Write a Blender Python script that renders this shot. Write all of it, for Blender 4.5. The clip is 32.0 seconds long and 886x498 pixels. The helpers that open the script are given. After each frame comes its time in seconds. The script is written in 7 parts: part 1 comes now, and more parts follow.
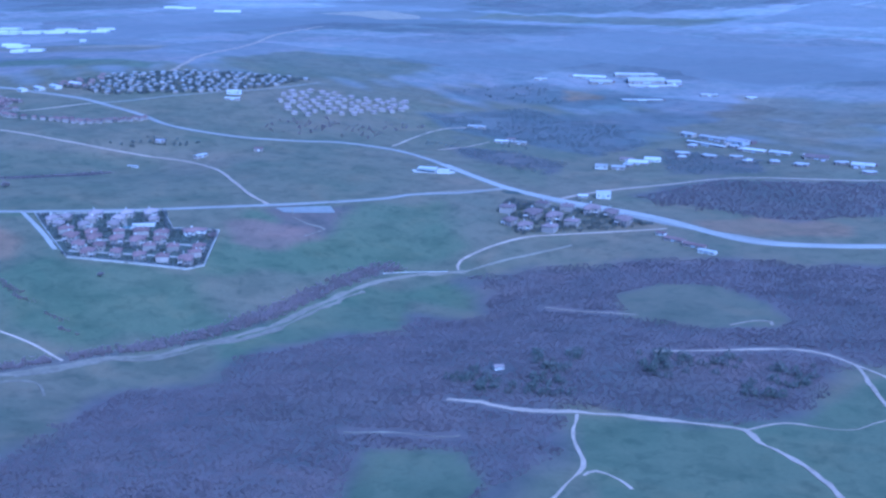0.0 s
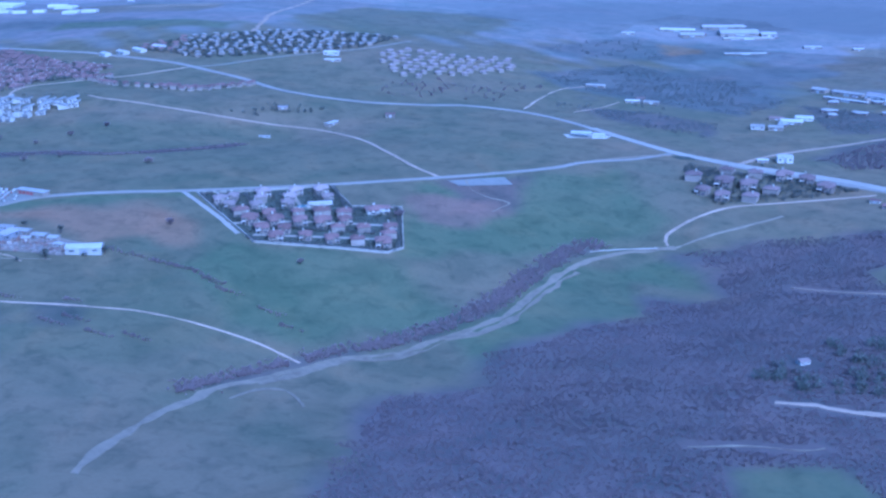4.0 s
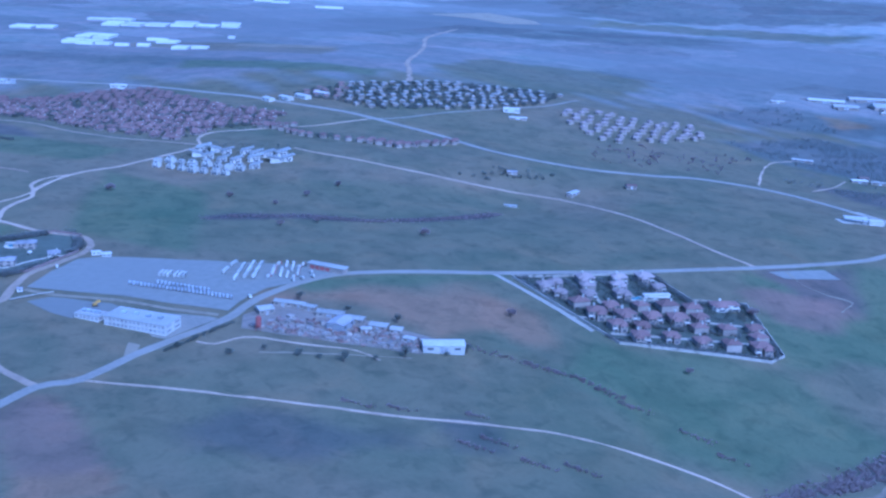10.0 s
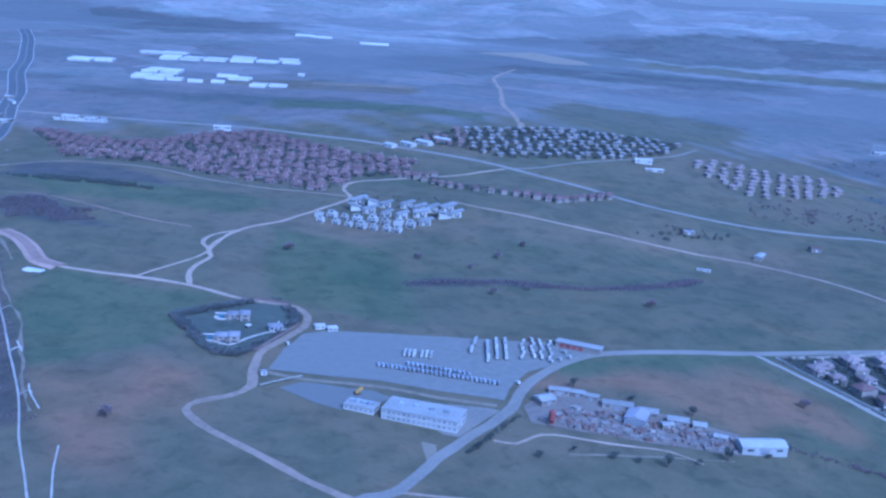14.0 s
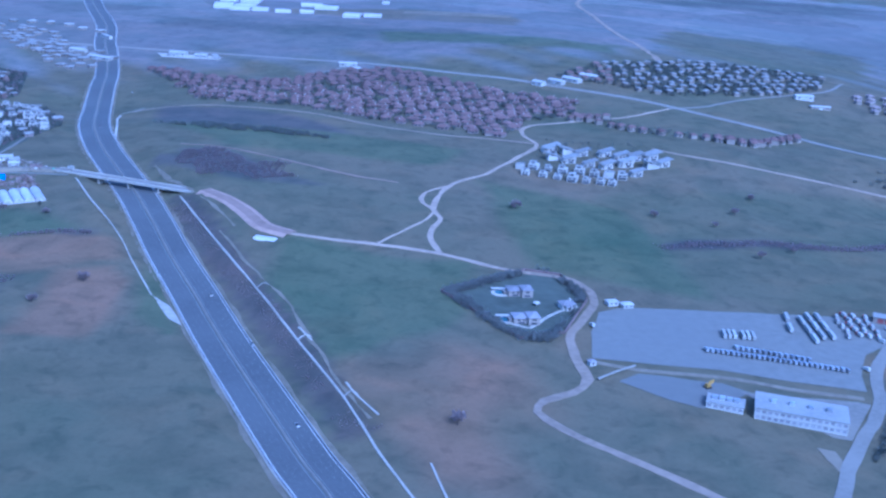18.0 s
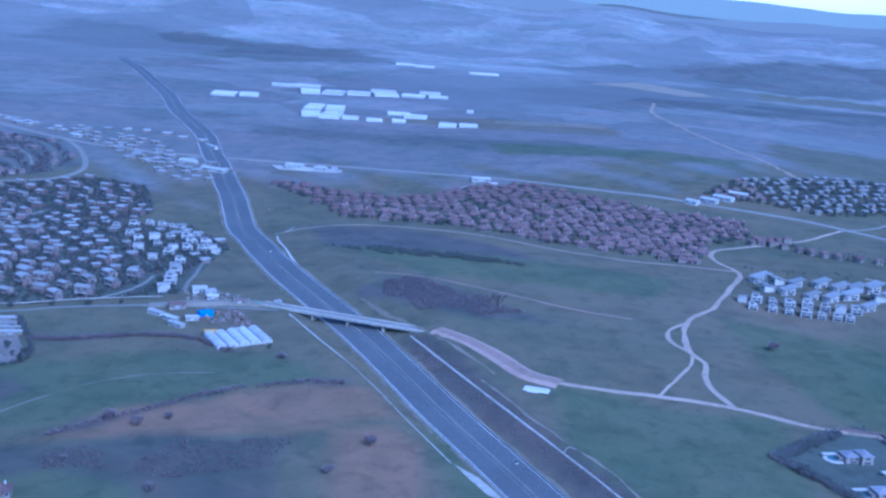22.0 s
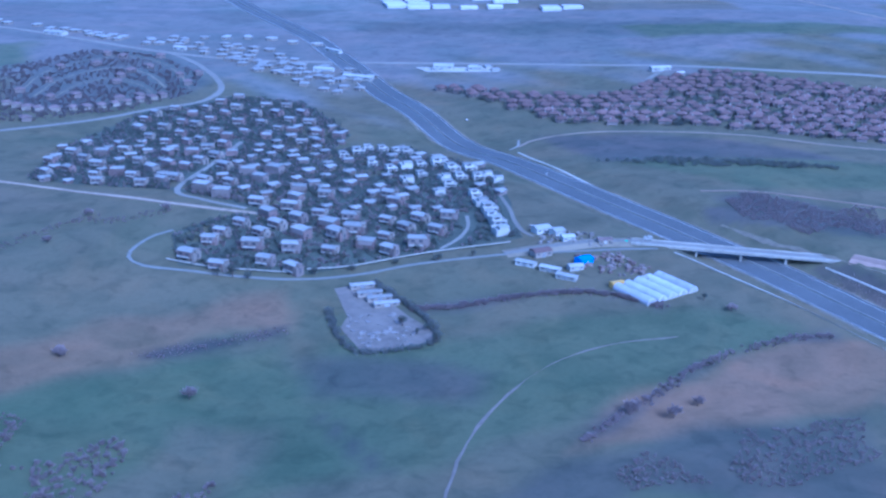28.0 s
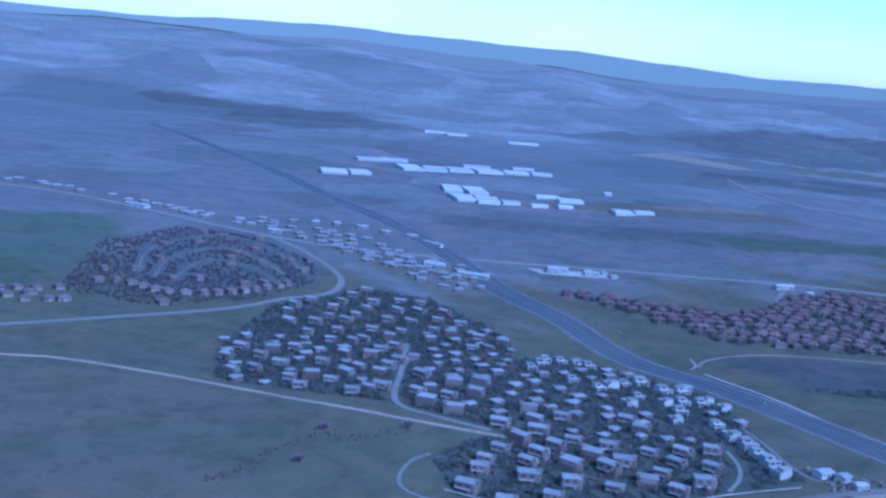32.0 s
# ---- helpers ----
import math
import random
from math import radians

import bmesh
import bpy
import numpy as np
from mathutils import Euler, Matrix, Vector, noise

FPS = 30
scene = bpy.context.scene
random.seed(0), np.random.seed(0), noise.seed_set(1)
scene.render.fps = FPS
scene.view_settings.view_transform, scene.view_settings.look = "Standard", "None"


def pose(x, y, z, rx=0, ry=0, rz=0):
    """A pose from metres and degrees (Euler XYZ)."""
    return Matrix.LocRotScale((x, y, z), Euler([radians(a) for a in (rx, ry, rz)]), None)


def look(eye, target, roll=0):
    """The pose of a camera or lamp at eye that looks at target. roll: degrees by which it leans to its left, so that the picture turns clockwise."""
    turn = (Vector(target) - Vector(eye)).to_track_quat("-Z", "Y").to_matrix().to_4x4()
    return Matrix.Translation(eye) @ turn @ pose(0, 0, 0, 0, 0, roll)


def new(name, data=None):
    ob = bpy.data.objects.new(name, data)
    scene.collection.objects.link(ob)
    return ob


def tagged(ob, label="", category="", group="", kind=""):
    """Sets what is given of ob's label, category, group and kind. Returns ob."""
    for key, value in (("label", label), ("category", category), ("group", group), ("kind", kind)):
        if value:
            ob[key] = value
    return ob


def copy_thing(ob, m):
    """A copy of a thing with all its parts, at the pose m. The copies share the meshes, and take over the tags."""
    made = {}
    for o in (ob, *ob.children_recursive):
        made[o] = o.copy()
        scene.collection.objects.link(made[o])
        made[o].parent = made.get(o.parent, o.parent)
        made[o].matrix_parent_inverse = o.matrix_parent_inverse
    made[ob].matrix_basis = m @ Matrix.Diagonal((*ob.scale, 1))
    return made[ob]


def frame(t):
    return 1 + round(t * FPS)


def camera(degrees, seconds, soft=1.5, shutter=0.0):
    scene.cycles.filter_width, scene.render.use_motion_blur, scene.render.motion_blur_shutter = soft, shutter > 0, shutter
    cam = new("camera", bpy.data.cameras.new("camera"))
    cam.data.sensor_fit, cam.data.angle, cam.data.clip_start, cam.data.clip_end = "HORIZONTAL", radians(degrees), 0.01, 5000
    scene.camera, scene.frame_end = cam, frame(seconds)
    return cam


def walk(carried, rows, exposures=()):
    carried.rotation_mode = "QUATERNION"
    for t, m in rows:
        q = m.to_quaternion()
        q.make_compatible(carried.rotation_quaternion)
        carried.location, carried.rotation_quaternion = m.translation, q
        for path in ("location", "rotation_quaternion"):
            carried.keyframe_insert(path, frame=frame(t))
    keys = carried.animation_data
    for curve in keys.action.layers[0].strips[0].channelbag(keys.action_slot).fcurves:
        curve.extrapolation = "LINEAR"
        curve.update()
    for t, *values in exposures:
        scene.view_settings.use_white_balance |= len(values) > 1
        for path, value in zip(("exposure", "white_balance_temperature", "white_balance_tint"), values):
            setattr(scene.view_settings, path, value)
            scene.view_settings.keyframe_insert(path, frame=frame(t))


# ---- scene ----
K = 0.6  # the plan below is drawn in units of 0.6 m
cam = camera(43.1, 32.0, 2.5)
# seconds, eye in metres, turn in degrees
ROWS = [
    (0, 0, 0.06, 185.61, 73.81, -0.281, 4.513),
    (0.5, -17.424, 6.444, 185.058, 73.174, -0.334, 4.907),
    (1, -34.962, 12.876, 184.518, 72.22, -0.478, 5.073),
    (1.5, -52.596, 19.356, 184.002, 71.966, -0.307, 4.901),
    (2, -70.314, 25.872, 183.498, 73.052, -0.255, 5.656),
    (2.5, -88.104, 32.436, 183.006, 73.193, -0.715, 5.18),
    (4.5, -159.738, 59.076, 181.146, 71.166, 0.731, 2.684),
    (5, -177.708, 65.826, 180.696, 71.878, 0.689, 2.597),
    (5.5, -195.684, 72.618, 180.252, 72.12, 0.09, 2.237),
    (6, -213.654, 79.44, 179.808, 71.916, -0.196, 1.761),
    (6.5, -231.612, 86.298, 179.37, 71.765, -0.818, 1.65),
    (7, -249.552, 93.186, 178.932, 71.999, -1.233, 1.542),
    (7.5, -267.462, 100.104, 178.488, 71.841, -1.321, 1.266),
    (8, -285.336, 107.058, 178.044, 71.639, -0.934, 1.499),
    (8.5, -303.168, 114.036, 177.6, 71.617, -1.359, 1.676),
    (9, -320.952, 121.044, 177.156, 72.912, -2.456, 1.76),
    (9.5, -338.682, 128.076, 176.7, 73.942, -3.118, 1.717),
    (10, -356.352, 135.138, 176.244, 73.761, -2.77, 1.75),
    (10.5, -373.962, 142.224, 175.782, 74.068, -2.817, 0.809),
    (11, -391.5, 149.334, 175.314, 73.695, -3.006, 0.815),
    (11.5, -408.972, 156.474, 174.846, 74.339, -3.275, 0.525),
    (12, -426.372, 163.632, 174.366, 74.841, -3.162, 0.683),
    (12.5, -443.694, 170.808, 173.88, 75.371, -3.195, 0.839),
    (13, -460.938, 178.014, 173.388, 75.632, -3.643, 0.794),
    (13.5, -478.104, 185.238, 172.884, 75.702, -4.228, 0.833),
    (15.5, -545.982, 214.32, 170.826, 73.948, -2.347, -0.264),
    (16, -562.758, 221.634, 170.292, 73.426, -2.446, 0.361),
    (16.5, -579.456, 228.972, 169.758, 72.294, -2.846, 0.749),
    (17, -596.082, 236.316, 169.218, 72.32, -3.338, 1.029),
    (17.5, -612.642, 243.684, 168.672, 72.143, -3.747, 0.902),
    (18, -629.136, 251.058, 168.126, 71.538, -3.647, -0.079),
    (18.5, -645.57, 258.456, 167.58, 70.667, -3.702, -1.249),
    (19, -661.944, 265.86, 167.028, 70.93, -3.662, -1.169),
    (19.5, -678.27, 273.282, 166.476, 71.426, -3.972, -0.96),
    (20, -694.548, 280.716, 165.924, 71.543, -4.118, -0.763),
    (20.5, -710.784, 288.156, 165.372, 72.063, -4.643, -1.081),
    (21, -726.99, 295.614, 164.82, 74.661, -4.469, 0.259),
    (21.5, -743.172, 303.084, 164.28, 76.85, -4.491, -0.824),
    (22, -759.336, 310.56, 163.74, 76.571, -4.294, -1.008),
    (22.5, -775.488, 318.048, 163.206, 74.674, -3.902, -0.381),
    (23, -791.64, 325.548, 162.684, 74.899, -3.903, -0.755),
    (23.5, -807.798, 333.06, 162.168, 74.126, -3.744, -1.273),
    (24, -823.98, 340.578, 161.664, 73.48, -3.705, -1.716),
    (24.5, -840.186, 348.102, 161.178, 72.56, -3.292, -2.772),
    (25, -856.434, 355.638, 160.704, 71.594, -2.163, -3.743),
    (25.5, -872.736, 363.186, 160.242, 71.083, -2.402, -3.728),
    (27.5, -938.706, 393.444, 158.628, 71.146, -1.432, -5.791),
    (28, -955.458, 401.028, 158.286, 70.491, -1.209, -5.985),
    (28.5, -972.342, 408.618, 157.974, 70.186, -2.27, -6.064),
    (29, -989.376, 416.214, 157.698, 71.704, -3.464, -5.784),
    (29.5, -1006.57, 423.822, 157.458, 73.457, -4.517, -5.997),
    (30, -1023.94, 431.43, 157.254, 74.643, -5.683, -7.024),
    (30.5, -1041.51, 439.05, 157.092, 74.737, -6.05, -7.608),
    (31, -1059.29, 446.676, 156.972, 77.692, -6.132, -8.643),
    (31.5, -1077.31, 454.308, 156.9, 79.055, -6.533, -10.124),
    (32, -1095.58, 461.946, 156.882, 79.785, -5.698, -9.056),
]
walk(cam, [(t, pose(*p)) for t, *p in ROWS], [(t, e, 3690 if t < 12 else 3780, 24) for t, e in ((0, 1.8), (6, 1.76), (10, 1.64), (13, 1.5), (19, 1.68), (22.4, 1.48), (25, 1.68), (28, 1.74), (30, 1.62), (32, 1.16))])

# ---- world and light: dull winter evening under high cloud ----
world = bpy.data.worlds.new("world")
scene.world = world
world.use_nodes = True
wn, wl = world.node_tree.nodes, world.node_tree.links
sky = wn.new("ShaderNodeTexSky")
sky.sky_type = "NISHITA"
sky.sun_disc = False
sky.sun_elevation = radians(38)
sky.sun_rotation = radians(150)
sky.dust_density = 0.5
# thin cloud veils the blue
veil, thin, haze = wn.new("ShaderNodeTexNoise"), wn.new("ShaderNodeMapRange"), wn.new("ShaderNodeMix")
veil.inputs["Scale"].default_value, veil.inputs["Detail"].default_value, veil.inputs["Distortion"].default_value = 2.2, 8, 0.8
thin.inputs[1].default_value, thin.inputs[2].default_value, thin.inputs[4].default_value = 0.4, 0.7, 0.4
haze.data_type, haze.inputs[7].default_value = "RGBA", (3.4, 3.5, 3.9, 1)
wl.new(veil.outputs[0], thin.inputs[0])
wl.new(thin.outputs[0], haze.inputs[0])
wl.new(sky.outputs[0], haze.inputs[6])
wl.new(haze.outputs[2], wn["Background"].inputs[0])
wn["Background"].inputs[1].default_value = 0.08
sun = new("sun", bpy.data.lights.new("sun", "SUN"))
sun.data.energy, sun.data.angle, sun.data.color = 1.5, radians(30), (1.0, 0.93, 0.84)
sun.matrix_world = look((0, 0, 0), (-math.sin(radians(150)), -math.cos(radians(150)), -0.9))


# ---- the lie of the land ----
# height, place and reach of the swells and hollows
SWELLS = [(-28, -60, 885, 650), (9, -780, 1740, 400), (-17, -1680, 1920, 400), (31, -780, 2280, 400), (6, -762, 1119, 260), (-35, 232, 2055, 650), (-29, -334, 835, 170), (-34, -105, 1065, 170), (-15, -519, 1488, 110), (5, -1635, 1600, 170), (-14, -1635, 1218, 170), (13, -1230, 1470, 260), (-12, -1459, 1785, 110), (10, -294, 1353, 260), (12, -766, 1587, 110), (12, -411, 2055, 260), (11, -568, 1587, 110), (-11, -1558, 2032, 110), (-4, -1252, 1065, 170), (12, -937, 2932, 650), (6, -618, 1191, 110), (8, -1707, 1488, 110)]
MOTORWAY = [(-150, -1000), (-400, -500), (-620, -60), (-770, 240), (-860, 420), (-928, 560), (-988, 680), (-1036, 784), (-1082, 884), (-1101, 921), (-1132, 989), (-1171, 1075), (-1204, 1150), (-1235, 1217), (-1263, 1283), (-1296, 1357), (-1331, 1428), (-1366, 1502), (-1402, 1597), (-1429, 1690), (-1458, 1800), (-1484, 1915), (-1506, 2010), (-1542, 2140), (-1568, 2222), (-1600, 2345), (-1634, 2440), (-1706, 2630), (-1775, 2860), (-1860, 3100), (-1960, 3380), (-2090, 3700)]
CUT = [(800, 0), (900, 2), (1130, 4.5), (1300, 8), (1400, 8), (1500, 5), (1650, 2), (1800, 0)]


def rise(x, y):
    """Height of the ground on the plan: a stream valley, swells, the motorway's cutting, wooded hills in the distance."""
    z = 0.0
    for h, sx, sy, r in SWELLS:
        z = z + h * np.exp(-((x - sx) ** 2 + (y - sy) ** 2) / r ** 2)
    off = (x - np.interp(y, [p[1] for p in MOTORWAY], [p[0] for p in MOTORWAY])) * 0.92
    s = np.clip((np.where(off > 0, 50, 42) - np.abs(off)) / np.where(off > 0, 28, 20), 0, 1)
    z = z - np.interp(y, [p[0] for p in CUT], [p[1] for p in CUT]) * s * s * (3 - 2 * s)
    d = np.hypot(x + 1500, y - 620)
    a = np.arctan2(x + 1500, y - 620)
    s = np.clip((d - 4000) / 2600, 0, 1)
    s = s * s * (3 - 2 * s)
    crest = 158 + 66 / (1 + np.exp((a - 0.075) / 0.018)) + 42 * np.exp(-(((a - 0.2) / 0.05) ** 2)) + 6 * np.sin(31 * a) + 4 * np.sin(67 * a + 1)
    roll = 10 * np.sin(x / 410 + 1.3) * np.sin(y / 370) * np.clip((d - 2600) / 900, 0, 1)
    return z + s * crest + roll


LEVELS = {}


def ground_z(x, y):
    """The height at one place, kept on a fine grid."""
    i, j = math.floor(x / 4), math.floor(y / 4)
    if (i, j) not in LEVELS:
        u, v = np.meshgrid(np.arange(i // 32 * 32, i // 32 * 32 + 34) * 4.0, np.arange(j // 32 * 32, j // 32 * 32 + 34) * 4.0)
        z = rise(u, v)
        for b in range(33):
            for a in range(33):
                LEVELS[(i // 32 * 32 + a, j // 32 * 32 + b)] = (z[b, a], z[b, a + 1], z[b + 1, a], z[b + 1, a + 1])
    p, q, r, t = LEVELS[(i, j)]
    u, v = x / 4 - i, y / 4 - j
    return float((p * (1 - u) + q * u) * (1 - v) + (r * (1 - u) + t * u) * v)


# ---- materials ----
def material(name, base, rough=0.9, dark=0.75, scale=0.6, big=0.02, bump=0.2, metal=0.0, island=False, second=None, vary=(0.78, 1.2), leafy=False):
    """A worn surface: two scales of noise mix the base colour with a darker and a second tone."""
    m = bpy.data.materials.new(name)
    m.use_nodes = True
    n, l = m.node_tree.nodes, m.node_tree.links
    b = n["Principled BSDF"]
    b.inputs["Roughness"].default_value, b.inputs["Metallic"].default_value = rough, metal
    b.inputs["Specular IOR Level"].default_value = 0.25
    geo = n.new("ShaderNodeNewGeometry")
    fine, wide = n.new("ShaderNodeTexNoise"), n.new("ShaderNodeTexNoise")
    for tex, s in ((fine, scale), (wide, big)):
        tex.inputs["Scale"].default_value, tex.inputs["Detail"].default_value = s, 6
        l.new(geo.outputs["Position"], tex.inputs["Vector"])
    c1 = (*base, 1)
    c2 = (*[v * dark for v in base], 1)
    c3 = (*(second or [v * (1 + (1 - dark) * 0.6) for v in base]), 1)
    a = n.new("ShaderNodeMix")
    a.data_type = "RGBA"
    a.inputs[6].default_value, a.inputs[7].default_value = c1, c2
    ramp = n.new("ShaderNodeMapRange")
    ramp.inputs[1].default_value, ramp.inputs[2].default_value = 0.35, 0.68
    l.new(fine.outputs[0], ramp.inputs[0])
    l.new(ramp.outputs[0], a.inputs[0])
    w = n.new("ShaderNodeMix")
    w.data_type = "RGBA"
    ramp2 = n.new("ShaderNodeMapRange")
    ramp2.inputs[1].default_value, ramp2.inputs[2].default_value, ramp2.inputs[4].default_value = 0.4, 0.65, 0.7
    l.new(wide.outputs[0], ramp2.inputs[0])
    l.new(ramp2.outputs[0], w.inputs[0])
    l.new(a.outputs[2], w.inputs[6])
    w.inputs[7].default_value = c3
    out = w.outputs[2]
    info = n.new("ShaderNodeObjectInfo")
    hsv = n.new("ShaderNodeHueSaturation")
    tone = n.new("ShaderNodeMapRange")
    tone.inputs[3].default_value, tone.inputs[4].default_value = vary
    l.new((geo.outputs["Random Per Island"] if island else info.outputs["Random"]), tone.inputs[0])
    l.new(tone.outputs[0], hsv.inputs["Value"])
    l.new(out, hsv.inputs["Color"])
    l.new(hsv.outputs[0], b.inputs["Base Color"])
    if leafy:
        # small leaves and twigs share the light of the whole crown
        soft = n.new("ShaderNodeMix")
        soft.data_type, soft.inputs[0].default_value, soft.inputs[5].default_value = "VECTOR", 0.85, (0, 0, 1)
        l.new(geo.outputs["Normal"], soft.inputs[4])
        l.new(soft.outputs[1], b.inputs["Normal"])
        thru, both, turn = n.new("ShaderNodeBsdfTranslucent"), n.new("ShaderNodeAddShader"), n.new("ShaderNodeVectorMath")
        turn.operation, turn.inputs[3].default_value = "SCALE", -1.0
        l.new(soft.outputs[1], turn.inputs[0])
        l.new(hsv.outputs[0], thru.inputs["Color"])
        l.new(turn.outputs[0], thru.inputs["Normal"])
        l.new(b.outputs[0], both.inputs[0])
        l.new(thru.outputs[0], both.inputs[1])
        l.new(both.outputs[0], n["Material Output"].inputs["Surface"])
    if bump and not leafy:
        bp = n.new("ShaderNodeBump")
        bp.inputs["Strength"].default_value, bp.inputs["Distance"].default_value = bump, 0.4 / max(scale, 0.05)
        l.new(fine.outputs[0], bp.inputs["Height"])
        l.new(bp.outputs[0], b.inputs["Normal"])
    return m


def land_material():
    """Grass and soil; the painted attribute 'soil' says what grows where, noise breaks it up."""
    m = bpy.data.materials.new("land")
    m.use_nodes = True
    n, l = m.node_tree.nodes, m.node_tree.links
    b = n["Principled BSDF"]
    b.inputs["Roughness"].default_value, b.inputs["Specular IOR Level"].default_value = 1.0, 0.1
    geo, soil = n.new("ShaderNodeNewGeometry"), n.new("ShaderNodeAttribute")
    soil.attribute_name = "soil"
    last = soil.outputs["Color"]
    for s, lo, hi, amount, colour in ((0.011, 0.42, 0.7, 0.8, (1.14, 1.06, 1.03)), (0.045, 0.44, 0.66, 0.85, (0.74, 0.79, 0.8)), (0.5, 0.42, 0.72, 0.5, (0.82, 0.82, 0.8)), (0.03, 0.52, 0.72, 0.7, (1.22, 1.08, 1.03)), (0.12, 0.52, 0.7, 0.75, (0.7, 0.74, 0.76)), (0.006, 0.45, 0.62, 0.7, (0.84, 0.92, 0.88)), (0.02, 0.5, 0.7, 0.6, (0.8, 0.92, 0.9))):
        tex, ramp, mix = n.new("ShaderNodeTexNoise"), n.new("ShaderNodeMapRange"), n.new("ShaderNodeMix")
        tex.inputs["Scale"].default_value, tex.inputs["Detail"].default_value, tex.inputs["Distortion"].default_value = s, 7, 0.6
        mix.data_type, mix.blend_type = "RGBA", "MULTIPLY"
        l.new(geo.outputs["Position"], tex.inputs["Vector"])
        ramp.inputs[1].default_value, ramp.inputs[2].default_value, ramp.inputs[4].default_value = lo, hi, amount
        l.new(tex.outputs[0], ramp.inputs[0])
        l.new(ramp.outputs[0], mix.inputs[0])
        l.new(last, mix.inputs[6])
        mix.inputs[7].default_value = (*colour, 1)
        last = mix.outputs[2]
    # far off: woods and long strips of field, colours lifted in place of haze
    flat = n.new("ShaderNodeMapping")
    flat.inputs["Scale"].default_value = (0.8, 1, 1)
    l.new(geo.outputs["Position"], flat.inputs[0])
    for s, lo, hi, amount, colour in ((0.004, 0.46, 0.62, 0.2, (0.128, 0.126, 0.126)), (0.009, 0.5, 0.64, 0.25, (0.12, 0.13, 0.11)), (0.02, 0.58, 0.7, 0.15, (0.185, 0.18, 0.162))):
        tex, ramp, mix, gate = n.new("ShaderNodeTexNoise"), n.new("ShaderNodeMapRange"), n.new("ShaderNodeMix"), n.new("ShaderNodeMath")
        tex.inputs["Scale"].default_value, tex.inputs["Detail"].default_value, tex.inputs["Distortion"].default_value = s, 8, 0.4
        mix.data_type, gate.operation = "RGBA", "MULTIPLY"
        l.new(flat.outputs[0], tex.inputs["Vector"])
        ramp.inputs[1].default_value, ramp.inputs[2].default_value, ramp.inputs[4].default_value = lo, hi, amount
        l.new(tex.outputs[0], ramp.inputs[0])
        l.new(ramp.outputs[0], gate.inputs[0])
        l.new(soil.outputs["Alpha"], gate.inputs[1])
        l.new(gate.outputs[0], mix.inputs[0])
        l.new(last, mix.inputs[6])
        mix.inputs[7].default_value = (*colour, 1)
        last = mix.outputs[2]
    # small field plots, each with its own tone
    plot, cell, shade, gate = n.new("ShaderNodeTexVoronoi"), n.new("ShaderNodeMapRange"), n.new("ShaderNodeMix"), n.new("ShaderNodeMath")
    plot.inputs["Scale"].default_value, plot.inputs["Randomness"].default_value = 0.0085, 0.8
    l.new(flat.outputs[0], plot.inputs["Vector"])
    cell.inputs[3].default_value, cell.inputs[4].default_value = 0.74, 1.3
    l.new(plot.outputs["Color"], cell.inputs[0])
    shade.data_type, shade.blend_type, gate.operation = "RGBA", "MULTIPLY", "MULTIPLY"
    gate.inputs[1].default_value = 0.8
    l.new(soil.outputs["Alpha"], gate.inputs[0])
    l.new(gate.outputs[0], shade.inputs[0])
    l.new(last, shade.inputs[6])
    l.new(cell.outputs[0], shade.inputs[7])
    # larger holdings, some of them under wood, its tone lifted for haze
    held, under, wood, gate = n.new("ShaderNodeTexVoronoi"), n.new("ShaderNodeMapRange"), n.new("ShaderNodeMix"), n.new("ShaderNodeMath")
    held.inputs["Scale"].default_value, held.inputs["Randomness"].default_value = 0.0032, 1.0
    l.new(geo.outputs["Position"], held.inputs["Vector"])
    under.inputs[1].default_value, under.inputs[2].default_value, under.inputs[4].default_value = 0.52, 0.6, 0.6
    l.new(held.outputs["Color"], under.inputs[0])
    wood.data_type, gate.operation = "RGBA", "MULTIPLY"
    l.new(under.outputs[0], gate.inputs[0])
    l.new(soil.outputs["Alpha"], gate.inputs[1])
    l.new(gate.outputs[0], wood.inputs[0])
    l.new(shade.outputs[2], wood.inputs[6])
    wood.inputs[7].default_value = (0.13, 0.137, 0.132, 1)
    l.new(wood.outputs[2], b.inputs["Base Color"])
    bp = n.new("ShaderNodeBump")
    bp.inputs["Strength"].default_value, bp.inputs["Distance"].default_value = 0.5, 1.5
    l.new(tex.outputs[0], bp.inputs["Height"])
    l.new(bp.outputs[0], b.inputs["Normal"])
    return m


LAND = land_material()
ASPHALT = material("asphalt", (0.084, 0.09, 0.088), 0.85, 0.8, 0.8, 0.03, 0.05)
OLD_ASPHALT = material("old asphalt", (0.205, 0.2, 0.168), 0.9, 0.8, 0.5, 0.04, 0.05)
CONCRETE = material("concrete", (0.31, 0.305, 0.262), 0.85, 0.7, 0.5, 0.05, 0.1)
PAINT = material("road paint", (0.2, 0.21, 0.2), 0.7, 0.8, 0.4, 0.05, 0)
LINE = material("white edge line paint", (0.36, 0.37, 0.35), 0.7, 0.8, 0.4, 0.05, 0)
DIRT = material("dirt track", (0.255, 0.215, 0.16), 1.0, 0.7, 0.35, 0.03, 0.3)
WORN = material("worn grass track", (0.18, 0.165, 0.12), 1.0, 0.7, 0.3, 0.05, 0.3)
MUD = material("trodden mud", (0.17, 0.155, 0.13), 1.0, 0.7, 0.3, 0.05, 0.3)
CLAY = material("clay embankment", (0.25, 0.188, 0.145), 1.0, 0.75, 0.3, 0.03, 0.3)
GRAVEL = material("grey gravel", (0.146, 0.15, 0.132), 1.0, 0.85, 0.25, 0.012, 0.2, second=(0.128, 0.132, 0.12))
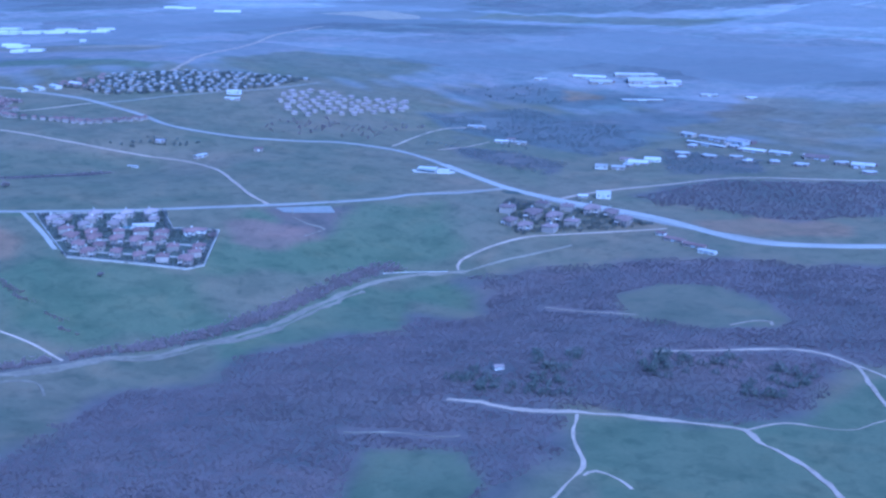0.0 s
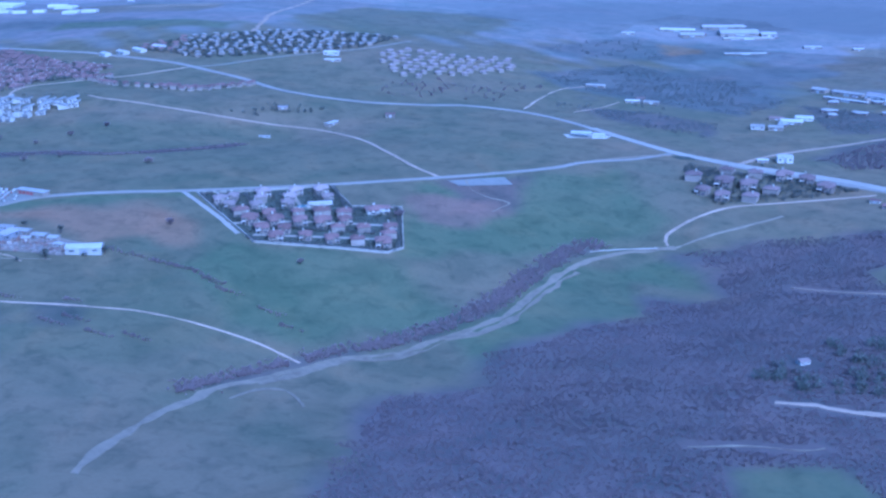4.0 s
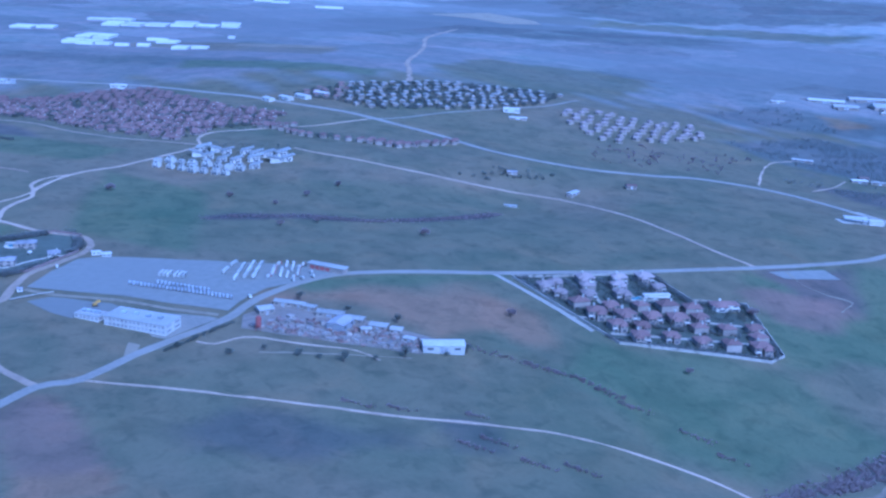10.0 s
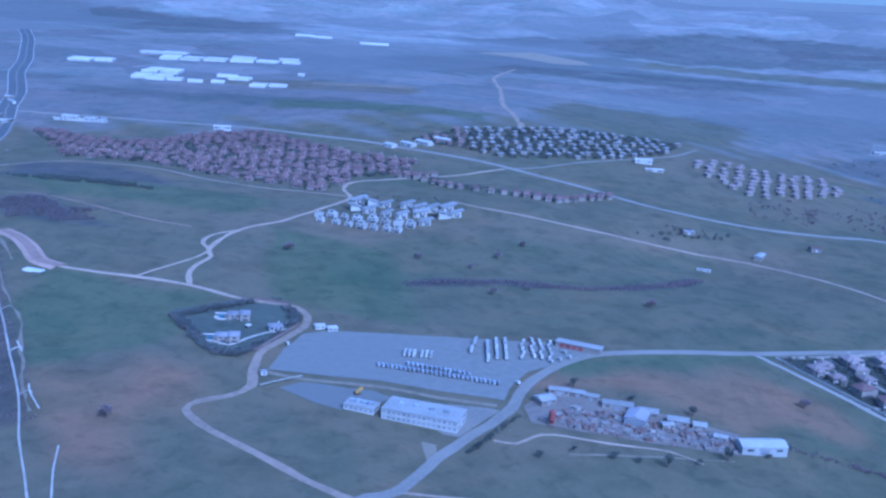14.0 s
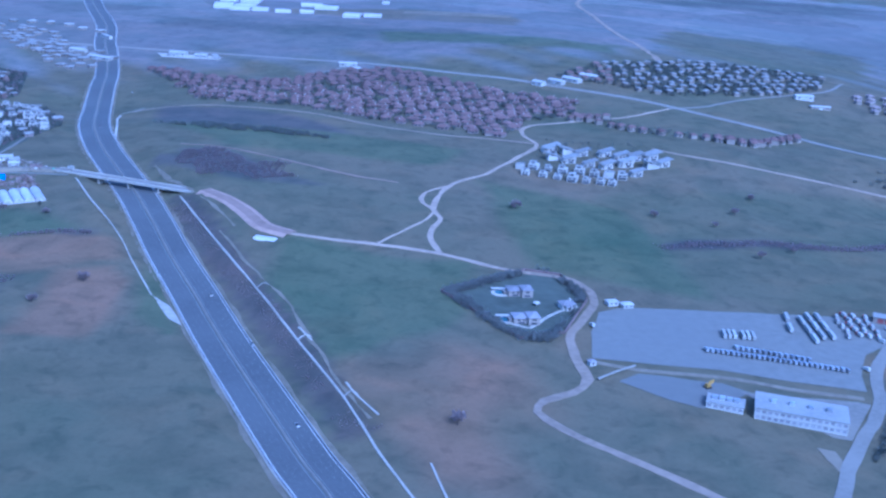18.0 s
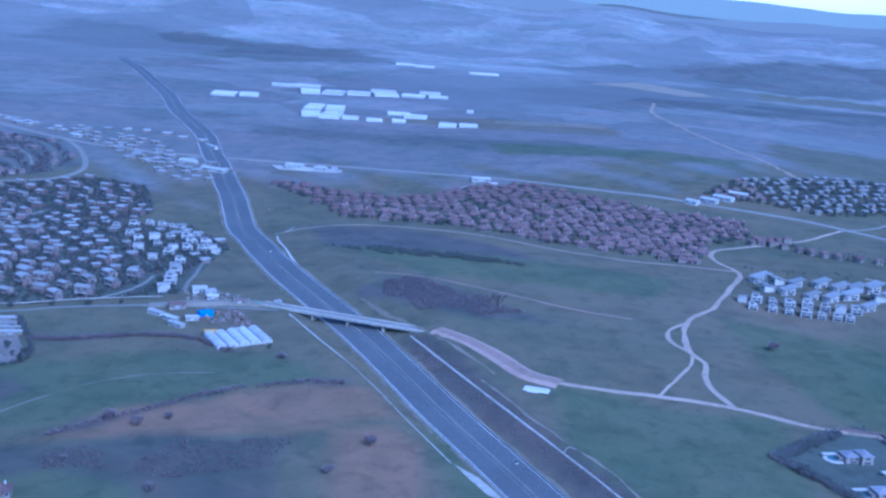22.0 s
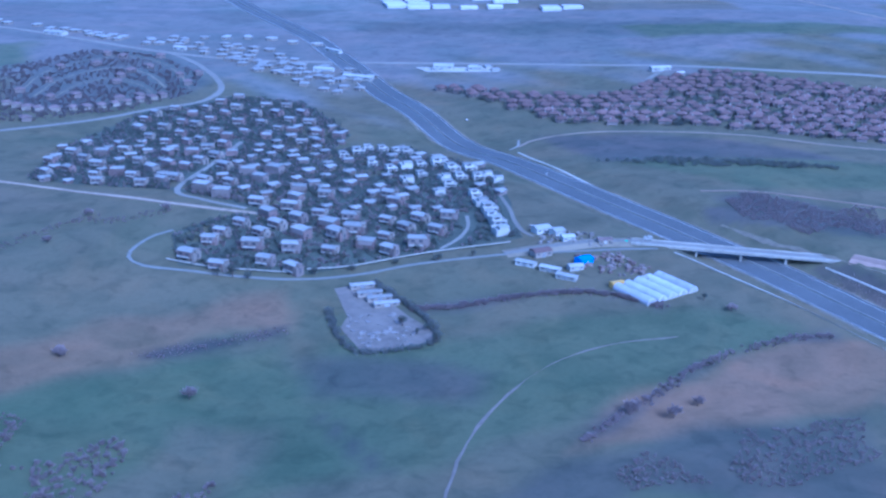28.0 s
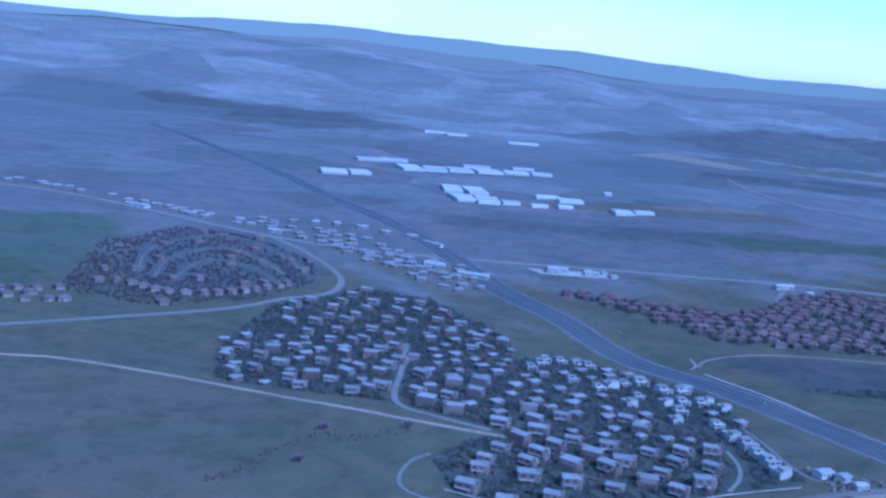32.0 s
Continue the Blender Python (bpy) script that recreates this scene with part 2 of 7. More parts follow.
TILE = material("clay roof tiles", (0.13, 0.09, 0.08), 0.9, 0.7, 1.3, 0.1, 0.2)
TILE_DULL = material("faded roof tiles", (0.14, 0.11, 0.102), 0.9, 0.7, 1.3, 0.1, 0.2)
TILE_PALE = material("pale roof tiles", (0.2, 0.172, 0.158), 0.9, 0.75, 1.3, 0.1, 0.2)
SLATE = material("grey roofing", (0.22, 0.22, 0.23), 0.85, 0.75, 1.0, 0.1, 0.1)
PLASTER = material("pale plaster", (0.205, 0.19, 0.163), 0.9, 0.8, 0.7, 0.1, 0.05)
WHITE = material("white render", (0.34, 0.345, 0.315), 0.8, 0.86, 0.5, 0.1, 0.03)
BRICKISH = material("brown brick cladding", (0.16, 0.125, 0.115), 0.9, 0.7, 1.2, 0.1, 0.1)
GLASS = material("dark window glass", (0.06, 0.065, 0.075), 0.2, 0.8, 0.8, 0.1, 0)
METAL_WHITE = material("white sheet metal", (0.34, 0.35, 0.325), 0.5, 0.85, 0.6, 0.1, 0.05, 0.1)
FILM = material("greenhouse film", (0.38, 0.39, 0.39), 0.45, 0.82, 0.3, 0.08, 0.1)
STEEL = material("galvanised steel", (0.4, 0.42, 0.44), 0.45, 0.8, 1.0, 0.1, 0.0, 0.7)
RED = material("faded red paint", (0.26, 0.06, 0.05), 0.7, 0.8, 0.8, 0.1, 0)
DULL_RED = material("weathered dark red paint", (0.19, 0.07, 0.065), 0.8, 0.8, 0.8, 0.1, 0.1)
BLUE = material("blue tarpaulin", (0.04, 0.2, 0.55), 0.6, 0.8, 0.8, 0.1, 0.1)
GREEN = material("green netting", (0.08, 0.4, 0.22), 0.8, 0.8, 0.8, 0.1, 0.1)
YELLOW = material("yellow machine paint", (0.34, 0.23, 0.06), 0.6, 0.8, 0.8, 0.1, 0)
RUBBER = material("tyre rubber", (0.02, 0.02, 0.02), 0.9, 0.8, 2, 0.2, 0)
POOL = material("pool water", (0.07, 0.14, 0.16), 0.08, 0.9, 0.5, 0.1, 0.05)
RUST = material("rusty scrap", (0.17, 0.12, 0.1), 0.8, 0.5, 0.9, 0.2, 0.3, island=True, second=(0.2, 0.19, 0.175))
SCRAP = material("pale scrap and rubble", (0.185, 0.175, 0.155), 0.8, 0.5, 0.9, 0.2, 0.3, island=True)
BARK = material("bark", (0.09, 0.07, 0.06), 1.0, 0.7, 2, 0.2, 0.3)
TWIGS = material("bare winter twigs", (0.114, 0.095, 0.096), 1.0, 0.82, 0.08, 0.012, 0, island=True, second=(0.096, 0.087, 0.088), vary=(0.95, 1.05), leafy=True)
DUSK = material("dark massed twigs", (0.098, 0.085, 0.088), 1.0, 0.85, 0.08, 0.012, 0, island=True, second=(0.085, 0.077, 0.08), vary=(0.95, 1.05), leafy=True)
BRUSH = material("bare shrub twigs", (0.15, 0.125, 0.12), 1.0, 0.85, 0.08, 0.012, 0, island=True, second=(0.128, 0.112, 0.108), vary=(0.9, 1.1), leafy=True)
EVERGREEN = material("dark evergreen leaves", (0.072, 0.084, 0.07), 1.0, 0.7, 0.3, 0.03, 0, island=True, second=(0.06, 0.064, 0.056), leafy=True)
HEDGE = material("clipped conifer hedge", (0.088, 0.097, 0.088), 1.0, 0.65, 0.6, 0.06, 0.4, island=True, leafy=True)
LAWN = material("garden lawn", (0.07, 0.082, 0.062), 1.0, 0.7, 0.2, 0.03, 0.2)


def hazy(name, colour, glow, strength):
    """Far hills; haze is put in as a faint glow of their own."""
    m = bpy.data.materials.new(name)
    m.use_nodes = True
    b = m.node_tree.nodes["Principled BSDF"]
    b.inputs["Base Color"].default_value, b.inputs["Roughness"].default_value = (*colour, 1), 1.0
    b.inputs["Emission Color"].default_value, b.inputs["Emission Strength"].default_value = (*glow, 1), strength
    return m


# emission on both ranges stands in for the haze before them
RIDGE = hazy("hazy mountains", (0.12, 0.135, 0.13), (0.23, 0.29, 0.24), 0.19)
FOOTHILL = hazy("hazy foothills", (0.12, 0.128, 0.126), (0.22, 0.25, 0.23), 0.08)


# ---- mesh helpers ----
class Build:
    """Collects the faces of one mesh."""

    def __init__(self):
        self.v, self.f = [], []

    def add(self, vs, fs, m=None):
        k = len(self.v)
        self.v += [tuple(m @ Vector(p)) for p in vs] if m else [tuple(p) for p in vs]
        self.f += [tuple(k + i for i in f) for f in fs]
        return self

    def box(self, x0, y0, z0, x1, y1, z1, m=None, top=0.0):
        """A block; top draws its upper edges in."""
        t = top
        vs = [(x0, y0, z0), (x1, y0, z0), (x1, y1, z0), (x0, y1, z0), (x0 + t, y0 + t, z1), (x1 - t, y0 + t, z1), (x1 - t, y1 - t, z1), (x0 + t, y1 - t, z1)]
        return self.add(vs, [(3, 2, 1, 0), (4, 5, 6, 7), (0, 1, 5, 4), (1, 2, 6, 5), (2, 3, 7, 6), (3, 0, 4, 7)], m)

    def hip(self, x0, y0, x1, y1, z, h, over=0.5, m=None, inset=None):
        """A hipped roof over a rectangle, with eaves; inset 0 makes a gable."""
        x0, y0, x1, y1 = x0 - over, y0 - over, x1 + over, y1 + over
        e = 0.18
        if x1 - x0 >= y1 - y0:
            k = (y1 - y0) / 2 if inset is None else inset
            r = [(x0 + k, (y0 + y1) / 2, z + h), (x1 - k, (y0 + y1) / 2, z + h)]
            top = [(4, 5, 9, 8), (5, 6, 9), (6, 7, 8, 9), (7, 4, 8)]
        else:
            k = (x1 - x0) / 2 if inset is None else inset
            r = [((x0 + x1) / 2, y0 + k, z + h), ((x0 + x1) / 2, y1 - k, z + h)]
            top = [(4, 5, 8), (5, 6, 9, 8), (6, 7, 9), (7, 4, 8, 9)]
        vs = [(x0, y0, z - e), (x1, y0, z - e), (x1, y1, z - e), (x0, y1, z - e), (x0, y0, z), (x1, y0, z), (x1, y1, z), (x0, y1, z), *r]
        return self.add(vs, [(3, 2, 1, 0), (0, 1, 5, 4), (1, 2, 6, 5), (2, 3, 7, 6), (3, 0, 4, 7), *top], m)

    def tube(self, x, y, z0, z1, r0, r1, n=6, m=None):
        ring = [(math.cos(2 * math.pi * i / n), math.sin(2 * math.pi * i / n)) for i in range(n)]
        vs = [(x + r0 * c, y + r0 * s, z0) for c, s in ring] + [(x + r1 * c, y + r1 * s, z1) for c, s in ring]
        fs = [(i, (i + 1) % n, n + (i + 1) % n, n + i) for i in range(n)] + [tuple(range(n, 2 * n)), tuple(range(n - 1, -1, -1))]
        return self.add(vs, fs, m)

    def mesh(self, name, mat):
        me = bpy.data.meshes.new(name)
        me.from_pydata((np.array(self.v) * K).tolist(), [], self.f)
        me.materials.append(mat)
        return me


def part(name, b, mat, parent, label=""):
    ob = new(name, b.mesh(name, mat))
    ob.parent = parent
    return tagged(ob, label)


def thing(name, label, category, group="", kind=""):
    return tagged(new(name), label, category, group, kind)


def solid(name, b, mat, label, category, group="", kind=""):
    return tagged(new(name, b.mesh(name, mat)), label, category, group, kind)


def at(x, y, turn=0.0, lift=0.0):
    return pose(K * x, K * y, K * (ground_z(x, y) + lift), 0, 0, turn)


def smooth(points, step=8.0, closed=False):
    """A soft curve through a few points."""
    p = [Vector(q) for q in points]
    p = [p[-1], *p, p[0], p[1]] if closed else [p[0] * 2 - p[1], *p, p[-1] * 2 - p[-2]]
    out = []
    for a, b, c, d in zip(p, p[1:], p[2:], p[3:]):
        n = max(2, int((c - b).length / step))
        for i in range(n):
            t = i / n
            out.append(0.5 * (2 * b + (c - a) * t + (2 * a - 5 * b + 4 * c - d) * t * t + (3 * b - a - 3 * c + d) * t ** 3))
    if not closed:
        out.append(p[-2])
    return out


def sides(line):
    """The unit normals to the right along a line."""
    out = []
    for i in range(len(line)):
        d = line[min(i + 1, len(line) - 1)] - line[max(i - 1, 0)]
        d = Vector((d[0], d[1])).normalized()
        out.append(Vector((d.y, -d.x)))
    return out


def ribbon(b, line, off, width, lift, ragged=0.0, height=None, depth=0.0):
    """A strip laid on the ground beside a line."""
    ns = sides(line)
    vs, fs = [], []
    for i, (p, n) in enumerate(zip(line, ns)):
        w = width / 2
        for s in (-w, w):
            r = ragged * (noise.noise((p[0] / 23, p[1] / 23, s)) + 0.5 * noise.noise((p[0] / 7, p[1] / 7, s + 4))) if ragged else 0
            x, y = p[0] + n.x * (off + s + r), p[1] + n.y * (off + s + r)
            vs.append((x, y, (ground_z(x, y) if height is None else height[i]) + lift))
    for i in range(len(line) - 1):
        fs.append((2 * i, 2 * i + 1, 2 * i + 3, 2 * i + 2))
    if depth:
        k = len(vs)
        vs += [(x, y, z - depth) for x, y, z in vs]
        for i in range(len(line) - 1):
            fs += [(k + 2 * i + 2, k + 2 * i + 3, k + 2 * i + 1, k + 2 * i), (2 * i, 2 * i + 2, k + 2 * i + 2, k + 2 * i), (2 * i + 3, 2 * i + 1, k + 2 * i + 1, k + 2 * i + 3)]
    return b.add(vs, fs)


PAVED = set()


def keep_clear(line, width):
    """Notes the ground under a road, where nothing grows."""
    r = int(width / 8) + 1
    for p in line:
        i, j = int(p[0] // 4), int(p[1] // 4)
        PAVED.update((i + a, j + b) for a in range(-r, r + 1) for b in range(-r, r + 1))


def road(name, label, points, width, mat, lift=0.25, ragged=0.0):
    line = smooth(points)
    keep_clear(smooth(points, 3), width)
    return solid(name, ribbon(Build(), line, 0, width, lift, ragged, depth=0.6), mat, label, "road", kind="structure")


def sheet(name, label, corners, mat, lift=0.12, category="ground", step=14.0, soft=1.5):
    """A flat area with a slightly uneven edge, laid on the ground."""
    edge = [Vector(q) for q in corners]
    ring = []
    for a, b in zip(edge, edge[1:] + edge[:1]):
        n = max(1, int((b - a).length / step))
        ring += [a.lerp(b, i / n) for i in range(n)]
    bm = bmesh.new()
    vs = [bm.verts.new((p.x + soft * noise.noise((p.x / 17, p.y / 17, 3)), p.y + soft * noise.noise((p.x / 17, p.y / 17, 8)), 0)) for p in ring]
    face = bm.faces.new(vs)
    if face.calc_area() and face.normal.z < 0:
        face.normal_flip()
    bmesh.ops.triangulate(bm, faces=bm.faces[:])
    for _ in range(2):
        long = [e for e in bm.edges if e.calc_length() > 45]
        if long:
            bmesh.ops.subdivide_edges(bm, edges=long, cuts=1, use_grid_fill=False)
            bmesh.ops.triangulate(bm, faces=[q for q in bm.faces if len(q.verts) > 3])
    for v in bm.verts:
        v.co.z = ground_z(v.co.x, v.co.y) + lift
    bmesh.ops.scale(bm, vec=(K, K, K), verts=bm.verts[:])
    bm.normal_update()
    for q in bm.faces:
        if q.normal.z < 0:
            q.normal_flip()
    me = bpy.data.meshes.new(name)
    bm.to_mesh(me)
    bm.free()
    me.materials.append(mat)
    return tagged(new(name, me), label, category, kind="structure")


def inside(x, y, corners):
    odd = False
    for (x0, y0), (x1, y1) in zip(corners, corners[1:] + corners[:1]):
        if (y0 > y) != (y1 > y) and x < (x1 - x0) * (y - y0) / (y1 - y0) + x0:
            odd = not odd
    return odd


def edge_gap(x, y, corners):
    """How far many places lie inside a polygon (outside: minus), in metres."""
    best = np.full(x.shape, 1e9)
    odd = np.zeros(x.shape, bool)
    for (x0, y0), (x1, y1) in zip(corners, corners[1:] + corners[:1]):
        dx, dy = x1 - x0, y1 - y0
        t = np.clip(((x - x0) * dx + (y - y0) * dy) / (dx * dx + dy * dy), 0, 1)
        best = np.minimum(best, np.hypot(x - x0 - t * dx, y - y0 - t * dy))
        odd ^= ((y0 > y) != (y1 > y)) & (x < dx * (y - y0) / (dy if dy else 1e-9) + x0)
    return np.where(odd, best, -best)


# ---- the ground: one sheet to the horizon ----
# far tones are lightened to stand in for haze, near ones kept darker
GRASS, DRY, EARTH, OLIVE, HAZED_HEATH = (0.087, 0.105, 0.061), (0.125, 0.114, 0.077), (0.168, 0.119, 0.076), (0.104, 0.105, 0.067), (0.166, 0.165, 0.16)
THICK, HOLLOW, CLOD = (0.078, 0.08, 0.066), (0.066, 0.06, 0.062), (0.142, 0.106, 0.082)
BANK = (0.09, 0.079, 0.07)
FLOOR = (0.094, 0.083, 0.083)
# woods, then far woods, plain and moor: the last three lightened as haze
WOODS, HAZED_WOODS, HAZED_PLAIN, HAZED_MOOR = (0.092, 0.087, 0.079), (0.102, 0.106, 0.098), (0.235, 0.24, 0.228), (0.148, 0.142, 0.134)
def band(points, wide):
    """The outline of a strip along a line."""
    line = [Vector(p) for p in points]
    left, right = [], []
    for i, p in enumerate(line):
        d = (line[min(i + 1, len(line) - 1)] - line[max(i - 1, 0)]).normalized() * wide
        left.append((p.x - d.y, p.y + d.x))
        right.append((p.x + d.y, p.y - d.x))
    return left + right[::-1]


STREAM = [(-457, 781), (-444, 797), (-409, 836), (-387, 861), (-347, 890), (-321, 908), (-285, 939), (-255, 973), (-226, 1026), (-204, 1076), (-170, 1133), (-140, 1153)]
DITCH = [(-850, 1289), (-825, 1302), (-794, 1312), (-757, 1322), (-722, 1322), (-686, 1323), (-648, 1338), (-612, 1360), (-581, 1388), (-555, 1424)]
WOOD_AREA = [(-346, 640), (-317, 815), (-251, 822), (-263, 883), (-215, 901), (-169, 948), (-118, 983), (-105, 1033), (-42, 1023), (-36, 1098), (-67, 1134), (-25, 1143), (34, 1145), (92, 1140), (150, 1150), (232, 1137), (316, 1117), (477, 1093), (526, 910), (405, 811), (247, 840), (213, 760), (151, 729), (41, 752), (38, 736), (15, 658), (-26, 595), (-42, 506), (-21, 344), (-130, 210), (-291, 265), (-371, 433)]
WOOD_GLADE = [(-108, 676), (-38, 674), (-25, 624), (-36, 593), (-72, 559), (-107, 585), (-109, 646)]
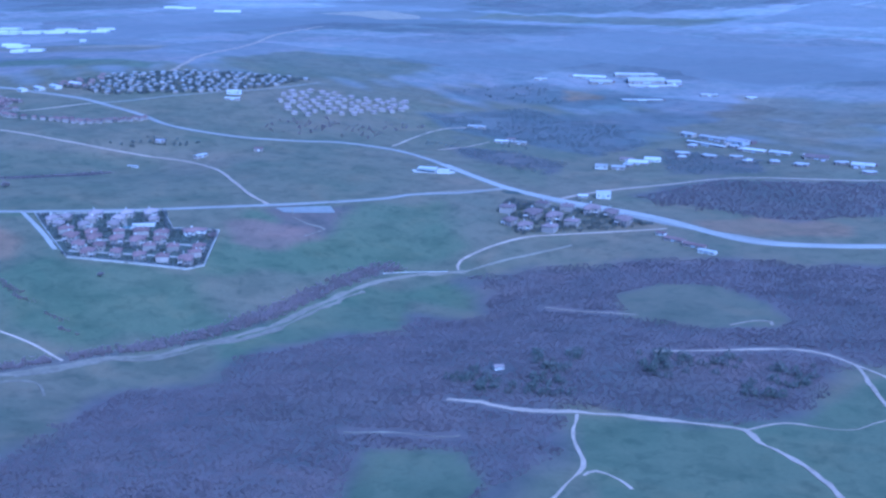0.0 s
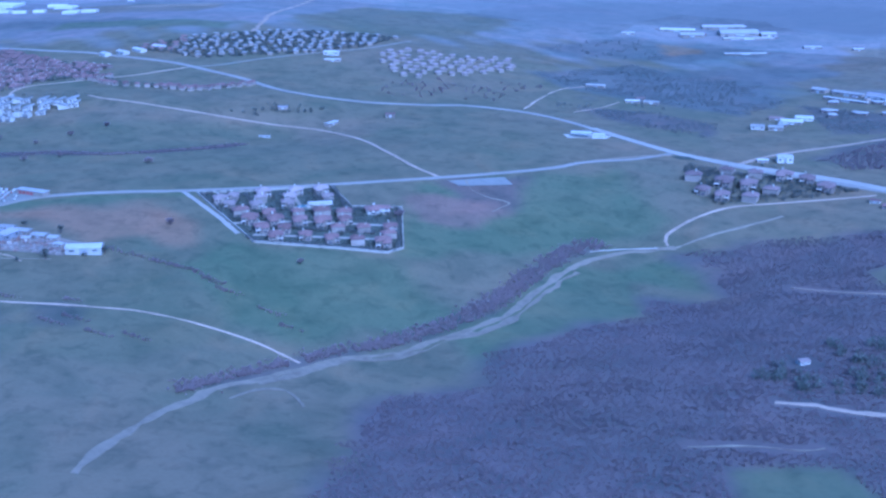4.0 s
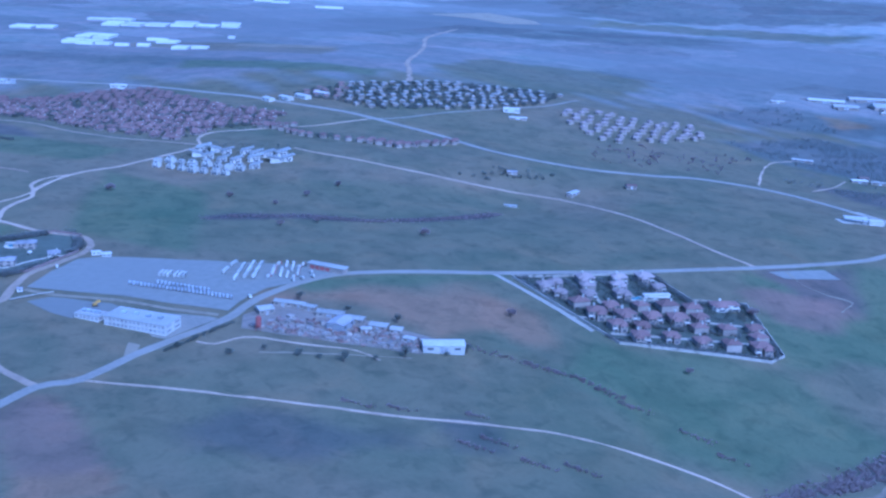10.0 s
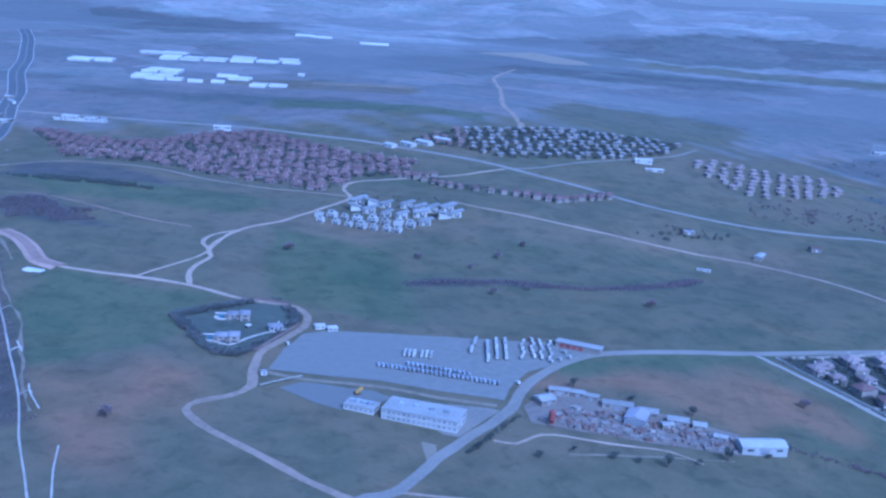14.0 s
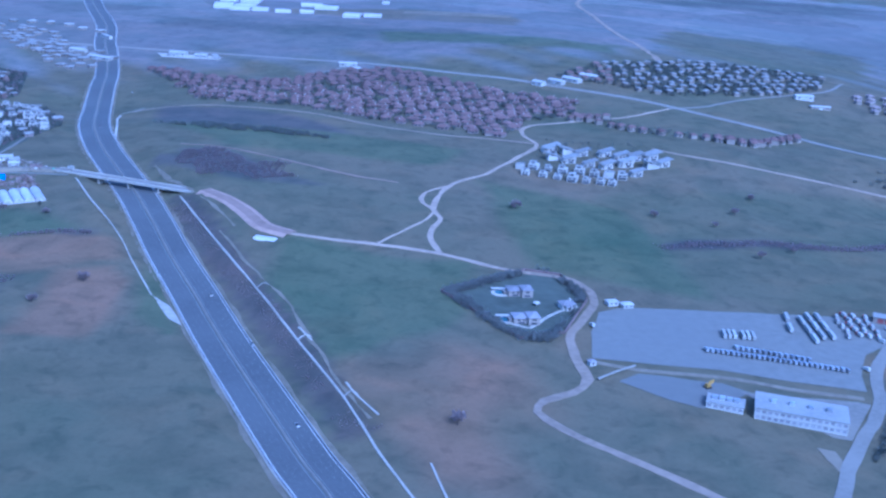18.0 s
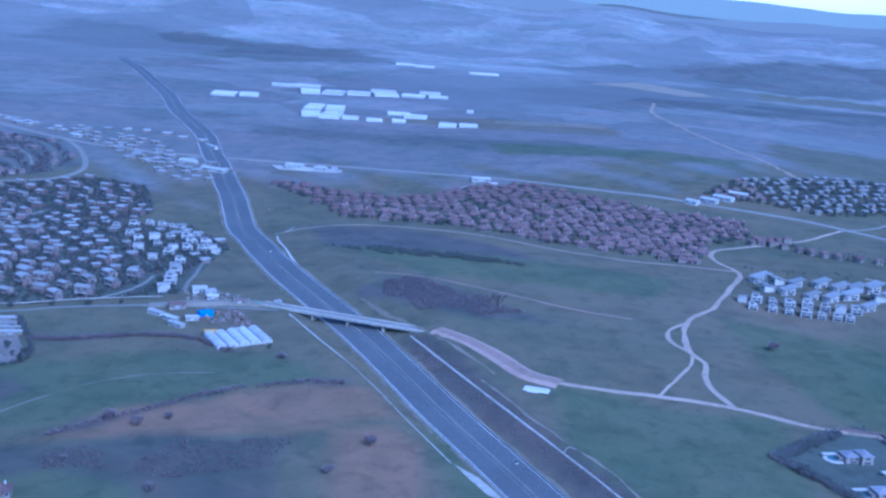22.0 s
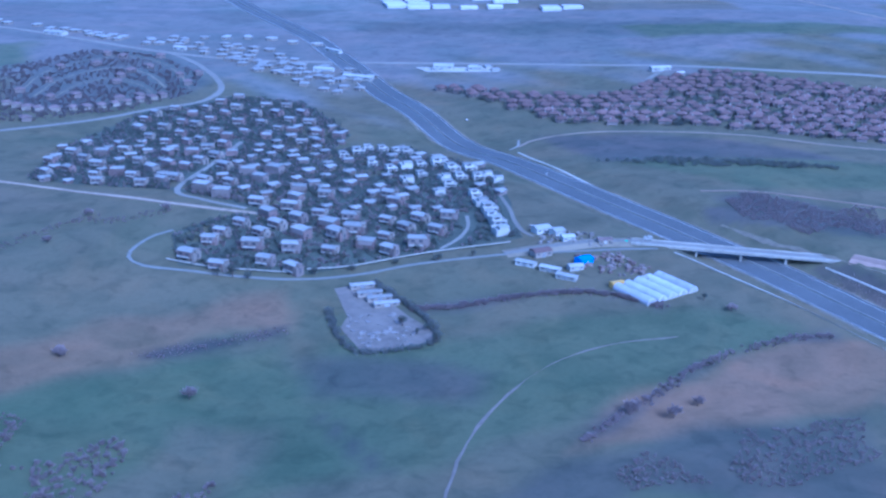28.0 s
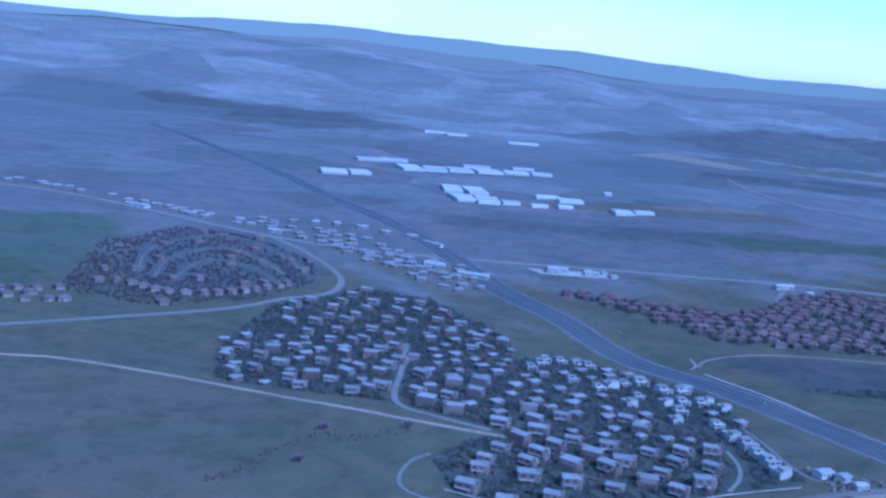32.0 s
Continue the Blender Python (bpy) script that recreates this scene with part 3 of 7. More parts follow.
FIELDS = [
    # soils grow paler with distance: haze put into the colour
    (HAZED_HEATH, 220, [(-3000, 2150), (-1153, 2072), (-901, 2170), (-302, 2323), (738, 1791), (3000, 1500), (3500, 6500), (-4500, 6500)]),
    (HAZED_PLAIN, 300, [(-3500, 4300), (-1500, 4000), (0, 3700), (1500, 3300), (3500, 3300), (3500, 7000), (-4500, 7000)]),
    (HAZED_MOOR, 60, [(-2400, 2150), (-1150, 2135), (-950, 2190), (-760, 2240), (-700, 2420), (-1000, 2560), (-1700, 2620), (-2500, 2700)]),
    (HAZED_WOODS, 70, [(-941, 3496), (-758, 3873), (-553, 4030), (-423, 3946), (-540, 3522), (-789, 3135), (-917, 3145), (-1009, 3189)]),
    (HAZED_WOODS, 60, [(-1000, 3500), (-560, 3317), (-297, 3268), (100, 3254), (300, 3500), (-200, 3800), (-700, 3900)]),
    (HAZED_WOODS, 50, [(-396, 2612), (105, 2605), (733, 2407), (1200, 2500), (612, 2807), (0, 2930)]),
    (HAZED_WOODS, 70, [(-2600, 4300), (-1700, 3900), (-1300, 4100), (-1500, 4700), (-2600, 5000)]),
    (HAZED_WOODS, 90, [(-900, 4600), (0, 4200), (900, 4400), (1600, 5000), (200, 5200)]),
    (OLIVE, 60, [(-900, 3950), (-100, 3900), (500, 3700), (700, 4000), (-300, 4250)]),
    (HAZED_WOODS, 30, [(-158, 2267), (21, 2444), (152, 2378), (286, 2286), (110, 2185), (-107, 2185)]),
    (HAZED_WOODS, 30, [(-901, 2242), (-1501, 2396), (-1562, 2508), (-999, 2391)]),
    (HAZED_WOODS, 40, [(-106, 1802), (176, 1910), (461, 1999), (332, 2159), (0, 2079)]),
    (DRY, 40, [(333, 2107), (741, 1906), (932, 2122), (434, 2334)]),
    (OLIVE, 25, [(-560, 2166), (-321, 2299), (-204, 2611), (-560, 2691), (-680, 2354)]),
    (GRASS, 18, [(-1109, 2253), (-758, 2183), (-740, 2260), (-1155, 2380)]),
    (DRY, 15, [(-1410, 2651), (-901, 2485), (-876, 2681), (-1107, 2758)]),
    (GRASS, 25, [(-2500, 2201), (-2012, 2308), (-1963, 2193), (-2046, 1880), (-2600, 1900)]),
    (HAZED_WOODS, 20, [(-190, 1981), (-15, 2126), (113, 2011), (184, 1951), (194, 1804), (103, 1682), (-5, 1772), (-138, 1871)]),
    (WOODS, 14, [(-122, 1712), (-7, 1689), (55, 1615), (28, 1527), (-92, 1629)]),
    (WOODS, 14, [(207, 1772), (352, 1684), (327, 1573), (195, 1557)]),

    (OLIVE, 10, [(-97, 1581), (26, 1574), (25, 1453), (-15, 1455)]),
    (HAZED_WOODS, 14, [(-1951, 2001), (-1965, 2117), (-1922, 2228), (-1866, 2277), (-1806, 2252), (-1759, 2158), (-1736, 2084), (-1751, 2030), (-1801, 1961), (-1872, 1915), (-1933, 1930)]),
    (DRY, 25, [(-1000, 1523), (-600, 1547), (-332, 1575), (-430, 1429), (-700, 1449), (-1000, 1376)]),
    (OLIVE, 20, [(-700, 1161), (-328, 1276), (-540, 1524), (-980, 1396), (-960, 1213)]),
    (GRASS, 14, [(-960, 1208), (-830, 1175), (-870, 1385), (-1000, 1448)]),
    (GRASS, 14, [(-1151, 1249), (-1010, 1221), (-1010, 1128), (-1110, 1028), (-1160, 1161)]),
    (EARTH, 40, [(-1062, 1040), (-1012, 1062), (-962, 1066), (-968, 985), (-992, 922), (-1036, 905)]),
    (EARTH, 8, [(-867, 875), (-837, 872), (-804, 822), (-777, 779), (-761, 756), (-819, 744)]),
    (THICK, 20, [(-768, 855), (-727, 876), (-677, 875), (-630, 868), (-637, 835), (-697, 828), (-749, 829)]),
    (EARTH, 26, [(-735, 1076), (-705, 1112), (-600, 1125), (-535, 1092), (-530, 1047), (-585, 1021), (-640, 1055)]),
    (GRASS, 14, [(-730, 1127), (-560, 1171), (-600, 1142), (-720, 1099)]),
    (GRASS, 18, [(-328, 1257), (-106, 1340), (-58, 1206), (-191, 1112), (-331, 1058)]),
    (BANK, 16, [(-327, 1260), (-275, 1283), (-210, 1298), (-223, 1221), (-265, 1160), (-290, 1184), (-292, 1227)]),
    (GRASS, 18, [(-480, 1057), (-331, 1051), (-264, 946), (-402, 886), (-561, 929)]),
    (GRASS, 14, [(-284, 933), (-182, 1099), (-59, 1127), (-40, 1051), (-112, 1069), (-121, 998), (-195, 920), (-255, 861)]),
    (GRASS, 10, [(41, 737), (203, 751), (298, 845), (427, 794), (312, 561), (42, 588)]),
    (GRASS, 10, [(-102, 673), (-21, 687), (0, 589), (-122, 569)]),
    (EARTH, 8, [(-1480, 1128), (-1449, 1175), (-1400, 1209), (-1334, 1234), (-1281, 1229), (-1262, 1190), (-1325, 1154), (-1401, 1145)]),
    (EARTH, 8, [(-1300, 1168), (-1265, 1181), (-1245, 1153), (-1250, 1091), (-1256, 1057), (-1303, 1056), (-1299, 1111)]),
    (GRASS, 8, [(-1244, 1209), (-1215, 1143), (-1200, 1072), (-1230, 1087)]),
    (THICK, 14, [(-1536, 1095), (-1476, 1126), (-1400, 1138), (-1325, 1149), (-1324, 1095), (-1319, 1061), (-1403, 1064), (-1524, 1074)]),
    (GRASS, 10, [(-1511, 1067), (-1452, 1090), (-1404, 1076), (-1392, 1059), (-1445, 1049), (-1508, 1039)]),
    (EARTH, 5, [(-1402, 1035), (-1301, 1047), (-1291, 1007), (-1400, 983)]),
    (EARTH, 16, [(-1801, 1247), (-1715, 1311), (-1620, 1353), (-1609, 1303), (-1639, 1296), (-1676, 1276), (-1733, 1244), (-1793, 1207)]),
    (HOLLOW, 8, [(-1699, 1270), (-1662, 1288), (-1638, 1295), (-1617, 1302), (-1621, 1291), (-1658, 1275), (-1697, 1262)]),
    (GRASS, 14, [(-1596, 1275), (-1381, 1282), (-1301, 1250), (-1479, 1160), (-1644, 1094)]),
    (GRASS, 14, [(-1900, 1193), (-1763, 1216), (-1688, 1259), (-1635, 1266), (-1703, 1113), (-1900, 1051)]),
    (DRY, 14, [(-2202, 1605), (-1902, 1621), (-1730, 1487), (-1760, 1420), (-2101, 1301)]),
    (OLIVE, 8, [(-1569, 1371), (-1441, 1373), (-1430, 1307), (-1529, 1314)]),
    (WOODS, 14, [(-1376, 1787), (-1201, 1690), (-1125, 1595), (-1340, 1624)]),
    (GRASS, 12, [(-1340, 1624), (-1134, 1594), (-1000, 1561), (-1040, 1481), (-1251, 1514)]),
    (WOODS, 6, [(-1301, 1464), (-1191, 1425), (-1132, 1384), (-1200, 1382), (-1301, 1439)]),
    (OLIVE, 12, [(-560, 1053), (-830, 888), (-803, 791), (-502, 806), (-442, 894)]),
    (BANK, 5, [(-1272, 1362), (-1240, 1345), (-1195, 1240), (-1150, 1145), (-1105, 1050), (-1062, 950), (-1085, 945), (-1132, 1050), (-1180, 1150), (-1225, 1245)]),
    (WOODS, 9, band(STREAM, 8)),
    (HOLLOW, 7, band(DITCH, 8)),
    (WOODS, 8, band([(-1538, 1315), (-1509, 1313), (-1470, 1319), (-1430, 1318), (-1405, 1305), (-1386, 1288)], 4)),
    (WOODS, 8, band([(-1469, 1140), (-1430, 1173), (-1385, 1212), (-1330, 1235), (-1300, 1237)], 4)),
    (WOODS, 10, [(-1285, 1490), (-1252, 1503), (-1169, 1413), (-1200, 1386), (-1270, 1445)]),
    (EARTH, 14, [(196, 1290), (265, 1312), (340, 1299), (380, 1267), (362, 1223), (293, 1231), (210, 1253)]),
    (EARTH, 16, [(62, 2370), (150, 2318), (145, 2262), (80, 2248)]),
    (CLOD, 16, [(-339, 1203), (-305, 1223), (-251, 1205), (-230, 1193), (-267, 1155), (-315, 1148)]),
    (DRY, 20, [(242, 1998), (376, 2091), (607, 1977), (575, 1868), (394, 1914), (253, 1923)]),
    (THICK, 20, [(-765, 841), (-735, 865), (-691, 870), (-653, 863), (-626, 863), (-606, 847), (-672, 828), (-741, 818)]),
    (THICK, 12, [(-605, 887), (-579, 900), (-565, 892), (-561, 860), (-589, 851)]),
    (CLOD, 10, [(-875, 837), (-865, 865), (-848, 876), (-821, 853), (-780, 780), (-831, 772)]),
    (THICK, 18, [(-1607, 1257), (-1558, 1244), (-1526, 1245), (-1485, 1224), (-1513, 1190), (-1561, 1211), (-1596, 1216)]),
    (GRASS, 14, [(-1740, 1220), (-1664, 1259), (-1620, 1279), (-1608, 1217), (-1631, 1181), (-1684, 1181), (-1727, 1196)]),
    (HOLLOW, 9, [(-1597, 1193), (-1586, 1177), (-1572, 1145), (-1564, 1125), (-1571, 1126), (-1583, 1150)]),
    (FLOOR, 22, WOOD_AREA),
    (GRASS, 10, WOOD_GLADE),
    (OLIVE, 10, [(87, 1049), (133, 1068), (188, 1052), (226, 999), (235, 952), (217, 930), (163, 934), (98, 975)]),
    (WOODS, 20, [(138, 1422), (256, 1538), (496, 1499), (441, 1315), (308, 1299), (186, 1367)]),
]


def spread(stops):
    return np.concatenate([np.arange(a, b, s) for a, b, s in stops])


def build_ground():
    gx = spread([(-9000, -4000, 150), (-4000, -2100, 30), (-2100, 500, 8), (500, 2500, 40), (2500, 7000, 150)])
    gy = spread([(-3000, 300, 80), (300, 500, 20), (500, 1900, 8), (1900, 2600, 12), (2600, 3600, 25), (3600, 7600, 60), (7600, 12000, 300)])
    x, y = np.meshgrid(gx, gy)
    x, y = x.ravel(), y.ravel()
    z = rise(x, y)
    wob = lambda s, k: np.sin(x / s + k) * np.sin(y / (s * 1.3) + 2 * k) + 0.6 * np.sin(x / (s * 0.43) + y / (s * 0.61) + k)
    col = np.empty((len(x), 4))
    mixed = 0.5 + 0.25 * wob(170, 1.0)
    col[:, :3] = np.array(OLIVE) * (1 - mixed[:, None]) + np.array(DRY) * mixed[:, None]
    col[:, 3] = 1
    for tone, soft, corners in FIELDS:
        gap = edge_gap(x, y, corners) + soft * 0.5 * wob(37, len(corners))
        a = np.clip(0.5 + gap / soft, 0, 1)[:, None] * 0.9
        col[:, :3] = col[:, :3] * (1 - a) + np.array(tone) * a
    col[:, 3] = np.clip((np.hypot(x + 1100, y - 600) - 1500) / 800, 0, 1)
    nx, ny = len(gx), len(gy)
    i = np.arange(nx * ny).reshape(ny, nx)
    faces = np.stack([i[:-1, :-1], i[:-1, 1:], i[1:, 1:], i[1:, :-1]], -1).reshape(-1, 4)
    me = bpy.data.meshes.new("ground")
    me.vertices.add(len(x))
    me.vertices.foreach_set("co", (K * np.stack([x, y, z], 1)).ravel())
    me.loops.add(faces.size)
    me.loops.foreach_set("vertex_index", faces.ravel())
    me.polygons.add(len(faces))
    me.polygons.foreach_set("loop_start", np.arange(0, faces.size, 4))
    me.polygons.foreach_set("loop_total", np.full(len(faces), 4))
    me.update()
    me.polygons.foreach_set("use_smooth", np.ones(len(faces), bool))
    soil = me.color_attributes.new("soil", "FLOAT_COLOR", "POINT")
    soil.data.foreach_set("color", col.ravel())
    me.materials.append(LAND)
    return tagged(new("ground", me), "winter grassland and bare fields to the horizon", "ground", kind="structure")


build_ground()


def build_ridge(name, label, far, base, waves, mat):
    b = Build()
    vs = []
    n = 160
    for i in range(n + 1):
        a = radians(-75 + 150 * i / n)
        h = base + sum(s * math.sin(k * a + p) for s, k, p in waves)
        for r, z in ((far, -60), (far + 60, h * 0.6), (far + 130, h)):
            vs.append((-1500 + r * math.sin(a), 620 + r * math.cos(a), z))
    fs = []
    for i in range(n):
        for k in range(2):
            fs.append((3 * i + k, 3 * i + 3 + k, 3 * i + 4 + k, 3 * i + 1 + k))
    b.add(vs, fs)
    return solid(name, b, mat, label, "hills", kind="structure")


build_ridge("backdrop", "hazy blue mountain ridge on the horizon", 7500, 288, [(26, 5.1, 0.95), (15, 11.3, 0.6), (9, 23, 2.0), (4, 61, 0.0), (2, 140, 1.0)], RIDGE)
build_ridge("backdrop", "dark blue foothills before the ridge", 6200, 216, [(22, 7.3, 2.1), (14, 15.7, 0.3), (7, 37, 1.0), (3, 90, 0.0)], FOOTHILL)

# ---- roads ----
OLD_ROAD = [(-2300, 2540), (-2180, 2492), (-2061, 2436), (-1931, 2340), (-1810, 2259), (-1696, 2213), (-1582, 2196), (-1502, 2183), (-1367, 2145), (-1229, 2095), (-1125, 2054), (-1015, 1994), (-940, 1961), (-880, 1925), (-772, 1872), (-700, 1819), (-630, 1765), (-548, 1680), (-450, 1654), (-349, 1659), (-286, 1672), (-204, 1647), (-147, 1594), (-100, 1526), (-29, 1435), (46, 1367), (112, 1323), (174, 1273), (231, 1229), (286, 1197), (383, 1188), (521, 1192), (711, 1188)]
YARD_ROAD = [(-420, -150), (-640, 220), (-760, 422), (-850, 605), (-905, 766), (-881, 829), (-860, 881), (-837, 897), (-816, 941), (-797, 974), (-779, 1003), (-766, 1028), (-755, 1066), (-733, 1105), (-708, 1132), (-681, 1146), (-618, 1162), (-565, 1177), (-489, 1209), (-403, 1238), (-314, 1271), (-250, 1299), (-183, 1334), (-141, 1367), (-81, 1394), (-28, 1432)]
ESTATE_ROAD = [(-967, 1208), (-935, 1199), (-922, 1160), (-945, 1099), (-947, 1063), (-943, 1031), (-954, 1012), (-971, 999), (-977, 985), (-964, 966), (-947, 951), (-915, 924), (-885, 898), (-862, 883)]
FORK_ROAD = [(-1031, 1233), (-1041, 1278), (-1032, 1323), (-1039, 1344), (-1030, 1398), (-1016, 1434), (-994, 1462), (-976, 1495), (-951, 1548), (-928, 1601), (-940, 1645), (-932, 1691), (-875, 1728), (-809, 1768), (-740, 1836)]
PERIMETER = [(-1362, 1382), (-1384, 1385), (-1425, 1388), (-1465, 1391), (-1505, 1388), (-1536, 1383), (-1567, 1373), (-1604, 1368), (-1640, 1372), (-1686, 1383), (-1713, 1390), (-1725, 1404), (-1722, 1422), (-1712, 1439), (-1700, 1448)]


def build_motorway():
    line = smooth(MOTORWAY, 10)
    top = thing("road_motorway", "new eight-lane grey asphalt motorway with concrete verges", "motorway", kind="structure")
    for s, word in ((-1, "southbound"), (1, "northbound")):
        part("carriageway", ribbon(Build(), line, s * 8.75, 14.9, 0.35, depth=0.8), ASPHALT, top)
        part("shoulder", ribbon(Build(), line, s * 17.0, 1.0, 0.45, depth=0.7), CONCRETE, top, "pale concrete edge drain")
        part("edge_line", ribbon(Build(), line, s * 15.3, 0.5, 0.38), LINE, top)
        part("inner_line", ribbon(Build(), line, s * 2.0, 0.3, 0.38), PAINT, top)
        rail = Build()
        ribbon(rail, line, s * 16.3, 0.25, 1.1, depth=0.35)
        part("guard_rail", rail, STEEL, top, "galvanised guard rail")
        dash = Build()
        ns = sides(line)
        for lane in (5.3, 8.7, 12.0):
            for i in range(0, len(line) - 1):
                if line[i].y > 2200:
                    continue
                p, n = line[i], ns[i]
                d = Vector((-n.y, n.x))
                q = Vector((p[0], p[1])) + n * s * lane + d * (lane * 1.7 % 5)
                a, c = q, q + d * 4.5
                w = n * 0.06
                dash.add([(*(a - w), ground_z(*a) + 0.37), (*(a + w), ground_z(*a) + 0.37), (*(c + w), ground_z(*c) + 0.37), (*(c - w), ground_z(*c) + 0.37)], [(0, 1, 2, 3)])
        tagged(part("lane_dashes", dash, PAINT, top, "white broken lane lines"), kind="stuff")
    for s in (-1, 1):
        part("verge", ribbon(Build(), line[150:330], s * 19.2, 1.8, 0.16, 2.5), WORN, top, "bare sandy verge of the motorway")
    part("median", ribbon(Build(), line, 0, 2.2, 0.4, depth=0.6), GRAVEL, top, "grey gravel median")
    wall = Build()
    ribbon(wall, line, 0, 0.5, 1.25, depth=0.9)
    part("median_barrier", wall, CONCRETE, top, "concrete median barrier")


build_motorway()
road("road_old", "old two-lane asphalt highway across the plain", OLD_ROAD, 11.5, OLD_ASPHALT, 0.3)
road("road_old_east", "wide worn asphalt highway past the road junction", [(-120, 1560), (-72, 1489), (-26, 1432), (42, 1380), (100, 1346), (158, 1302), (232, 1217), (286, 1192), (383, 1184), (521, 1188)], 14.5, OLD_ASPHALT, 0.34)
road("road_yard", "narrow worn asphalt country road", YARD_ROAD, 8, OLD_ASPHALT, 0.27, 0.8)
road("road_estate", "pale gravel lane round the walled estate", ESTATE_ROAD, 6.4, DIRT, 0.25, 1.6)
road("track_fork", "pale dirt track winding through pasture", FORK_ROAD, 4.6, DIRT, 0.25, 1.6)
road("track_loop", "pale dirt bypass of a track", [(-1039, 1344), (-1049, 1366), (-1045, 1393), (-1027, 1417)], 3.4, DIRT, 0.2, 1.5)
road("track_side", "faint dirt track in grass", [(-1082, 1248), (-1058, 1290), (-1043, 1319), (-1037, 1341)], 2.3, DIRT, 0.2, 1.5)
road("track_village", "pale dirt road below the red-roofed village", [(-930, 1608), (-980, 1619), (-1037, 1624), (-1110, 1653), (-1179, 1707), (-1261, 1744), (-1335, 1768), (-1379, 1762), (-1400, 1736)], 4.6, DIRT, 0.25, 1.2)
road("track_clay", "pale clay track across pasture", [(-307, 1275), (-337, 1310), (-374, 1370), (-425, 1463), (-480, 1512), (-548, 1521), (-612, 1527), (-701, 1546), (-773, 1565), (-807, 1587)], 4.6, DIRT, 0.25, 1.2)
road("road_compound", "grey lane beside the villa compound", [(-565, 1177), (-545, 1154), (-521, 1125), (-502, 1100), (-484, 1075)], 5.3, OLD_ASPHALT, 0.25, 0.8)
road("track_south", "thin dirt track through pasture", [(-835, 896), (-780, 895), (-731, 892), (-675, 889), (-628, 887), (-571, 893), (-523, 897), (-480, 893), (-440, 883), (-413, 872), (-389, 857)], 2.7, DIRT, 0.2, 1.3)
road("track_stream", "wide sandy track beside the stream", [(-480, 640), (-470, 700)] + [(-442, 780), (-412, 820), (-386, 847), (-351, 876), (-317, 889), (-286, 914), (-258, 939), (-227, 976), (-206, 1030), (-171, 1096), (-133, 1131), (-99, 1145), (-66, 1150)], 6.4, WORN, 0.25, 4)
road("track_braid", "worn sandy edge of the stream track", [(-412, 814), (-386, 841), (-351, 870), (-318, 882), (-287, 904), (-260, 926), (-227, 961), (-203, 1019), (-167, 1089)], 5, WORN, 0.22, 6)
road("track_spur", "faint sandy spur over the meadow", [(-424, 779), (-411, 800), (-396, 808), (-385, 803), (-373, 783)], 2.4, WORN, 0.22, 2)
road("track_stream_up", "sandy track leaving the stream", [(-66, 1150), (-30, 1172), (5, 1185), (50, 1205)], 3.4, WORN, 0.25, 2)
road("track_lane", "thin lane climbing from the stream", [(-73, 1154), (-72, 1175), (-45, 1205), (-2, 1234), (44, 1241), (108, 1249), (160, 1260)], 3.8, DIRT, 0.25, 1)
road("road_branch", "pale side road over low hills", [(40, 1387), (85, 1430), (122, 1456), (201, 1499), (252, 1529), (323, 1543), (481, 1520), (725, 1532)], 6.8, DIRT, 0.25, 1.5)
road("track_wood", "pale sandy track at the wood edge", [(-56, 769), (-31, 762), (0, 749), (43, 746), (81, 739), (117, 731), (152, 719), (159, 700), (185, 654), (204, 564)], 4.6, DIRT, 0.25, 3.5)
road("track_wood_b", "sandy path off the wood track", [(39, 743), (35, 701), (39, 676), (40, 656), (30, 633), (17, 606), (-5, 574)], 2.3, DIRT, 0.25, 2)
road("track_wood_c", "sandy track through the clearing", [(107, 879), (151, 879), (224, 879), (259, 849), (260, 801), (262, 753)], 3, DIRT, 0.25, 2.5)
road("track_wood_d", "sandy path over grass", [(245, 870), (277, 820), (304, 771)], 2.3, DIRT, 0.22, 2)
road("track_wood_f", "thin path by the wood", [(39, 644), (48, 651), (61, 640), (69, 627)], 1.9, DIRT, 0.22, 1.5)
road("track_wood_g", "thin path over grass", [(152, 719), (184, 733), (222, 722), (253, 739), (306, 754)], 1.9, DIRT, 0.22, 1.5)
road("track_far", "pale track climbing to far fields", [(-698, 2138), (-707, 2293), (-717, 2436), (-705, 2837), (-708, 3125), (-640, 3450)], 8.4, DIRT, 0.3, 6)
road("track_field", "faint dirt path across a meadow", [(-1550, 1047), (-1547, 1069), (-1539, 1103), (-1528, 1139), (-1513, 1171), (-1492, 1202), (-1462, 1230), (-1426, 1244), (-1389, 1247)], 1.0, MUD, 0.2, 1.5)
road("road_perimeter", "pale asphalt lane round the town", PERIMETER, 3.0, GRAVEL, 0.25, 0.6)
road("road_north", "pale lane past the town", [(-2203, 1646), (-2007, 1650), (-1966, 1651), (-1900, 1630), (-1836, 1598), (-1772, 1554), (-1713, 1512), (-1668, 1492), (-1641, 1484)], 5.3, DIRT, 0.25, 0.8)
road("road_inner", "inner street of the town", [(-1673, 1772), (-1691, 1667), (-1710, 1556), (-1685, 1518), (-1651, 1496)], 4.9, OLD_ASPHALT, 0.25, 0.5)
road("road_west", "grey road round the brown village", [(-1804, 2260), (-1754, 2178), (-1716, 2064), (-1732, 1980), (-1783, 1934), (-1841, 1871), (-1944, 1797), (-2055, 1725), (-2301, 1603)], 8.4, OLD_ASPHALT, 0.25, 0.8)
road("road_gate", "street into the north village", [(-740, 1836), (-690, 1862), (-626, 1920), (-480, 2032), (-408, 2149)], 4.6, OLD_ASPHALT, 0.25, 0.8)
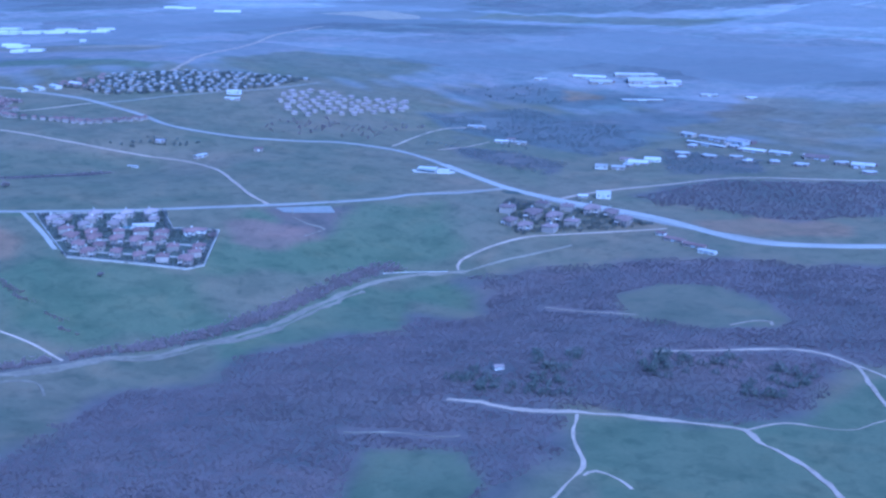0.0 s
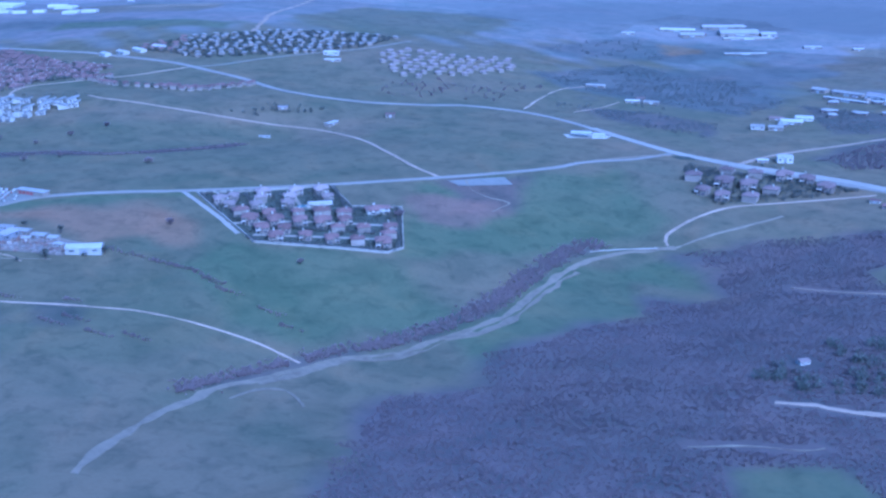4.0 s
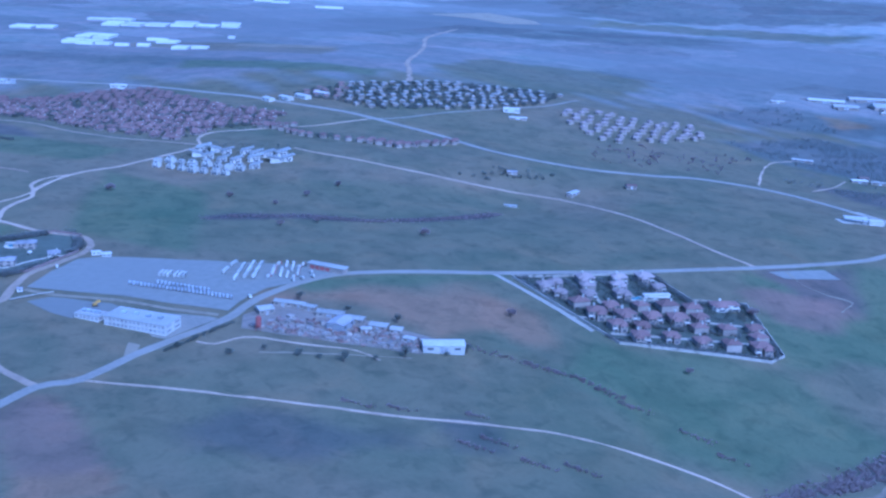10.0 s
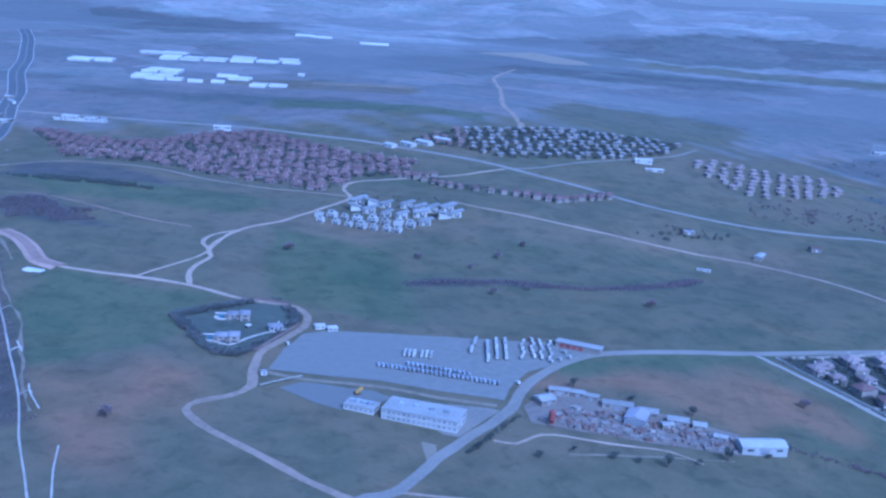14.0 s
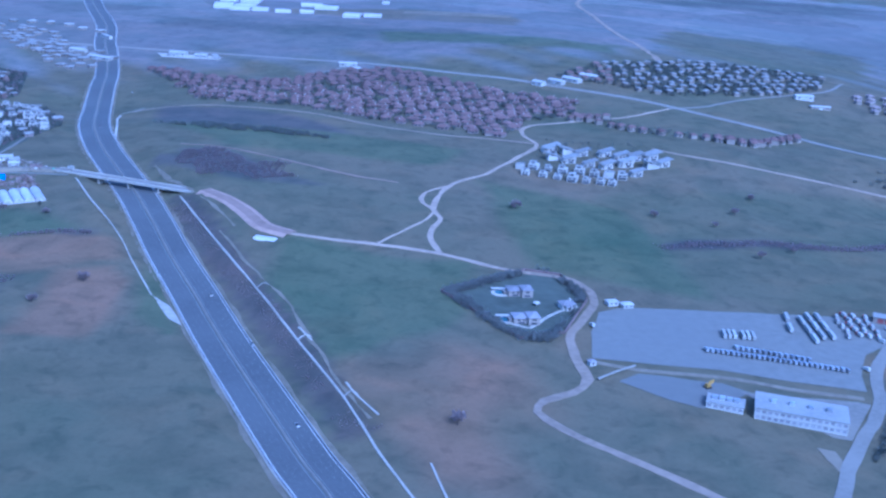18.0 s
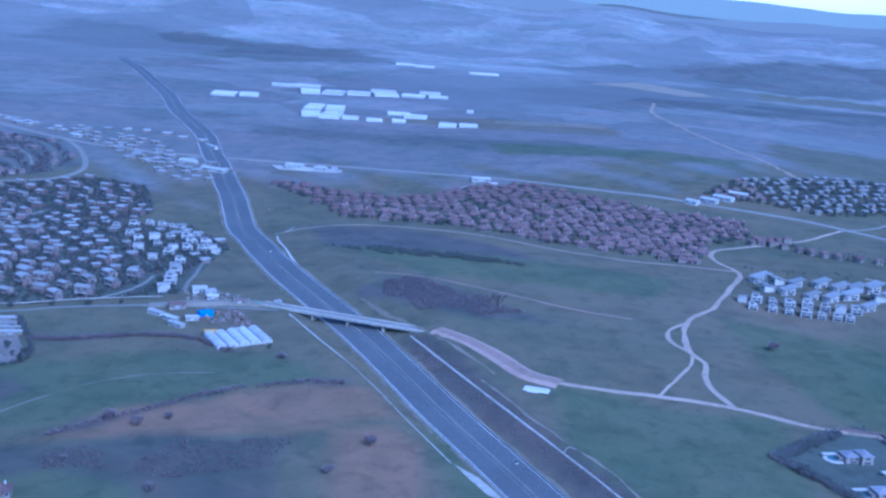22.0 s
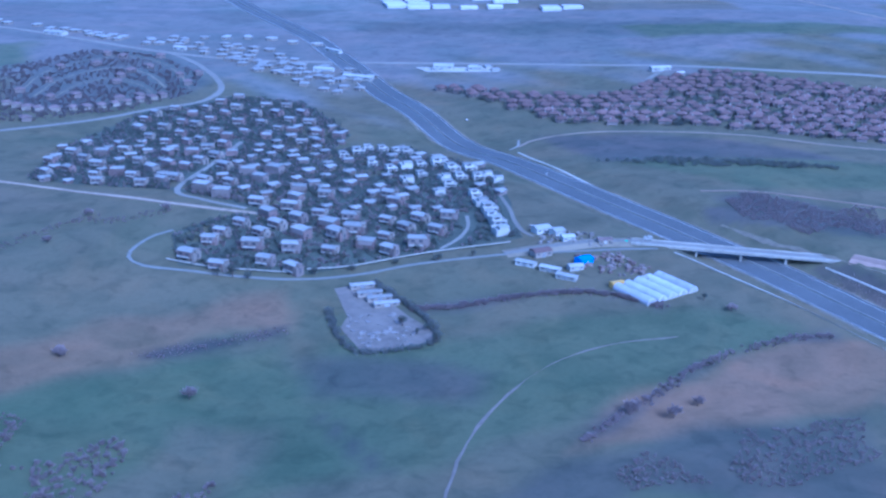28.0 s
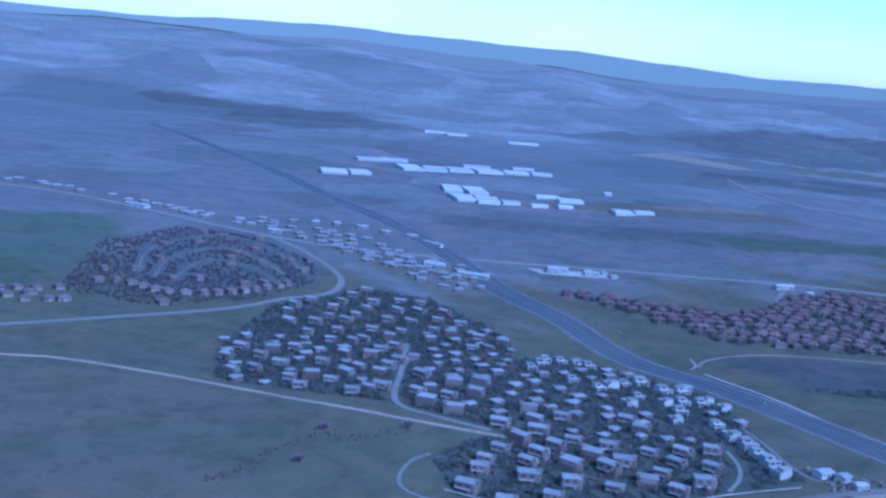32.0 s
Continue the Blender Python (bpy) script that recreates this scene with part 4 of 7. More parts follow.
road("track_pasture", "faint clay track across pasture", [(-1291, 1508), (-1246, 1498), (-1191, 1466), (-1122, 1428), (-1071, 1414)], 2.4, CLAY, 0.2, 1.5)
road("track_bank_low", "sandy scar along the motorway drain", [(-1299, 1434), (-1272, 1388), (-1221, 1313), (-1196, 1268)], 2.4, WORN, 0.2, 3)
road("track_bank", "worn dirt path on the motorway bank", [(-1205, 1259), (-1165, 1178), (-1140, 1137), (-1119, 1086), (-1104, 1047), (-1091, 1014), (-1070, 967)], 2.0, WORN, 0.2, 2.4)

road("track_hill", "pale track climbing behind the old road", [(-208, 1673), (-182, 1765), (-149, 1848), (-107, 1887)], 3, DIRT, 0.25, 1.5)
road("track_hall", "pale track to the hillside farm", [(-138, 1672), (-98, 1714), (-64, 1769)], 3, DIRT, 0.25, 1.2)
road("road_slip", "pale slip road beside the junction", [(-130, 1378), (-97, 1395), (-64, 1413), (-34, 1417)], 3, DIRT, 0.3, 0.8)
road("track_earthworks", "sandy track through the earthworks", [(-278, 1274), (-270, 1242), (-248, 1226), (-229, 1219), (-248, 1192)], 1.2, WORN, 0.25, 2)
for arc in ([(-1942, 2005), (-1939, 2112), (-1907, 2185), (-1859, 2228), (-1808, 2193), (-1772, 2118), (-1752, 2045)], [(-1922, 1983), (-1914, 2071), (-1887, 2129), (-1850, 2155), (-1812, 2119), (-1781, 2049)], [(-1898, 1979), (-1887, 2050), (-1856, 2090), (-1818, 2065), (-1791, 2012)]):
    road("lane_hill", "curved dull lane round the brown village hill", arc, 1.6, WORN, 0.2, 2)
sheet("island_junction", "grassy traffic island at the road junction", [(-37, 1415), (-14, 1415), (-5, 1400), (-27, 1401)], LAWN, 0.45)


# ---- houses ----
rnd = random.Random(7)


def windows(top, spots, name="window", mat=None, label=""):
    """Window panes set 4 cm proud of a wall: x, y, z of the middle, width along the wall, height, wall direction (0: faces -y, 1: faces +x, 2: +y, 3: -x)."""
    for x, y, z, w, h, d in spots:
        b = Build()
        if d in (0, 2):
            s = -0.06 if d == 0 else 0.06
            b.box(x - w / 2, min(y, y + s), z - h / 2, x + w / 2, max(y, y + s), z + h / 2)
        else:
            s = 0.06 if d == 1 else -0.06
            b.box(min(x, x + s), y - w / 2, z - h / 2, max(x, x + s), y + w / 2, z + h / 2)
        part(name, b, mat or GLASS, top, label)


def villa(label, group, roof, wall, seed):
    """A two-storey villa: two blocks under hipped roofs, porch, chimney, windows."""
    r = random.Random(seed)
    top = thing("villa", label, "house", group)
    w, d = 14 + r.uniform(-1, 1), 11.5 + r.uniform(-1, 1)
    b = Build().box(-w / 2, -d / 2, -1.0, w / 2, d / 2, 6.2)
    sx = r.choice((-1, 1))
    x0 = sx * w * 0.18
    b.box(x0 - 3.2, -d / 2 - 3.2, -1.0, x0 + 3.2, -d / 2 + 0.1, 5.2)
    part("wall", b, wall, top)
    b = Build().hip(-w / 2, -d / 2, w / 2, d / 2, 6.2, 3.0, 0.7)
    b.hip(x0 - 3.2, -d / 2 - 3.2, x0 + 3.2, -d / 2 + 2.5, 5.2, 2.6, 0.6)
    roof_ob = part("roof", b, roof, top)
    b = Build().box(-2.6, 1.0, 7.4, -1.6, 2.0, 10.3).box(-2.8, 0.8, 10.3, -1.4, 2.2, 10.6)
    part("chimney", b, WHITE, roof_ob, "pale rendered chimney")
    b = Build().box(-x0 * 2 - 2.2, -d / 2 - 2.4, 2.7, -x0 * 2 + 2.2, -d / 2 + 0.05, 3.0)
    b.box(-x0 * 2 - 2.1, -d / 2 - 2.3, -1, -x0 * 2 - 1.8, -d / 2 - 2.0, 2.7).box(-x0 * 2 + 1.8, -d / 2 - 2.3, -1, -x0 * 2 + 2.1, -d / 2 - 2.0, 2.7)
    part("porch", b, WHITE, top)
    part("door", Build().box(-x0 * 2 + 1.5, -d / 2 - 0.07, -0.1, -x0 * 2 + 2.5, -d / 2 + 0.02, 2.1), BARK, top, "dark front door")
    windows(top, [(x0 - 1.6, -d / 2 - 3.2, 3.9, 1.6, 1.5, 0), (x0 + 1.6, -d / 2 - 3.2, 3.9, 1.6, 1.5, 0), (x0, -d / 2 - 3.2, 1.2, 3.2, 1.9, 0), (-x0 * 2, -d / 2, 4.6, 2.0, 1.5, 0), (-x0 * 2, -d / 2, 1.3, 2.6, 2.0, 0), (w / 2, 1.5, 4.5, 1.6, 1.5, 1), (-w / 2, 1.5, 4.5, 1.6, 1.5, 3)])
    return top


def cottage(label, group, roof, wall, w, d, h, pitch, seed, gable=None, chim=True):
    """A small village house: walls, a tiled roof with a cross wing, chimney and a few windows."""
    r = random.Random(seed)
    top = thing("house", label, "house", group)
    b = Build().box(-w / 2, -d / 2, -1.2, w / 2, d / 2, h)
    k = r.uniform(-0.2, 0.2) * w
    b.box(k - w * 0.2, -d / 2 - 2.4, -1.2, k + w * 0.2, -d / 2 + 0.1, h * 0.85)
    part("wall", b, wall, top)
    b = Build().hip(-w / 2, -d / 2, w / 2, d / 2, h, pitch, 0.7, None, gable)
    b.hip(k - w * 0.2, -d / 2 - 2.4, k + w * 0.2, -d / 2 + 2, h * 0.85, pitch * 0.75, 0.5)
    roof_ob = part("roof", b, roof, top)
    if chim:
        part("chimney", Build().box(w * 0.2, 0.3, h, w * 0.2 + 0.9, 1.2, h + pitch + 1.0), WHITE, roof_ob, "pale rendered chimney")
    windows(top, [(k, -d / 2 - 2.4, h * 0.5, w * 0.2, 1.8, 0), (-w * 0.33, -d / 2, h * 0.6, 1.8, 1.6, 0), (w * 0.36, -d / 2, h * 0.6, 1.8, 1.6, 0)])
    return top


def town_house(label, group, seed, wall, long=14.4):
    """A modern town house: brick-clad body, pale upper storey, low curved metal roof on a slab, stair tower, window bands."""
    r = random.Random(seed)
    top = thing("town_house", label, "house", group)
    w, d = long, 8.0
    h = 4.9 + r.uniform(0, 1.6)
    part("wall", Build().box(-w / 2, -d / 2, -2, w / 2, d / 2, h), wall, top)
    part("upper_wall", Build().box(-w / 2 + 0.8, -d / 2 - 0.5, h - 2.4, w / 2 - 2.2, d / 2 + 0.4, h + 0.9), DULL_WALL if seed % 3 else BRICKISH, top, "dull rendered upper storey")
    b = Build()
    n, vs, fs = 6, [], []
    for i in range(n + 1):
        t = i / n
        y = -d / 2 - 0.75 + t * (d + 1.4)
        z = h + 0.95 + 1.3 * math.sin(math.pi * (0.15 + 0.85 * t) * 0.9) - 0.3
        for x in (-w / 2 - 0.3, w / 2 - 1.2):
            vs += [(x, y, z), (x, y, z + 0.28)]
    for i in range(n):
        a, c = 4 * i, 4 * i + 4
        fs += [(a + 1, a + 3, c + 3, c + 1), (a + 2, a, c, c + 2), (a, a + 1, c + 1, c), (a + 3, a + 2, c + 2, c + 3)]
    fs += [(0, 2, 3, 1), (4 * n + 1, 4 * n + 3, 4 * n + 2, 4 * n)]
    b.add(vs, fs)
    part("roof", b, SLATE_PALE, top, "pale curved metal roof")
    part("stair_tower", Build().box(w / 2 - 2.4, -2, -1, w / 2 + 0.6, 1.4, h + 2.4).box(w / 2 - 2.7, -2.3, h + 2.4, w / 2 + 0.9, 1.7, h + 2.7), PLASTER if seed % 2 else wall, top)
    part("balcony", Build().box(-w / 2 + 1, -d / 2 - 1.9, 2.5, w / 2 - 4, -d / 2 + 0.05, 2.7).box(-w / 2 + 1, -d / 2 - 1.9, 2.7, w / 2 - 4, -d / 2 - 1.75, 3.6), WHITE, top)
    part("door", Build().box(w * 0.28, -d / 2 - 0.07, -0.1, w * 0.28 + 1.1, -d / 2 + 0.02, 2.1), BARK, top, "dark front door")
    windows(top, [(-w * 0.25, -d / 2 - 0.5, h - 0.7, 2.6, 1.5, 0), (w * 0.12, -d / 2 - 0.5, h - 0.7, 2.6, 1.5, 0), (-w * 0.1, -d / 2, 1.2, 5.0, 2.0, 0), (w / 2 + 0.6, -0.3, h * 0.6, 1.3, h * 0.6, 1), (-w / 2, 0.5, h * 0.45, 2.2, 1.5, 3)])
    return top


def row_house(label, group, wall, roof, seed, w=7.2, d=10.0):
    """A cubic white house with flat roofs on two levels and dark window bands."""
    top = thing("row_house", label, "house", group)
    part("wall", Build().box(-w / 2, -d / 2, -1, w / 2, d / 2, 4.6).box(-w / 2 + 0.4, -1, 4.4, w / 2 - 2.4, d / 2 - 0.3, 6.6), wall, top)
    part("parapet", Build().box(-w / 2 - 0.2, -d / 2 - 0.2, 4.6, w / 2 + 0.2, -d / 2 + 0.2, 5.2).box(w / 2 - 0.2, -d / 2 + 0.2, 4.6, w / 2 + 0.2, d / 2 + 0.2, 5.2), WHITE, top)
    part("roof", Build().box(-w / 2 + 0.1, -1.3, 6.6, w / 2 - 2.1, d / 2, 6.9), roof, top)
    windows(top, [(-w * 0.2, -d / 2, 3.5, w * 0.38, 1.3, 0), (w * 0.24, -d / 2, 3.5, w * 0.3, 1.3, 0), (0, -d / 2, 1.1, w * 0.8, 1.9, 0), (-w * 0.1, -1, 5.7, w * 0.4, 1.3, 0)])
    return top


SLATE_PALE = material("pale metal roofing", (0.232, 0.238, 0.222), 0.7, 0.8, 0.7, 0.08, 0.1)


def settle(made, places, turn=0.0, jitter=8.0, size=1.0):
    """Copies of the made houses at places on the plan."""
    first = set()
    for i, (x, y) in enumerate(places):
        ob = made[rnd.randrange(len(made))]
        m = at(x, y, turn + rnd.uniform(-jitter, jitter) + rnd.choice((0, 0, 0, 180)))
        if ob.name in first:
            c = copy_thing(ob, m)
        else:
            first.add(ob.name)
            ob.matrix_basis, c = m, ob
        k = size * rnd.uniform(0.84, 1.14)
        c.scale = (k, k * rnd.uniform(0.92, 1.1), k)
    for ob in made:
        if ob.name not in first:
            for o in (*ob.children_recursive, ob):
                bpy.data.objects.remove(o)


def plots(corners, sx, sy, turn, jitter, keep=1.0):
    """House plots in rows within a polygon."""
    c, s = math.cos(radians(turn)), math.sin(radians(turn))
    mx, my = sum(p[0] for p in corners) / len(corners), sum(p[1] for p in corners) / len(corners)
    out = []
    for j in range(-60, 61):
        for i in range(-60, 61):
            u, v = i * sx + (j % 2) * sx * 0.4 + rnd.uniform(-jitter, jitter), j * sy + 0.12 * sy * math.sin(i * 0.9) + rnd.uniform(-jitter, jitter)
            x, y = mx + u * c - v * s, my + u * s + v * c
            if inside(x, y, corners) and rnd.random() < keep:
                out.append((x, y))
    return out


# villa compound behind its hedge
VILLAS = [(-519, 1154), (-509, 1167), (-507, 1142), (-482, 1184), (-481, 1166), (-482, 1148), (-450, 1196), (-453, 1176), (-452, 1157), (-426, 1205), (-416, 1185), (-492, 1124), (-479, 1106), (-465, 1126), (-455, 1108), (-438, 1134), (-464, 1087), (-443, 1091), (-432, 1112), (-415, 1139), (-410, 1114), (-447, 1070), (-421, 1078), (-393, 1141), (-390, 1123), (-394, 1102), (-396, 1077), (-370, 1106), (-372, 1077), (-345, 1116), (-345, 1099), (-348, 1079)]
settle([villa("two-storey villa with terracotta hipped roof and pale walls", "villas in the walled compound", TILE, PLASTER, s) for s in (1, 2, 3)], VILLAS[11:], 14, 10, 1.0)
settle([villa("pale-roofed villa with cream walls among hedges", "villas in the walled compound", TILE_PALE, PLASTER, s) for s in (4, 5)], VILLAS[:11], 14, 10, 0.92)
ROADSIDE = [(-24, 1318), (-20, 1277), (7, 1302), (-2, 1260), (32, 1292), (52, 1272), (48, 1334), (78, 1324), (18, 1345), (112, 1279), (100, 1312), (26, 1252)]
settle([villa("large villa with faded tile roof beside the old road", "roadside villas", TILE_DULL, PLASTER, s) for s in (6, 7)], ROADSIDE, -20, 8, 1.15)

# the red-roofed village below the old road
RED_VILLAGE = [(-1456, 2033), (-1419, 2030), (-1345, 1959), (-1290, 1930), (-1233, 1946), (-1184, 2002), (-1108, 2014), (-1027, 1943), (-965, 1885), (-859, 1834), (-873, 1762), (-927, 1716), (-965, 1630), (-1030, 1651), (-1110, 1683), (-1189, 1746), (-1266, 1774), (-1334, 1811), (-1373, 1891)]
DULL_WALL = material("dull brown render", (0.17, 0.15, 0.138), 0.9, 0.8, 0.7, 0.1, 0.05)
red_made = [cottage("village house with red clay tile roof", "houses of the red-roofed village", TILE, DULL_WALL, w, d, 4.4, 3.0, s) for s, w, d in ((11, 14, 11), (12, 16, 10.5), (13, 12.5, 11.5))]
red_plots = plots(RED_VILLAGE, 16.5, 19.5, -17, 3.5, 0.95)
red_near = sorted(red_plots, key=lambda p: p[1])[:230]
settle(red_made, red_near, -17, 24, 0.84)
# white houses beside the pasture
WHITE_ROWS = [(-966, 1518), (-922, 1480), (-881, 1478), (-847, 1499), (-797, 1560), (-817, 1611), (-934, 1631), (-936, 1564)]
WINGS = [(-916, 1574), (-901, 1569), (-884, 1563), (-860, 1562), (-846, 1550), (-832, 1546), (-815, 1548), (-918, 1544), (-900, 1536), (-881, 1524), (-864, 1520), (-843, 1527), (-837, 1498), (-820, 1523), (-805, 1530)]
FRAMES = [(-953, 1503), (-939, 1506), (-925, 1502), (-911, 1497), (-894, 1498), (-880, 1491), (-866, 1490), (-853, 1487), (-949, 1483), (-932, 1479), (-918, 1475), (-904, 1471), (-891, 1468), (-877, 1467), (-866, 1466)]


def wing_house(label, group):
    """A white house under a mono-pitch roof that rises to one side, with a low side block."""
    top = thing("wing_house", label, "house", group)
    part("wall", Build().box(-5.5, -5, -1, 5, 5, 5.2).box(-9, -4, -1, -5.6, 4, 3.2), WHITE, top)
    vs = [(-8, -6, 4.4), (9, -6, 8.6), (9, 6, 8.6), (-8, 6, 4.4)]
    part("roof", Build().add(vs + [(x, y, z + 0.5) for x, y, z in vs], [(3, 2, 1, 0), (4, 5, 6, 7), (0, 1, 5, 4), (1, 2, 6, 5), (2, 3, 7, 6), (3, 0, 4, 7)]), SLATE_PALE, top, "pale rising metal roof")
    part("gable_wall", Build().box(2.4, -4.7, 5.2, 4.8, 4.7, 7.2), WHITE, top)
    part("side_roof", Build().box(-9.4, -4.4, 3.2, -5.7, 4.4, 3.5), SLATE_PALE, top)
    windows(top, [(-2, -5, 3.6, 2.6, 1.6, 0), (2, -5, 3.6, 2.2, 1.6, 0), (0, -5, 1.2, 5, 1.9, 0), (-7.2, -4, 1.4, 2, 1.5, 0), (5, 0, 3.4, 4, 1.8, 1)])
    return top


settle([wing_house("white house with a rising pale roof", "white houses on the pasture edge")], WINGS, 18, 7, 0.95)
settle([row_house("white cubic house with flat roof and dark windows", "white houses on the pasture edge", WHITE, SLATE_PALE, 1, 9, 9)], FRAMES, -14, 6, 0.95)

# houses along the south side of the old road
ROAD_ROW = [(-877, 1736), (-857, 1732), (-833, 1707), (-801, 1679), (-763, 1664), (-733, 1657), (-707, 1652), (-681, 1648), (-649, 1678), (-612, 1712)]
ROW_NORTH = [(-870, 1746), (-853, 1751), (-833, 1751)]
row_spots = [(p.x + k * 3, p.y + k * 13) for k, q in ((0, ROAD_ROW), (1, ROAD_ROW[5:]), (0, ROW_NORTH)) for p in smooth(q, 14)]
settle([cottage("house with orange tile roof in a long row", "row beside the old road", TILE, PLASTER, 9, 8, 6.2, 2.0, s, None, False) for s in (21, 22)], row_spots, 10, 14, 0.9)
ROW_AREA = ROAD_ROW + [(p[0] + 8, p[1] + 34) for p in ROAD_ROW[::-1]]

def far_house(name, label, group, roof, wall, w, d, h, pitch, seed):
    """A plain house with a cross wing, porch, windows and a tiled roof."""
    r = random.Random(seed)
    top = thing(name, label, "house", group)
    k = r.uniform(-0.18, 0.18) * w
    part("wall", Build().box(-w / 2, -d / 2, -2, w / 2, d / 2, h).box(k - w * 0.2, -d / 2 - 2, -2, k + w * 0.2, 0, h * 0.85), wall, top)
    part("roof", Build().hip(-w / 2, -d / 2, w / 2, d / 2, h, pitch, 0.7).hip(k - w * 0.2, -d / 2 - 2, k + w * 0.2, 0, h * 0.85, pitch * 0.7, 0.5).box(w * 0.2, 0.3, h, w * 0.2 + 0.8, 1.1, h + pitch + 0.8), roof, top)
    windows(top, [(k - w * 0.33, -d / 2, h * 0.6, w * 0.14, h * 0.26, 0), (k, -d / 2 - 2, h * 0.55, w * 0.2, h * 0.3, 0)])
    return top


def far_village(name, label, places, roof, wall, w, d, h, pitch, turn, jitter):
    """Far houses joined into one growth of walls, roofs and windows."""
    top = thing(name, label, "houses", kind="stuff")
    walls, roofs, panes = Build(), Build(), Build()
    for x, y in places:
        m = pose(x, y, ground_z(x, y), 0, 0, turn + rnd.uniform(-jitter, jitter) + rnd.choice((0, 90)))
        a, c = w * rnd.uniform(0.8, 1.2), d * rnd.uniform(0.8, 1.2)
        walls.box(-a / 2, -c / 2, -2, a / 2, c / 2, h, m).box(-a * 0.2, -c / 2 - 2, -2, a * 0.2, 0, h * 0.85, m)
        roofs.hip(-a / 2, -c / 2, a / 2, c / 2, h, pitch, 0.7, m).hip(-a * 0.2, -c / 2 - 2, a * 0.2, 0, h * 0.85, pitch * 0.7, 0.5, m)
        for u in (-0.33, 0.33):
            panes.box(u * a - 0.9, -c / 2 - 0.08, h * 0.45, u * a + 0.9, -c / 2 + 0.02, h * 0.75, m)
    for n, b, mat in (("walls", walls, wall), ("roofs", roofs, roof), ("windows", panes, GLASS)):
        tagged(part(n, b, mat, top), kind="stuff")


far_village("red_village_far", "red-roofed houses at the village edge by the old road", [p for p in red_plots if p not in red_near], TILE, DULL_WALL, 12, 9.5, 4.2, 2.6, -17, 24)

road("road_red_gate", "street into the red-roofed village", [(-1217, 1955), (-1195, 1999), (-1173, 2030), (-1147, 2058)], 6, OLD_ASPHALT, 0.25, 0.6)

# the north village in its gardens
NORTH_VILLAGE = [(-876, 1986), (-815, 2069), (-768, 2097), (-704, 2129), (-659, 2148), (-587, 2166), (-505, 2172), (-423, 2174), (-489, 2034), (-567, 1966), (-673, 1924), (-739, 1906), (-811, 1948)]
north_plots = plots(NORTH_VILLAGE, 19, 24, 25, 5, 0.95)
far_village("north_village", "white houses of the north village in dark gardens", [p for p in north_plots if p[0] > -790], SLATE_PALE, PLASTER, 7.4, 6.4, 4.6, 1.2, 10, 30)
far_village("north_village_west", "reddish houses at the village entrance", [p for p in north_plots if p[0] <= -790], TILE, PLASTER, 9, 7, 5.5, 1.8, 10, 20)

# the tan estate on the slope
TAN_ESTATE = [(-464, 1987), (-395, 2065), (-314, 2031), (-228, 2069), (-217, 1967), (-293, 1892), (-391, 1833), (-416, 1886)]
far_village("tan_estate", "tan-roofed houses on a terraced slope", plots(TAN_ESTATE, 22, 27, 6, 3, 0.97), TILE_PALE, PLASTER, 10.5, 8, 4.6, 2.0, 6, 10)

# the town of modern houses
TOWN_A = [(-1684, 1401), (-1663, 1385), (-1632, 1392), (-1613, 1378), (-1672, 1426), (-1665, 1440), (-1652, 1457), (-1642, 1417), (-1637, 1440), (-1626, 1455), (-1634, 1478), (-1642, 1505), (-1614, 1519), (-1617, 1494), (-1611, 1468), (-1595, 1482), (-1609, 1439), (-1615, 1413), (-1589, 1456), (-1588, 1408), (-1583, 1436), (-1570, 1446), (-1563, 1418), (-1548, 1432), (-1572, 1473), (-1547, 1404), (-1532, 1448), (-1526, 1415), (-1510, 1440), (-1520, 1468), (-1545, 1466), (-1498, 1470), (-1689, 1547), (-1672, 1527), (-1678, 1639), (-1657, 1612), (-1634, 1617), (-1690, 1580), (-1668, 1568), (-1645, 1582), (-1612, 1545), (-1590, 1530)]
TOWN_MID = [(-1568, 1498), (-1556, 1512), (-1590, 1502), (-1575, 1545), (-1600, 1570), (-1552, 1538), (-1540, 1498), (-1522, 1494), (-1615, 1590), (-1592, 1556), (-1570, 1572), (-1625, 1645), (-1605, 1618), (-1590, 1600), (-1546, 1560), (-1505, 1494), (-1530, 1525), (-1560, 1590)]
TOWN_B = [(-1539, 1533), (-1536, 1509), (-1830, 1634), (-1836, 1678), (-1813, 1644), (-1824, 1717), (-1808, 1688), (-1786, 1618), (-1792, 1664), (-1798, 1717), (-1779, 1592), (-1778, 1723), (-1769, 1627), (-1754, 1614), (-1757, 1673), (-1741, 1576), (-1741, 1635), (-1737, 1708), (-1727, 1590), (-1729, 1657), (-1725, 1762), (-1716, 1594), (-1713, 1643), (-1714, 1707), (-1702, 1733), (-1702, 1667), (-1690, 1691), (-1687, 1745), (-1677, 1704), (-1781, 1829), (-1780, 1871), (-1764, 1788), (-1773, 1900), (-1755, 1830), (-1745, 1762), (-1755, 1930), (-1740, 1859), (-1735, 1802), (-1734, 1902), (-1724, 1844), (-1713, 1774), (-1721, 1933), (-1712, 1874), (-1701, 1816), (-1708, 1965), (-1699, 1904), (-1688, 1788), (-1688, 1936)]
TOWN_C = [(-1681, 1859), (-1673, 1816), (-1690, 2000), (-1665, 1907), (-1657, 1860), (-1656, 1958), (-1649, 1787), (-1642, 1907), (-1638, 1831), (-1633, 1962), (-1627, 1876), (-1624, 1819), (-1614, 1910), (-1606, 1863), (-1613, 1761), (-1597, 1807), (-1596, 1764), (-1576, 1797)]
